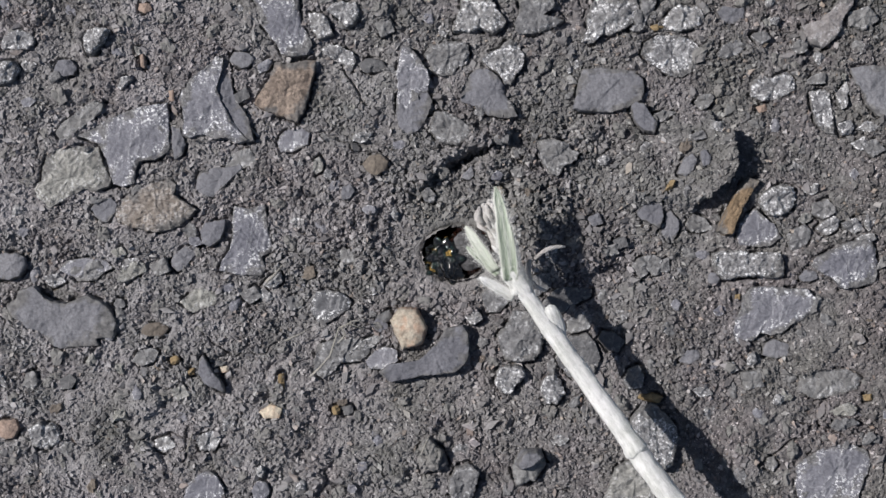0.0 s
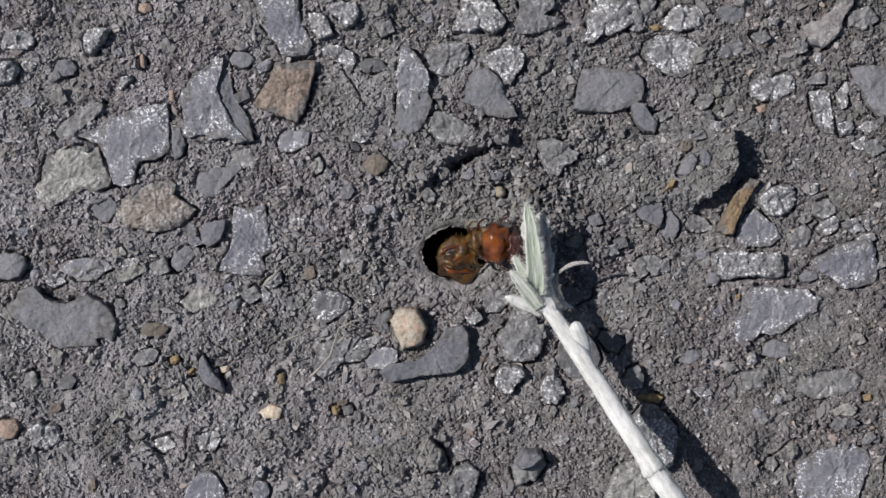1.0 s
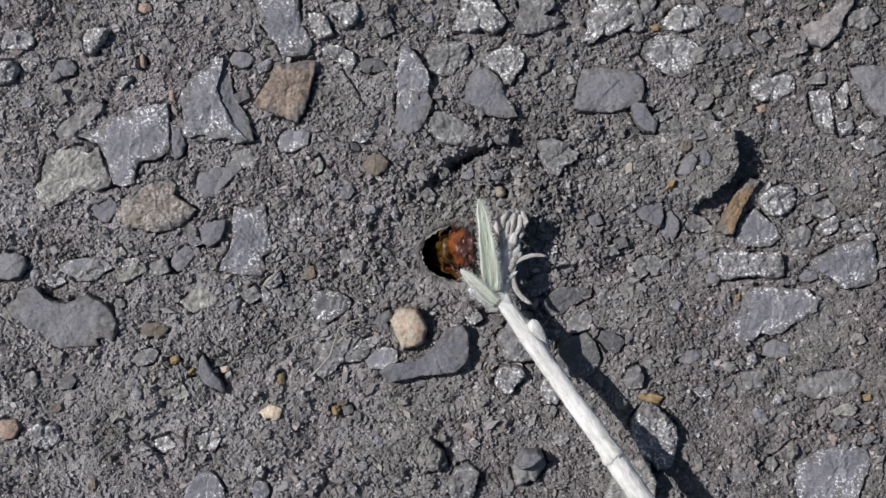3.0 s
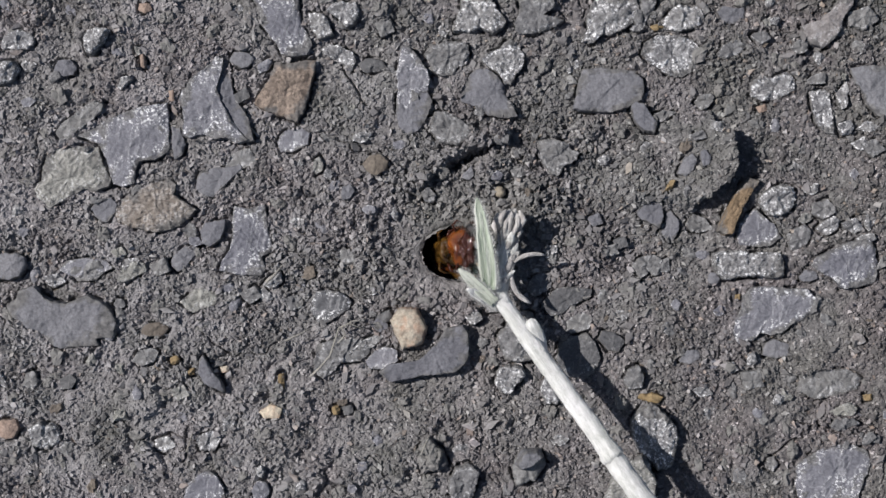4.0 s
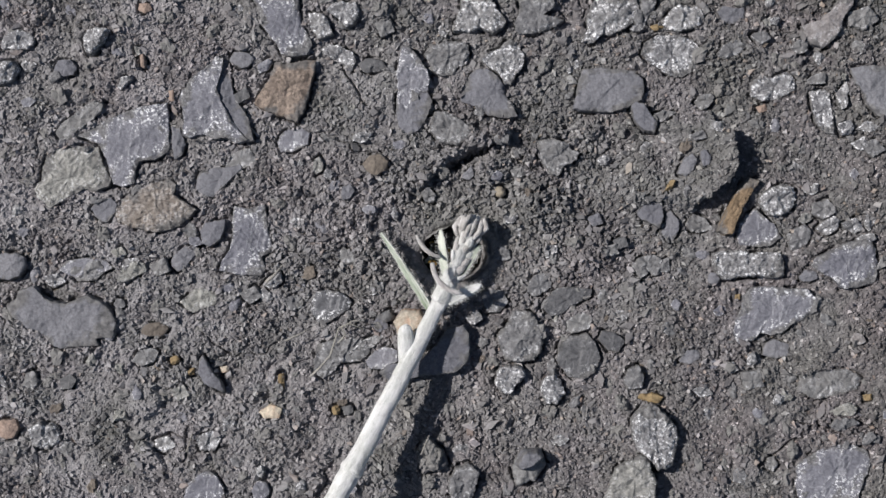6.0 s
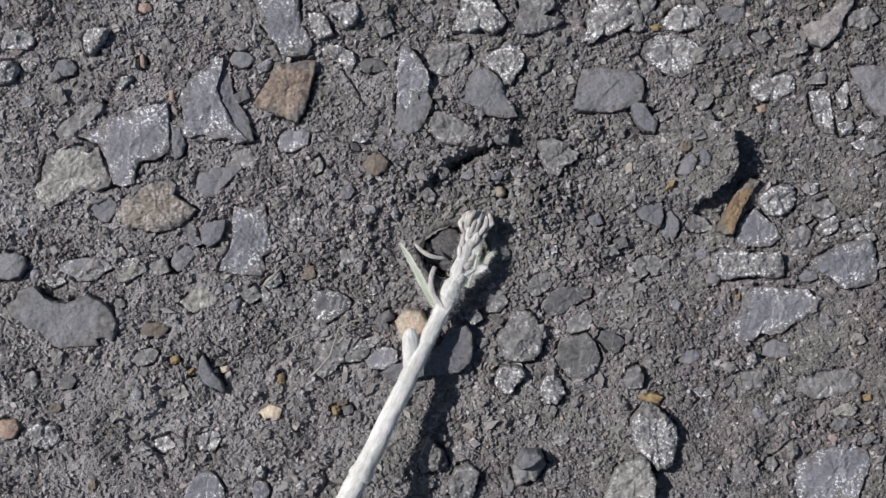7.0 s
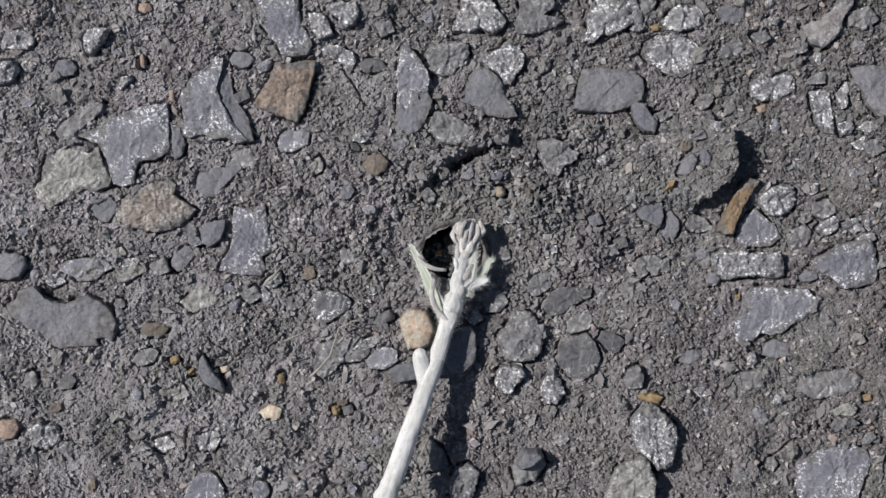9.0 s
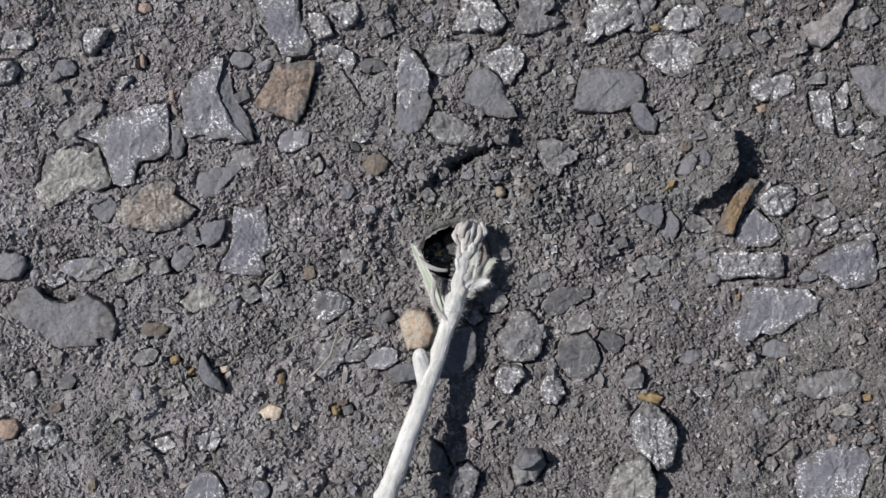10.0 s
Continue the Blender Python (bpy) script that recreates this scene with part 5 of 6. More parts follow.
# ---- the beetle larva in its burrow ----
def bristles(bm, centre, radii, count, length, rng, start=0.0, end=360.0, z=0.0, lift=0.3, thick=0.025):
    for _ in range(count):
        a = radians(rng.uniform(start, end))
        d = Vector((math.cos(a), math.sin(a), 0))
        p = Vector((centre[0] + radii[0] * d.x, centre[1] + radii[1] * d.y, z))
        q = p + d * length * rng.uniform(0.6, 1.1) + Vector((0, 0, lift * rng.uniform(0.2, 1.0)))
        tube(bm, [p, (p + q) / 2 + Vector((0, 0, 0.05)), q], [thick, thick * 0.8, thick * 0.3], 4)


def leg(name, parent, hip, knee, ankle, foot, material, thick=0.16):
    bm = bmesh.new()
    path = [Vector(hip), Vector(hip).lerp(Vector(knee), 0.6), Vector(knee), Vector(knee).lerp(Vector(ankle), 0.5), Vector(ankle), Vector(foot)]
    tube(bm, path, [thick, thick * 1.1, thick * 0.8, thick * 0.7, thick * 0.45, thick * 0.15], 7)
    return part(name, bm, material, parent)


def beetle_larva():
    rng = random.Random(4)
    larva = new("beetle_larva")
    larva.matrix_basis = pose(HOLE[0] * MM, HOLE[1] * MM, 0)
    tagged(larva, "red-brown beetle larva with dark metallic head in its burrow", "insect larva")
    # fore body: a shield above, a red dome below; the neck is its origin
    bm = bmesh.new()
    blob(bm, (-0.80, 0.30, -0.75), (1.35, 1.75, 1.15), n=40, rough=0.22, seed=2.0, per_mm=1.1)
    fore = part("prothorax", bm, RED_SHELL, larva, "glossy red-brown underside of the prothorax")
    bm = bmesh.new()
    blob(bm, (-0.95, 0.35, 0.18), (1.75, 1.92, 0.48), n=56, rough=0.13, seed=5.0, per_mm=1.6)
    part("shield", bm, DUSTY, fore, "dust-covered grey neck shield")
    bm = bmesh.new()
    bristles(bm, (-0.95, 0.35), (1.66, 1.82), 150, 0.48, rng, -100, 210, 0.2, 0.15)
    part("bristle_fringe", bm, DARK_SHELL, fore, "short dark bristles")
    bm = bmesh.new()
    blob(bm, (-3.25, -0.55, 0.05), (1.70, 1.95, 0.85), (0, 0, 12), n=60, rough=0.50, seed=8.0, per_mm=1.7)
    head = part("head", bm, HEAD_SHELL, fore, "black metallic head with painted green and gold glints")
    for y, z in ((0.55, 0.55), (-0.35, 0.66), (-1.25, 0.42), (0.95, 0.25)):
        bm = bmesh.new()
        blob(bm, (-3.45, y - 0.1, z), (0.27, 0.27, 0.22), n=12)
        part("eye", bm, HEAD_SHELL, fore, "glossy domed eye")
    for side in (1, -1):
        bm = bmesh.new()
        c = Vector((-4.15, -0.45 + side * 0.75, 0.1))
        tube(bm, [c, c + Vector((-0.45, side * 0.32, 0.25)), c + Vector((-0.75, side * 0.10, 0.62)), c + Vector((-0.72, -side * 0.28, 0.85))], [0.30, 0.24, 0.15, 0.03], 8)
        part("mandible", bm, HEAD_SHELL, fore, "black hooked jaw")
    bm = bmesh.new()
    bristles(bm, (-3.3, -0.45), (1.1, 1.5), 46, 0.45, rng, 0, 360, 0.1, 0.2)
    part("head_bristles", bm, DARK_SHELL, fore, "fine dark hairs round the head")
    bm = bmesh.new()
    blob(bm, (-2.45, -0.10, -0.80), (0.85, 1.45, 0.85), n=44, rough=0.55, seed=3.0, per_mm=1.8)
    part("lower_jaw", bm, DARK_SHELL, fore, "dark red-brown jaw with bright glints")
    for side, knee_y in ((1, 2.6), (-1, -2.1)):
        leg("foreleg", fore, (-0.9, 0.3 + side * 0.9, -1.0), (-1.3, knee_y * 0.85, -1.7), (-2.0, knee_y, -1.6), (-2.6, knee_y * 0.92, -1.4), DARK_SHELL, 0.12)
    # the second ring with its pale neck fold and legs
    bm = bmesh.new()
    blob(bm, (0, 0, 0), (1.15, 1.40, 1.2), n=40, rough=0.30, seed=6.0, per_mm=1.3)
    mid = part("mesothorax", bm, AMBER, larva, "amber-brown thorax ring")
    bm = bmesh.new()
    blob(bm, (0.75, 0.15, 0.25), (0.62, 1.18, 0.95), n=18, rough=0.12, seed=7.0)
    part("neck_fold", bm, PALE_SKIN, mid, "pale translucent neck fold")
    for side in (1, -1):
        leg("middle_leg", mid, (0.1, side * 1.0, 0.5), (0.35, side * 1.75, 1.25), (0.95, side * 2.0, 1.0), (1.5, side * 1.75, 0.8), DARK_SHELL, 0.15)
        leg("hind_leg", mid, (-0.6, side * 1.0, 0.6), (-0.65, side * 1.65, 1.2), (-0.2, side * 1.95, 1.15), (0.3, side * 1.9, 0.9), AMBER, 0.14)
    # the hind body: a row of soft rings going down the burrow
    bm = bmesh.new()
    blob(bm, (0, 0, 0), (2.0, 2.0, 1.2), n=48, rough=0.34, seed=9.0, per_mm=1.3)
    hind = part("abdomen", bm, AMBER, larva, "soft amber-brown abdomen ring")
    for k in range(5):
        bm = bmesh.new()
        blob(bm, (-0.1 * k, 0.05 * k, -1.3 - 1.5 * k), (1.85 - 0.06 * k, 1.8 - 0.06 * k, 1.0), n=18, rough=0.15, seed=12.0 + k)
        part("abdomen_ring", bm, AMBER, hind)
    for k in range(5):
        bm = bmesh.new()
        mid_y, turn = -1.2 + 0.6 * k, radians(rng.uniform(-25, 25))
        path = []
        for s in range(9):
            a = radians(-65 + 130 * s / 8)
            p = Vector((1.75 * math.sin(a), mid_y * math.cos(0.6 * a) + 0.15 * math.sin(4 * a + k), 1.18 * math.cos(a) * math.sqrt(max(0.05, 1 - (mid_y / 2.1) ** 2))))
            path.append(Matrix.Rotation(turn, 3, "Z") @ p)
        tube(bm, path, [0.16 * math.sin(math.pi * (s + 0.7) / 9.4) + 0.03 for s in range(9)], 8, 0.8, 0.35, 30.0 + k)
        part("skin_fold", bm, AMBER if k % 2 else RED_SHELL, hind, "wet glossy brown skin fold")
    bm = bmesh.new()
    bristles(bm, (0, 0), (1.7, 1.75), 60, 0.55, rng, 0, 360, 0.45, 0.4, 0.018)
    part("body_bristles", bm, AMBER, hind, "fine amber bristles")
    bm = bmesh.new()
    blob(bm, (0.25, 0.35, 0.75), (0.75, 0.70, 0.42), n=14, rough=0.2, seed=15.0)
    part("back_plate", bm, PALE_SKIN, hind, "pale glossy plate")
    bm = bmesh.new()
    blob(bm, (0.3, -0.9, 0.65), (0.85, 0.45, 0.35), n=14, rough=0.25, seed=16.0)
    part("back_plate", bm, AMBER, hind, "glossy amber plate")
    return larva, fore, mid, hind


LARVA, FORE, MID, HIND = beetle_larva()


# ---- the woolly plant stem that teases it ----
def blade(name, parent, length, width, curl=0.0, droop=0.0, material=LEAF, label="", fold=0.25, lean=0.0):
    """A narrow leaf along +y: folded along its rib, curled sideways, thick at the rib."""
    bm = bmesh.new()
    layer = bm.verts.layers.float.new("across")
    rows, cols = 18, 6
    sheets = []
    for top in (1, -1):
        grid = []
        for i in range(rows + 1):
            s = i / rows
            w = width / 2 * (0.80 + 0.25 * math.sin(math.pi * min(1, s + 0.12))) * min(1, ((1 - s) * 6.5 + 0.03)) ** 0.55 * (1 - 0.25 * s)
            line = []
            for j in range(-cols, cols + 1):
                u = j / cols
                thick = 0.10 * (1 - u * u) + 0.04
                ridge = 0.07 * math.cos(u * math.pi * 2.5)
                p = Vector((u * w + curl * s * s + lean * s, length * s, abs(u) * fold * w * 1.2 - droop * s * s + top * thick + (ridge * w if top > 0 else 0)))
                p.z += bumpy(p, 1.2, 0.10, width)
                p.x += bumpy(p, 0.5, 0.16, width + 5)
                v = bm.verts.new(p)
                v[layer] = abs(u)
                line.append(v)
            grid.append(line)
        for i in range(rows):
            for j in range(2 * cols):
                bm.faces.new((grid[i][j], grid[i][j + 1], grid[i + 1][j + 1], grid[i + 1][j]))
        sheets.append(grid)
    a, b = sheets
    border = [(i, 0) for i in range(rows)] + [(rows, j) for j in range(2 * cols)] + [(i, 2 * cols) for i in range(rows, 0, -1)] + [(0, j) for j in range(2 * cols, 0, -1)]
    for (i, j), (k, m) in zip(border, border[1:] + border[:1]):
        bm.faces.new((a[i][j], a[k][m], b[k][m], b[i][j]))
    edge_points = {j: [a[i][j].co.copy() for i in range(rows + 1)] for j in (0, 2 * cols)}
    ob = part(name, bm, material, parent, label)
    rng = random.Random(int(length * 100))
    bm = bmesh.new()
    for _ in range(int(length * 55)):
        i, side = rng.randint(0, rows - 1), rng.choice((0, 2 * cols))
        p = edge_points[side][i].lerp(edge_points[side][i + 1], rng.random())
        out = Vector((1 if side else -1, rng.uniform(-0.3, 1.6), rng.uniform(-0.8, 0.8))).normalized()
        q = p + out * rng.uniform(0.2, 0.6)
        w = out.cross(Vector((0, 0, 1))).normalized() * 0.012
        v = [bm.verts.new(c) for c in (p - w, p + w, q)]
        bm.faces.new(v)
    part("wool_hairs", bm, HAIR, ob, "fine white woolly hairs")
    return ob


def fuzz(name, parent, path, radius, count, length, seed, material, label="fine white woolly hairs"):
    """Loose hairs that stand off a woolly stem."""
    rng = random.Random(seed)
    bm = bmesh.new()
    pts = [Vector(p) for p in path]
    for _ in range(count):
        s = rng.random() * (len(pts) - 1)
        i = min(int(s), len(pts) - 2)
        p = pts[i].lerp(pts[i + 1], s - i)
        along = (pts[i + 1] - pts[i]).normalized()
        a = rng.uniform(0, 2 * math.pi)
        side = along.cross(Vector((0, 0, 1))).normalized()
        d = side * math.cos(a) + side.cross(along) * math.sin(a)
        r = radius[0] + (radius[1] - radius[0]) * s / (len(pts) - 1)
        p = p + d * r * 0.93
        lay = along * rng.uniform(-0.9, 0.9) + d * rng.uniform(0.35, 1.0) + along.cross(d) * rng.uniform(-0.5, 0.5)
        q = p + lay.normalized() * length * rng.uniform(0.5, 1.2)
        w = d.cross(lay).normalized() * 0.007
        m = (p + q) / 2 + d * length * 0.12
        v = [bm.verts.new(c) for c in (p - w, p + w, m + w, m - w, q)]
        bm.faces.new(v[:4])
        bm.faces.new((v[3], v[2], v[4]))
    return part(name, bm, material, parent, label)


def stem_piece(name, parent, length, r0, r1, seed, label="", swell=0.0):
    """A length of woolly stem from the origin along -y, with rounded ribs and a swollen joint at its end."""
    bm = bmesh.new()
    rows = max(6, int(length / 0.35))
    path, radii = [], []
    for i in range(rows + 1):
        s = i / rows
        path.append((bumpy((0, s * length, 0), 0.25, 0.12, seed), -s * length + 0.0, bumpy((5, s * length, 0), 0.25, 0.10, seed)))
        radii.append(r0 + (r1 - r0) * s + swell * math.exp(-((s - 1) * length / 0.7) ** 2))
    path = [(path[0][0], 0.9, path[0][2]), (path[0][0], 0.45, path[0][2])] + path + [(path[-1][0], -length - 0.35, path[-1][2])]
    radii = [r0 * 0.72, r0 * 0.90] + radii + [radii[-1] * 0.8]
    tube(bm, path, radii, 28, 0.92, 0.11, seed)
    ob = part(name, bm, WOOL, parent, label)
    fuzz("wool_hairs", ob, path, (r0, r1), int(min(length, 18) * 110), 0.36, int(seed * 10), HAIR)
    return ob


def finger(name, parent, length, radius, bow, label):
    """A thin rolled leaf along +y, bowed sideways, blunt at its tip."""
    bm = bmesh.new()
    path = [(bow * 4 * (k / 9) * (1 - k / 9) - bow * 0.3 * (k / 9), length * k / 9, 0.25 * math.sin(k / 9 * math.pi)) for k in range(10)]
    tube(bm, path, [radius * (0.85 + 0.2 * math.sin(k / 9 * math.pi)) * (1 if k < 8 else 0.85 if k == 8 else 0.45) for k in range(10)], 10, 0.7, 0.2, length)
    return part(name, bm, WOOL_BUD, parent, label)


def woolly_stem():
    stem = new("woolly_plant_stem")
    tagged(stem, "white woolly plant stem with sage-green leaf tips held over the burrow", "plant stem")
    P = {}
    P["upper"] = stem_piece("upper_stem", stem, 4.3, 0.64, 0.72, 1.0, "white felted stem below the leaves")
    P["middle"] = stem_piece("middle_stem", stem, 12.8, 0.74, 0.87, 2.0, "white felted stem", 0.20)
    P["lower"] = stem_piece("lower_stem", stem, 34.0, 0.90, 1.25, 3.0, "white felted stem")
    bm = bmesh.new()
    tube(bm, [(0.0, -1.3, 0.0), (0.0, -0.7, 0.0), (-0.03, 0.0, 0.0), (-0.06, 0.7, 0.02), (-0.10, 1.4, 0.05), (-0.12, 2.0, 0.05)], [0.60, 0.68, 0.76, 0.78, 0.66, 0.40], 24, 0.85, 0.40, 11.0)
    sheath = part("leaf_sheath", bm, WOOL, stem, "felted white sheath where the leaves join")
    fuzz("wool_hairs", sheath, [(0, -1.0, 0), (0, 0.5, 0), (-0.1, 1.8, 0.05)], (0.8, 0.75), 420, 0.7, 35, HAIR)
    P["leaf"] = blade("main_leaf", stem, 8.0, 1.45, -0.75, -0.2, label="long sage-green leaf with white felted edges")
    P["second"] = blade("side_leaf", stem, 4.5, 1.15, 0.2, 0.1, WOOL_GREEN, label="short pale green woolly leaf")
    P["third"] = blade("side_leaf", stem, 3.4, 1.05, 0.15, -0.3, WOOL, "short blunt white woolly leaf")
    P["fourth"] = blade("side_leaf", stem, 3.6, 0.85, -0.1, 0.1, label="short pale green woolly leaf")
    P["thin"] = finger("thin_leaf", stem, 2.9, 0.18, -0.38, "thin curled greyish woolly leaf")
    P["curl"] = finger("thin_leaf", stem, 3.8, 0.23, 0.75, "thin curled greyish woolly leaf")
    # the closed flower head: a felted stalk and a fist of finger-like buds
    rng = random.Random(7)
    bm = bmesh.new()
    spine = []
    for k in range(46):
        y = -0.9 + 7.5 * k / 45
        spine.append((0.10 * math.sin(1.7 * y) + bumpy((0, y, 0), 0.9, 0.12, 8.0), y, 0.08 + bumpy((3, y, 0), 0.9, 0.10, 8.0)))
    tube(bm, spine, [(0.60 + 0.14 * math.exp(-p[1]) + bumpy((7, p[1], 0), 1.1, 0.12, 8.0)) * min(1.0, 0.6 + 0.4 * k, (46 - k) * 0.22) for k, p in enumerate(spine)], 30, 0.85, 0.24, 4.0)
    P["flower"] = part("flower_stalk", bm, WOOL, stem, "greyish white felted flower stalk")
    for k in range(20):
        u, v = ((k % 5) - 2) / 2, (k // 5) / 1.5 - 1
        base = Vector((u * 0.75, 4.9 + 0.9 * rng.random() + 0.35 * (k % 2), v * 0.45 + 0.15))
        tip = Vector((u * 0.85 + rng.uniform(-0.3, 0.3), base.y + rng.uniform(1.2, 2.2) - 0.5 * abs(u), v * 0.45 + 0.2 + rng.uniform(-0.15, 0.15)))
        bend = (base + tip) / 2 + Vector((u * 0.30 + rng.uniform(-0.12, 0.12), 0, v * 0.28 + 0.08))
        bm = bmesh.new()
        r = rng.uniform(0.18, 0.26)
        tube(bm, [base, base.lerp(bend, 0.6), bend, bend.lerp(tip, 0.6), tip], [r * 0.7, r, r * 1.1, r * 1.05, r * 0.6], 9, 1.0, 0.25, k * 1.0)
        part("bud", bm, WOOL_BUD, P["flower"])
    for k in range(20):
        y, a = 0.5 + 4.4 * (k / 19) + rng.uniform(-0.3, 0.3), radians(rng.uniform(-25, 205))
        out, long, r = Vector((math.cos(a), 0, math.sin(a) * 0.8)), rng.uniform(0.8, 2.0), rng.uniform(0.14, 0.30)
        base = Vector((0.05, y, 0.08)) + out * 0.46
        flare, sway = rng.uniform(-0.05, 0.65), rng.uniform(-0.45, 0.45)
        path = [base + Vector((sway * s * s, long * s, 0)) + out * (0.14 * math.sin(3 * s) + flare * s * s) for s in (0, 0.2, 0.45, 0.7, 0.9, 1.0)]
        bm = bmesh.new()
        tube(bm, path, [r * 0.6, r, r * 1.15, r, r * 0.6, r * 0.15], 9, 0.7, 0.45, 20.0 + k)
        part("bract", bm, WOOL_BUD if k % 3 else WOOL, P["flower"], "greyish white woolly bract")
    fuzz("wool_hairs", P["flower"], [(0, -0.5, 0), (0, 3.0, 0.1), (0, 7.0, 0.1)], (0.75, 1.0), 1500, 0.34, 31, HAIR)
    bm = bmesh.new()
    tube(bm, [(-0.62, -3.8, -0.35), (-0.48, -2.9, -0.22), (-0.30, -1.9, -0.1), (-0.12, -0.9, 0.0), (0.0, -0.1, 0.05), (0.05, 0.6, 0.1), (0.04, 1.05, 0.1), (-0.02, 1.3, 0.08)],
         [0.20, 0.45, 0.58, 0.66, 0.68, 0.62, 0.48, 0.22], 18, 0.66, 0.3, 6.0)
    P["bud"] = part("side_bud", bm, WOOL, stem, "blunt white side bud at a stem joint")
    fuzz("wool_hairs", stem, [(0, -1.2, 0), (0, 0.5, 0), (0.1, 1.6, 0)], (1.0, 1.1), 110, 0.5, 33, HAIR)
    return stem, P


STEM, PIECE = woolly_stem()


def mm_pose(x, y, z, rx=0, ry=0, rz=0):
    return pose(x * MM, y * MM, z * MM, rx, ry, rz)


def motions():
    # the stem sways over the burrow, is seized, turned and pushed in
    walk(STEM, [
        (0, mm_pose(6.40, -2.93, 6.60, -6.2, -0.0, 34.3)),
        (0.2, mm_pose(6.92, -3.22, 6.60, -6.2, -0.0, 34.3)),
        (0.4, mm_pose(7.79, -3.70, 6.60, -6.2, -0.0, 34.3)),
        (0.5, mm_pose(9.47, -4.47, 6.60, -6.4, -0.0, 33.9)),
        (0.8, mm_pose(9.38, -4.57, 6.60, -6.4, -0.0, 33.9)),
        (0.9, mm_pose(8.71, -4.47, 4.00, -9.7, -0.0, 32.9)),
        (1.2, mm_pose(8.71, -4.47, 4.00, -9.7, -0.0, 32.9)),
        (1.3, mm_pose(5.93, -4.41, 3.00, -13.6, -0.0, 33.7)),
        (1.6, mm_pose(5.93, -4.41, 3.00, -13.7, -0.0, 33.0)),
        (2, mm_pose(5.63, -4.26, 3.00, -13.8, -0.0, 34.1)),
        (2.5, mm_pose(4.95, -4.11, 3.00, -13.3, -0.0, 34.5)),
        (2.7, mm_pose(4.90, -4.06, 3.00, -13.2, -0.0, 34.1)),
        (3.8, mm_pose(4.70, -3.92, 3.00, -12.5, -0.0, 34.7)),
        (4.2, mm_pose(4.65, -3.92, 3.00, -12.4, -0.0, 34.3)),
        (4.5, mm_pose(4.36, -4.06, 3.00, -12.3, -0.0, 33.9)),
        (4.8, mm_pose(4.31, -4.02, 3.00, -12.3, -0.0, 33.9)),
        (5, mm_pose(3.67, -3.58, 3.00, -12.7, -0.0, 31.1)),
        (5.2, mm_pose(3.67, -3.58, 3.00, -12.7, -0.0, 31.1)),
        (5.3, mm_pose(2.05, -4.35, 3.00, -13.6, -0.0, 12.8)),
        (5.6, mm_pose(2.05, -4.35, 3.00, -13.6, -0.0, 12.8)),
        (5.7, mm_pose(-0.10, -3.99, 2.00, -7.8, -0.0, -26.7)),
        (6.8, mm_pose(0.35, -4.39, 2.00, -7.8, -0.0, -26.7)),
        (7.5, mm_pose(0.39, -4.39, 2.00, -7.8, -0.0, -26.7)),
        (8.2, mm_pose(0.39, -4.39, 2.00, -7.7, -0.0, -25.0)),
        (8.5, mm_pose(0.54, -5.28, 2.00, -8.1, -0.0, -19.0)),
        (9, mm_pose(0.64, -5.62, 2.00, -8.1, -0.0, -16.9)),
        (10, mm_pose(0.69, -5.67, 2.00, -8.1, -0.0, -17.7))])
    walk(PIECE["middle"], [
        (0, mm_pose(0.00, -4.30, 0.00, 0.3, -0.1, 1.0)),
        (0.2, mm_pose(0.00, -4.30, 0.00, 0.3, -0.1, 0.7)),
        (0.4, mm_pose(-0.00, -4.30, 0.00, 0.2, -0.0, 0.1)),
        (0.5, mm_pose(0.00, -4.30, 0.00, 0.2, 0.1, -0.9)),
        (0.8, mm_pose(-0.00, -4.30, 0.00, 0.2, 0.1, -0.6)),
        (0.9, mm_pose(-0.00, -4.30, -0.00, 0.3, 0.1, -0.3)),
        (1.2, mm_pose(-0.00, -4.30, -0.00, 0.3, 0.1, -0.3)),
        (1.3, mm_pose(0.00, -4.30, -0.00, -0.6, -0.3, 1.1)),
        (1.6, mm_pose(0.00, -4.30, 0.00, -0.5, -0.5, 1.9)),
        (2, mm_pose(-0.00, -4.30, 0.00, -0.2, -0.2, 0.7)),
        (2.5, mm_pose(-0.00, -4.30, 0.00, -0.3, -0.2, 0.7)),
        (2.7, mm_pose(0.00, -4.30, 0.00, -0.4, -0.3, 1.3)),
        (3.8, mm_pose(0.00, -4.30, 0.00, -0.8, -0.1, 0.7)),
        (4.2, mm_pose(-0.00, -4.30, 0.00, -0.8, -0.2, 1.1)),
        (4.5, mm_pose(0.00, -4.30, 0.00, -0.5, 0.2, -1.0)),
        (4.8, mm_pose(0.00, -4.30, -0.00, -0.5, 0.3, -1.3)),
        (5, mm_pose(-0.00, -4.30, 0.00, 0.4, -0.3, 1.5)),
        (5.2, mm_pose(-0.00, -4.30, 0.00, 0.4, -0.3, 1.5)),
        (5.3, mm_pose(0.00, -4.30, 0.00, -10.1, 0.1, -0.6)),
        (5.6, mm_pose(0.00, -4.30, 0.00, -10.1, 0.1, -0.6)),
        (5.7, mm_pose(0.00, -4.30, 0.00, -4.3, 0.2, -1.6)),
        (6.8, mm_pose(0.00, -4.30, 0.00, -5.1, -0.0, 0.1)),
        (7.5, mm_pose(0.00, -4.30, -0.00, -5.2, -0.0, 0.4)),
        (8.2, mm_pose(0.00, -4.30, 0.00, -5.2, -0.1, 0.9)),
        (8.5, mm_pose(-0.00, -4.30, -0.00, -5.4, 0.4, -2.7)),
        (9, mm_pose(0.00, -4.30, 0.00, -5.3, 0.5, -3.6)),
        (10, mm_pose(0.00, -4.30, 0.00, -5.3, 0.4, -2.8))])
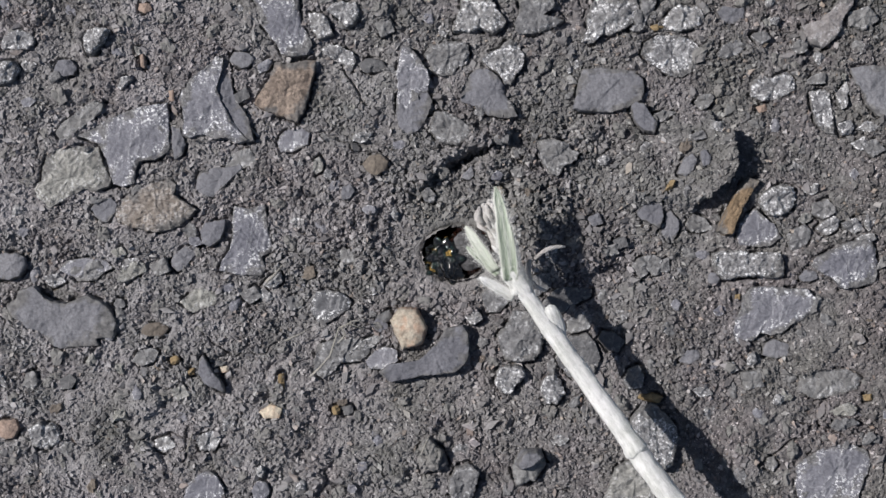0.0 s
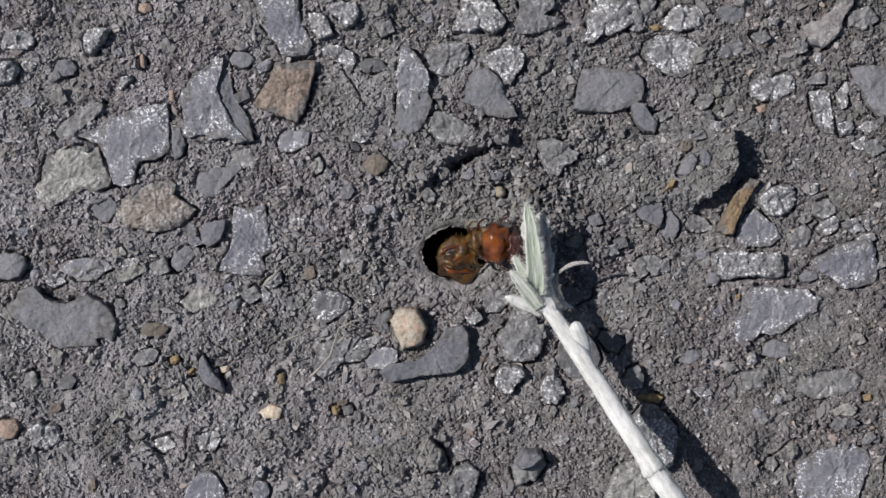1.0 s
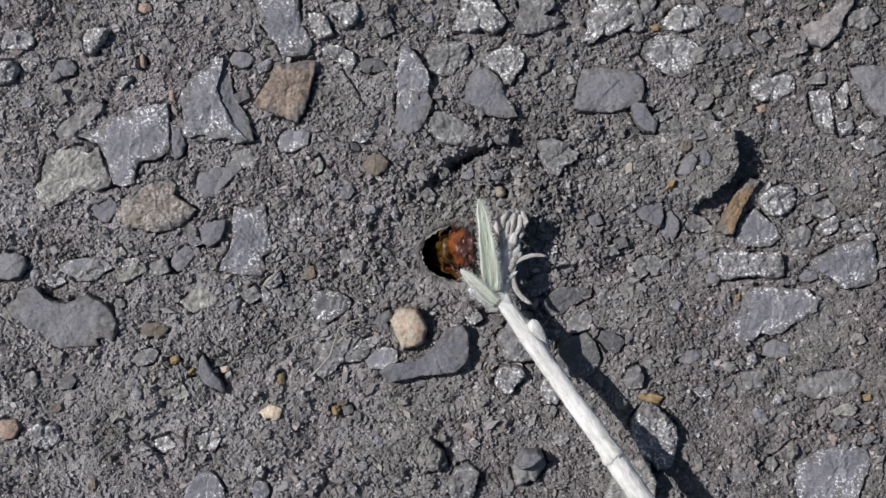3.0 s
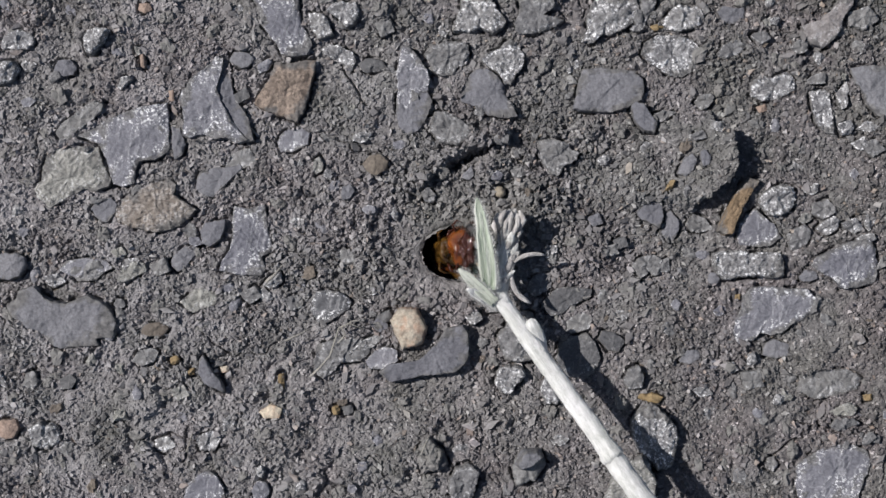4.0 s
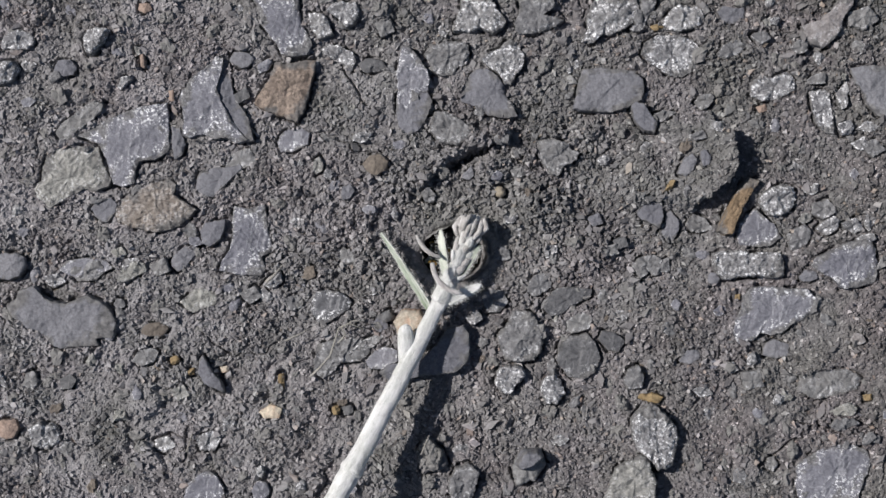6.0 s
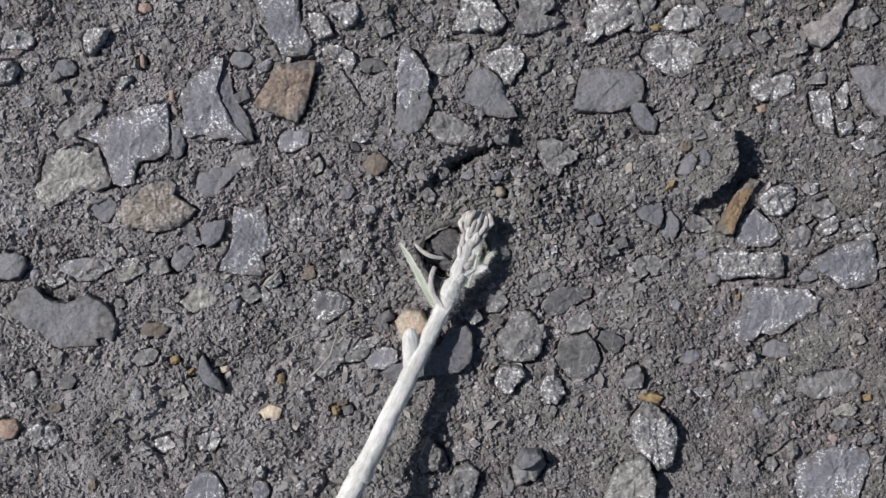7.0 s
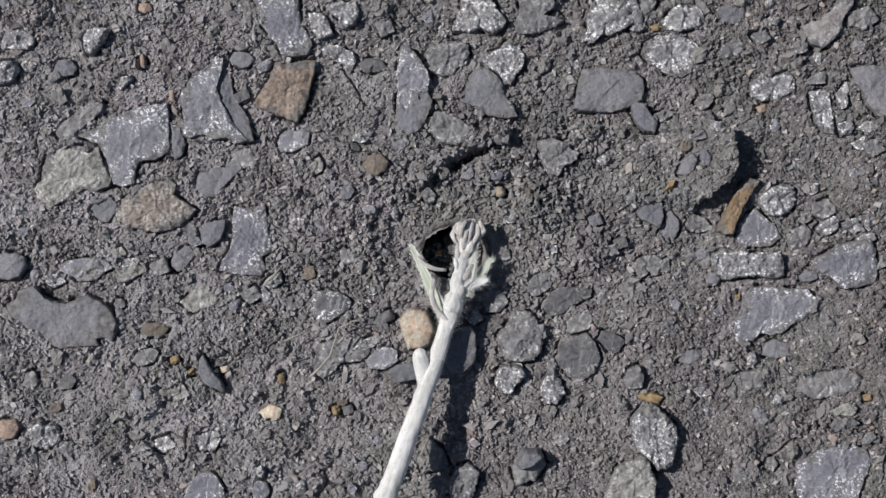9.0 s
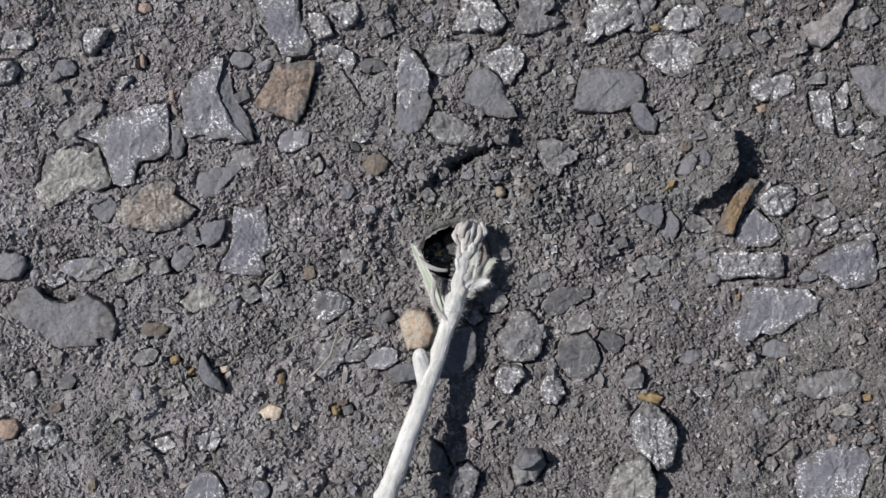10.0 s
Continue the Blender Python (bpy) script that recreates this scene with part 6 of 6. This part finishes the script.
    walk(PIECE["lower"], [
        (0, mm_pose(0.22, -17.10, -0.07, 1.0, -0.2, 2.2)),
        (0.2, mm_pose(0.17, -17.10, -0.06, 0.8, -0.3, 2.5)),
        (0.4, mm_pose(0.02, -17.10, -0.04, 0.3, -0.3, 3.1)),
        (0.5, mm_pose(-0.20, -17.10, -0.05, -0.3, -0.3, 2.5)),
        (0.8, mm_pose(-0.14, -17.10, -0.04, -0.3, -0.3, 2.5)),
        (0.9, mm_pose(-0.07, -17.10, -0.07, 3.5, -0.5, 2.9)),
        (1.2, mm_pose(-0.07, -17.10, -0.07, 3.5, -0.5, 2.9)),
        (1.3, mm_pose(0.24, -17.10, 0.14, 7.0, -1.2, 5.0)),
        (1.6, mm_pose(0.42, -17.09, 0.11, 7.1, -1.4, 5.6)),
        (2, mm_pose(0.16, -17.10, 0.04, 7.2, -1.1, 4.6)),
        (2.5, mm_pose(0.16, -17.10, 0.07, 6.1, -0.1, 0.5)),
        (2.7, mm_pose(0.29, -17.10, 0.10, 6.0, -0.1, 0.4)),
        (3.8, mm_pose(0.15, -17.10, 0.17, 5.0, -0.3, 1.5)),
        (4.2, mm_pose(0.25, -17.10, 0.19, 4.6, -0.2, 1.1)),
        (4.5, mm_pose(-0.22, -17.10, 0.10, 1.6, 0.2, -0.8)),
        (4.8, mm_pose(-0.29, -17.10, 0.10, 1.6, 0.2, -0.8)),
        (5, mm_pose(0.33, -17.10, -0.10, 2.0, -0.9, 3.9)),
        (5.2, mm_pose(0.33, -17.10, -0.10, 2.0, -0.9, 3.9)),
        (5.3, mm_pose(-0.14, -16.90, 2.25, -2.8, -0.4, 2.3)),
        (5.6, mm_pose(-0.14, -16.90, 2.25, -2.8, -0.3, 1.6)),
        (5.7, mm_pose(-0.35, -17.06, 0.96, -0.3, 0.2, -1.7)),
        (6.8, mm_pose(0.01, -17.05, 1.14, -0.4, 0.2, -1.4)),
        (7.5, mm_pose(0.08, -17.05, 1.15, -0.4, 0.2, -1.4)),
        (8.2, mm_pose(0.20, -17.05, 1.16, -0.9, 0.2, -1.7)),
        (8.5, mm_pose(-0.60, -17.03, 1.20, -2.3, 0.4, -2.6)),
        (9, mm_pose(-0.79, -17.02, 1.19, -3.6, 0.5, -3.5)),
        (10, mm_pose(-0.61, -17.03, 1.17, -3.6, 0.3, -2.1))])
    walk(PIECE["flower"], [
        (0, mm_pose(0.01, 0.01, -0.20, 0.8, 1.3, -11.9)),
        (0.8, mm_pose(0.01, 0.01, -0.20, 0.8, 1.3, -11.9)),
        (0.9, mm_pose(0.01, 0.02, -0.20, 2.8, 3.2, -27.0)),
        (1.2, mm_pose(0.01, 0.02, -0.20, 2.8, 3.2, -27.0)),
        (1.3, mm_pose(0.00, 0.02, -0.10, 3.3, 20.3, -43.0)),
        (5.2, mm_pose(0.00, 0.02, -0.10, 3.3, 20.3, -43.0)),
        (5.3, mm_pose(0.25, 0.55, -0.10, 1.9, 20.6, -34.0)),
        (5.6, mm_pose(0.25, 0.55, -0.10, 1.9, 20.6, -34.0)),
        (5.7, mm_pose(-0.00, -0.01, 0.10, 1.5, 19.8, 1.6)),
        (6.8, mm_pose(-0.05, 0.85, 0.18, -0.5, 19.1, 6.1)),
        (8.2, mm_pose(-0.05, 0.85, 0.18, -0.5, 19.1, 6.1)),
        (8.5, mm_pose(0.02, 0.95, 0.15, 0.4, 19.3, 5.4)),
        (10, mm_pose(0.02, 0.95, 0.15, 0.4, 19.3, 5.4))])
    walk(PIECE["leaf"], [
        (0, mm_pose(-0.37, 0.57, 0.37, 7.8, 3.1, -29.3)),
        (0.8, mm_pose(-0.37, 0.57, 0.37, 7.8, 3.1, -29.3)),
        (0.9, mm_pose(-0.30, 0.65, 1.02, 11.1, 4.2, -31.0)),
        (1.2, mm_pose(-0.30, 0.65, 1.02, 11.1, 4.2, -31.0)),
        (1.3, mm_pose(-0.34, 0.46, 1.14, 11.9, 6.0, -31.0)),
        (5.2, mm_pose(-0.34, 0.46, 1.14, 11.9, 6.0, -31.0)),
        (5.3, mm_pose(-0.56, 0.62, 0.11, 16.7, -60.4, -6.0)),
        (5.6, mm_pose(-0.56, 0.62, 0.11, 16.7, -60.4, -6.0)),
        (5.7, mm_pose(-0.59, -1.01, -0.14, 8.4, -74.4, 49.7)),
        (6.8, mm_pose(0.76, -1.67, -0.53, 5.8, -70.0, 47.9)),
        (8.2, mm_pose(0.76, -1.67, -0.53, 5.8, -70.0, 47.9)),
        (8.5, mm_pose(0.29, -1.06, -0.45, 8.4, -54.7, 31.0)),
        (10, mm_pose(0.29, -1.06, -0.45, 8.4, -54.7, 31.0))])
    walk(PIECE["second"], [
        (0, mm_pose(-0.92, 2.08, -0.07, 11.2, -24.9, -2.0)),
        (0.8, mm_pose(-0.92, 2.08, -0.07, 11.2, -24.9, -2.0)),
        (0.9, mm_pose(-0.63, -0.40, 0.55, 32.0, -12.2, 2.0)),
        (1.2, mm_pose(-0.63, -0.40, 0.55, 32.0, -12.2, 2.0)),
        (1.3, mm_pose(-0.50, -0.60, 0.50, 30.0, -12.5, 10.0)),
        (5.2, mm_pose(-0.50, -0.60, 0.50, 30.0, -12.5, 10.0)),
        (5.3, mm_pose(-0.25, 0.71, -0.28, -9.5, -57.4, -4.6)),
        (5.6, mm_pose(-0.25, 0.71, -0.28, -9.5, -57.4, -4.6)),
        (5.7, mm_pose(-0.35, 1.03, 0.14, 6.1, -65.2, 37.0)),
        (6.8, mm_pose(0.84, 1.63, 0.12, 4.3, -1.7, 12.2)),
        (8.2, mm_pose(0.84, 1.63, 0.12, 4.3, -1.7, 12.2)),
        (8.5, mm_pose(0.75, 1.77, 0.15, 4.7, -1.0, 7.0)),
        (10, mm_pose(0.75, 1.77, 0.15, 4.7, -1.0, 7.0))])
    walk(PIECE["third"], [
        (0, mm_pose(-0.91, -0.66, -0.41, 5.6, -3.2, 29.8)),
        (0.8, mm_pose(-0.91, -0.66, -0.41, 5.6, -3.2, 29.8)),
        (0.9, mm_pose(-0.62, -0.59, 0.10, 7.6, -6.2, 39.0)),
        (1.2, mm_pose(-0.62, -0.59, 0.10, 7.6, -6.2, 39.0)),
        (1.3, mm_pose(-0.46, -0.85, 0.05, 29.7, -6.7, 29.6)),
        (5.2, mm_pose(-0.46, -0.85, 0.05, 29.7, -6.7, 29.6)),
        (5.3, mm_pose(0.02, -0.55, -0.40, 3.5, -9.2, 69.0)),
        (5.6, mm_pose(0.02, -0.55, -0.40, 3.5, -9.2, 69.0)),
        (5.7, mm_pose(0.86, -0.85, 0.09, -5.6, 2.5, -18.5)),
        (6.8, mm_pose(-0.58, 1.77, 0.44, -7.8, 5.4, -44.0)),
        (8.2, mm_pose(-0.58, 1.77, 0.44, -7.8, 5.4, -44.0)),
        (8.5, mm_pose(-0.48, 2.03, 0.49, -9.7, 6.7, -55.7)),
        (10, mm_pose(-0.48, 2.03, 0.49, -9.7, 6.7, -55.7))])
    walk(PIECE["fourth"], [
        (0, mm_pose(-0.90, 1.68, -0.42, 6.2, -1.6, 14.2)),
        (0.8, mm_pose(-0.90, 1.68, -0.42, 6.2, -1.6, 14.2)),
        (0.9, mm_pose(-0.60, 1.09, 0.49, 4.1, 1.8, -10.4)),
        (1.2, mm_pose(-0.60, 1.09, 0.49, 4.1, 1.8, -10.4)),
        (1.3, mm_pose(0.21, 0.72, 0.17, 9.1, 5.8, -25.5)),
        (5.2, mm_pose(0.21, 0.72, 0.17, 9.1, 5.8, -25.5)),
        (5.3, mm_pose(0.60, 0.72, -0.69, -0.1, 4.0, -24.0)),
        (5.6, mm_pose(0.60, 0.72, -0.69, -0.1, 4.0, -24.0)),
        (5.7, mm_pose(0.31, 1.36, 0.19, 2.3, 1.2, -8.9)),
        (6.8, mm_pose(0.80, 2.22, -0.30, 6.3, -37.6, -20.5)),
        (8.2, mm_pose(0.80, 2.22, -0.30, 6.3, -37.6, -20.5)),
        (8.5, mm_pose(0.95, 2.55, -0.24, 6.0, -36.9, -25.3)),
        (10, mm_pose(0.95, 2.55, -0.24, 6.0, -36.9, -25.3))])
    walk(PIECE["thin"], [
        (0, mm_pose(2.26, 1.01, -0.99, -1.0, 6.3, -99.4)),
        (0.8, mm_pose(2.26, 1.01, -0.99, -1.0, 6.3, -99.4)),
        (0.9, mm_pose(2.34, 1.37, -0.17, 1.6, 9.5, -103.6)),
        (1.2, mm_pose(2.34, 1.37, -0.17, 1.6, 9.5, -103.6)),
        (1.3, mm_pose(2.62, 1.47, 0.14, -2.2, 12.6, -108.7)),
        (5.2, mm_pose(2.62, 1.47, 0.14, -2.2, 12.6, -108.7)),
        (5.3, mm_pose(2.43, 2.76, -0.13, 4.4, 8.8, -63.3)),
        (5.6, mm_pose(2.43, 2.76, -0.13, 4.4, 8.8, -63.3)),
        (5.7, mm_pose(-1.42, 2.64, 1.57, 3.7, -6.8, 61.2)),
        (6.8, mm_pose(-1.79, 3.07, 0.62, -5.7, -7.8, 93.7)),
        (8.2, mm_pose(-1.79, 3.07, 0.62, -5.7, -7.8, 93.7)),
        (8.5, mm_pose(-1.43, 3.47, 0.69, -5.9, -8.0, 84.3)),
        (10, mm_pose(-1.43, 3.47, 0.69, -5.9, -8.0, 84.3))])
    walk(PIECE["curl"], [
        (0, mm_pose(1.96, 1.24, -1.27, -42.0, -1.0, 171.4)),
        (0.8, mm_pose(1.96, 1.24, -1.27, -42.0, -1.0, 171.4)),
        (0.9, mm_pose(2.20, 1.43, -0.36, -36.9, -1.6, 170.7)),
        (1.2, mm_pose(2.20, 1.43, -0.36, -36.9, -1.6, 170.7)),
        (1.3, mm_pose(2.56, 1.37, 0.22, -17.4, -2.8, 168.0)),
        (5.2, mm_pose(2.56, 1.37, 0.22, -17.4, -2.8, 168.0)),
        (5.3, mm_pose(2.00, 2.40, -0.09, -17.1, 4.1, -155.5)),
        (5.6, mm_pose(2.00, 2.40, -0.09, -17.1, 4.1, -155.5)),
        (5.7, mm_pose(-1.85, 1.82, 2.77, -4.3, 7.6, -104.3)),
        (6.8, mm_pose(-2.25, 1.97, 0.88, -6.2, 4.7, -142.7)),
        (8.2, mm_pose(-2.25, 1.97, 0.88, -6.2, 4.7, -142.7)),
        (8.5, mm_pose(-2.17, 2.29, 0.93, -6.8, 4.4, -147.1)),
        (10, mm_pose(-2.17, 2.29, 0.93, -6.8, 4.4, -147.1))])
    walk(PIECE["bud"], [
        (0, mm_pose(0.75, -4.17, -0.07, 14.8, 1.0, -9.2)),
        (0.8, mm_pose(0.75, -4.17, -0.07, 14.8, 1.0, -9.2)),
        (0.9, mm_pose(0.84, -4.18, 0.09, 18.0, 1.4, -8.2)),
        (1.2, mm_pose(0.84, -4.18, 0.09, 18.0, 1.4, -8.2)),
        (1.3, mm_pose(0.78, -4.64, -0.17, 19.0, 2.1, -8.8)),
        (5.2, mm_pose(0.78, -4.64, -0.17, 19.0, 2.1, -8.8)),
        (5.3, mm_pose(0.53, -4.05, 0.01, 14.8, 3.0, -17.7)),
        (5.6, mm_pose(0.53, -4.05, 0.01, 14.8, 3.0, -17.7)),
        (5.7, mm_pose(-1.15, -4.90, 0.40, 10, -5, 33)),
        (10, mm_pose(-1.15, -4.90, 0.40, 10, -5, 33))])
    # the larva waits, throws itself back at the stem, holds on and sinks away
    walk(FORE, [
        (0, mm_pose(2.35, 0, -0.85, 0, -3, 0)),
        (0.8, mm_pose(2.35, 0, -0.85, 0, -3, 0)),
        (0.833, mm_pose(2.8, 0, 0, 0, 55, 0)),
        (0.867, mm_pose(2.9, 0.1, 0.7, 0, 110, 0)),
        (0.9, mm_pose(3, 0.6, 0.9, 0, 165, 0)),
        (1.2, mm_pose(3, 0.6, 0.9, 0, 165, 0)),
        (1.3, mm_pose(1.5, 0.35, -0.8, 0, 122, 0)),
        (1.6, mm_pose(1.4, 0.3, -0.8, 0, 120, 4)),
        (2, mm_pose(1.25, 0.3, -0.9, 0, 118, 6)),
        (2.5, mm_pose(1, 0.35, -1, 0, 115, 6)),
        (2.7, mm_pose(0.95, 0.35, -1, 0, 115, 6)),
        (3.8, mm_pose(0.9, 0.35, -1.1, 0, 115, 4)),
        (4.5, mm_pose(0.7, 0.35, -1.2, 0, 115, 4)),
        (5.2, mm_pose(0.4, 0.35, -1.5, 0, 115, 0)),
        (5.3, mm_pose(0.3, 0.35, -3.6, 0, 115, 0)),
        (5.6, mm_pose(0.3, 0.35, -3.8, 0, 115, 0)),
        (5.7, mm_pose(0.1, 0.2, -5.6, 0, 100, 0)),
        (6, mm_pose(0.1, 0.1, -5.2, 0, 60, 0)),
        (6.4, mm_pose(0.5, 0.1, -3.2, 0, 10, 0)),
        (6.8, mm_pose(0.3, 0, -0.95, 0, -15, 0)),
        (8.2, mm_pose(0.3, 0, -0.95, 0, -15, 0)),
        (8.5, mm_pose(1.4, 0, -3.6, 0, 0, 0)),
        (10, mm_pose(1.4, 0, -3.4, 0, 0, 0))])
    walk(MID, [
        (0, mm_pose(0.3, 0, -4.2, 0, 0, 0)),
        (0.8, mm_pose(0.3, 0, -4.2, 0, 0, 0)),
        (0.9, mm_pose(2, 0.9, 0.1, 0, 0, 12)),
        (1.2, mm_pose(2, 0.9, 0.1, 0, 0, 12)),
        (1.3, mm_pose(-0.3, 0.2, -1.3, 0, 0, 5)),
        (2.5, mm_pose(-0.6, 0.2, -1.6, 0, 0, 5)),
        (5.2, mm_pose(-1, 0.2, -2.2, 0, 0, 0)),
        (5.6, mm_pose(-1, 0.2, -2.6, 0, 0, 0)),
        (5.8, mm_pose(-0.6, 0, -5, 0, 0, 0)),
        (6.8, mm_pose(0.3, 0, -8, 0, 0, 0)),
        (10, mm_pose(0.3, 0, -6.5, 0, 0, 0))])
    walk(HIND, [
        (0, mm_pose(0, 0, -7, 0, 0, 0)),
        (0.8, mm_pose(0, 0, -7, 0, 0, 0)),
        (0.9, mm_pose(0.35, -0.45, -0.9, 0, 8, 0)),
        (1.2, mm_pose(0.35, -0.45, -0.9, 0, 8, 0)),
        (1.3, mm_pose(-0.2, -0.2, -3.4, 0, 0, 0)),
        (5.2, mm_pose(-0.2, -0.2, -4.2, 0, 0, 0)),
        (5.7, mm_pose(0, 0, -6.5, 0, 0, 0)),
        (6.8, mm_pose(0, 0, -10, 0, 0, 0)),
        (10, mm_pose(0, 0, -8.5, 0, 0, 0))])
    # the stem shoves a pebble and the slab beside it
    walk(PUSHED_PEBBLE, [
        (0, mm_pose(-2.99, -6.91, 0.00, 0, 0, 0)),
        (5.6, mm_pose(-2.99, -6.91, 0.00, 0, 0, 0)),
        (5.7, mm_pose(-2.89, -7.01, 0.00, 0, 0, 0)),
        (6.8, mm_pose(-2.59, -7.06, 0.00, 0, 0, -2)),
        (8.2, mm_pose(-2.49, -7.11, 0.00, 0, 0, -3)),
        (8.5, mm_pose(-2.29, -7.01, 0.00, 0, 0, -6)),
        (10, mm_pose(-2.29, -7.06, 0.00, 0, 0, -6))])
    walk(PUSHED_SLAB, [
        (0, mm_pose(-0.68, -9.59, 0.00, 0, 0, 0)),
        (5.6, mm_pose(-0.68, -9.59, 0.00, 0, 0, 0)),
        (6.8, mm_pose(-0.38, -9.59, 0.00, 0, 0, 0)),
        (8.2, mm_pose(-0.28, -9.59, 0.00, 0, 0, 0)),
        (8.5, mm_pose(-0.08, -9.64, 0.00, 0, 0, 0)),
        (10, mm_pose(-0.03, -9.64, 0.00, 0, 0, 0))])


motions()
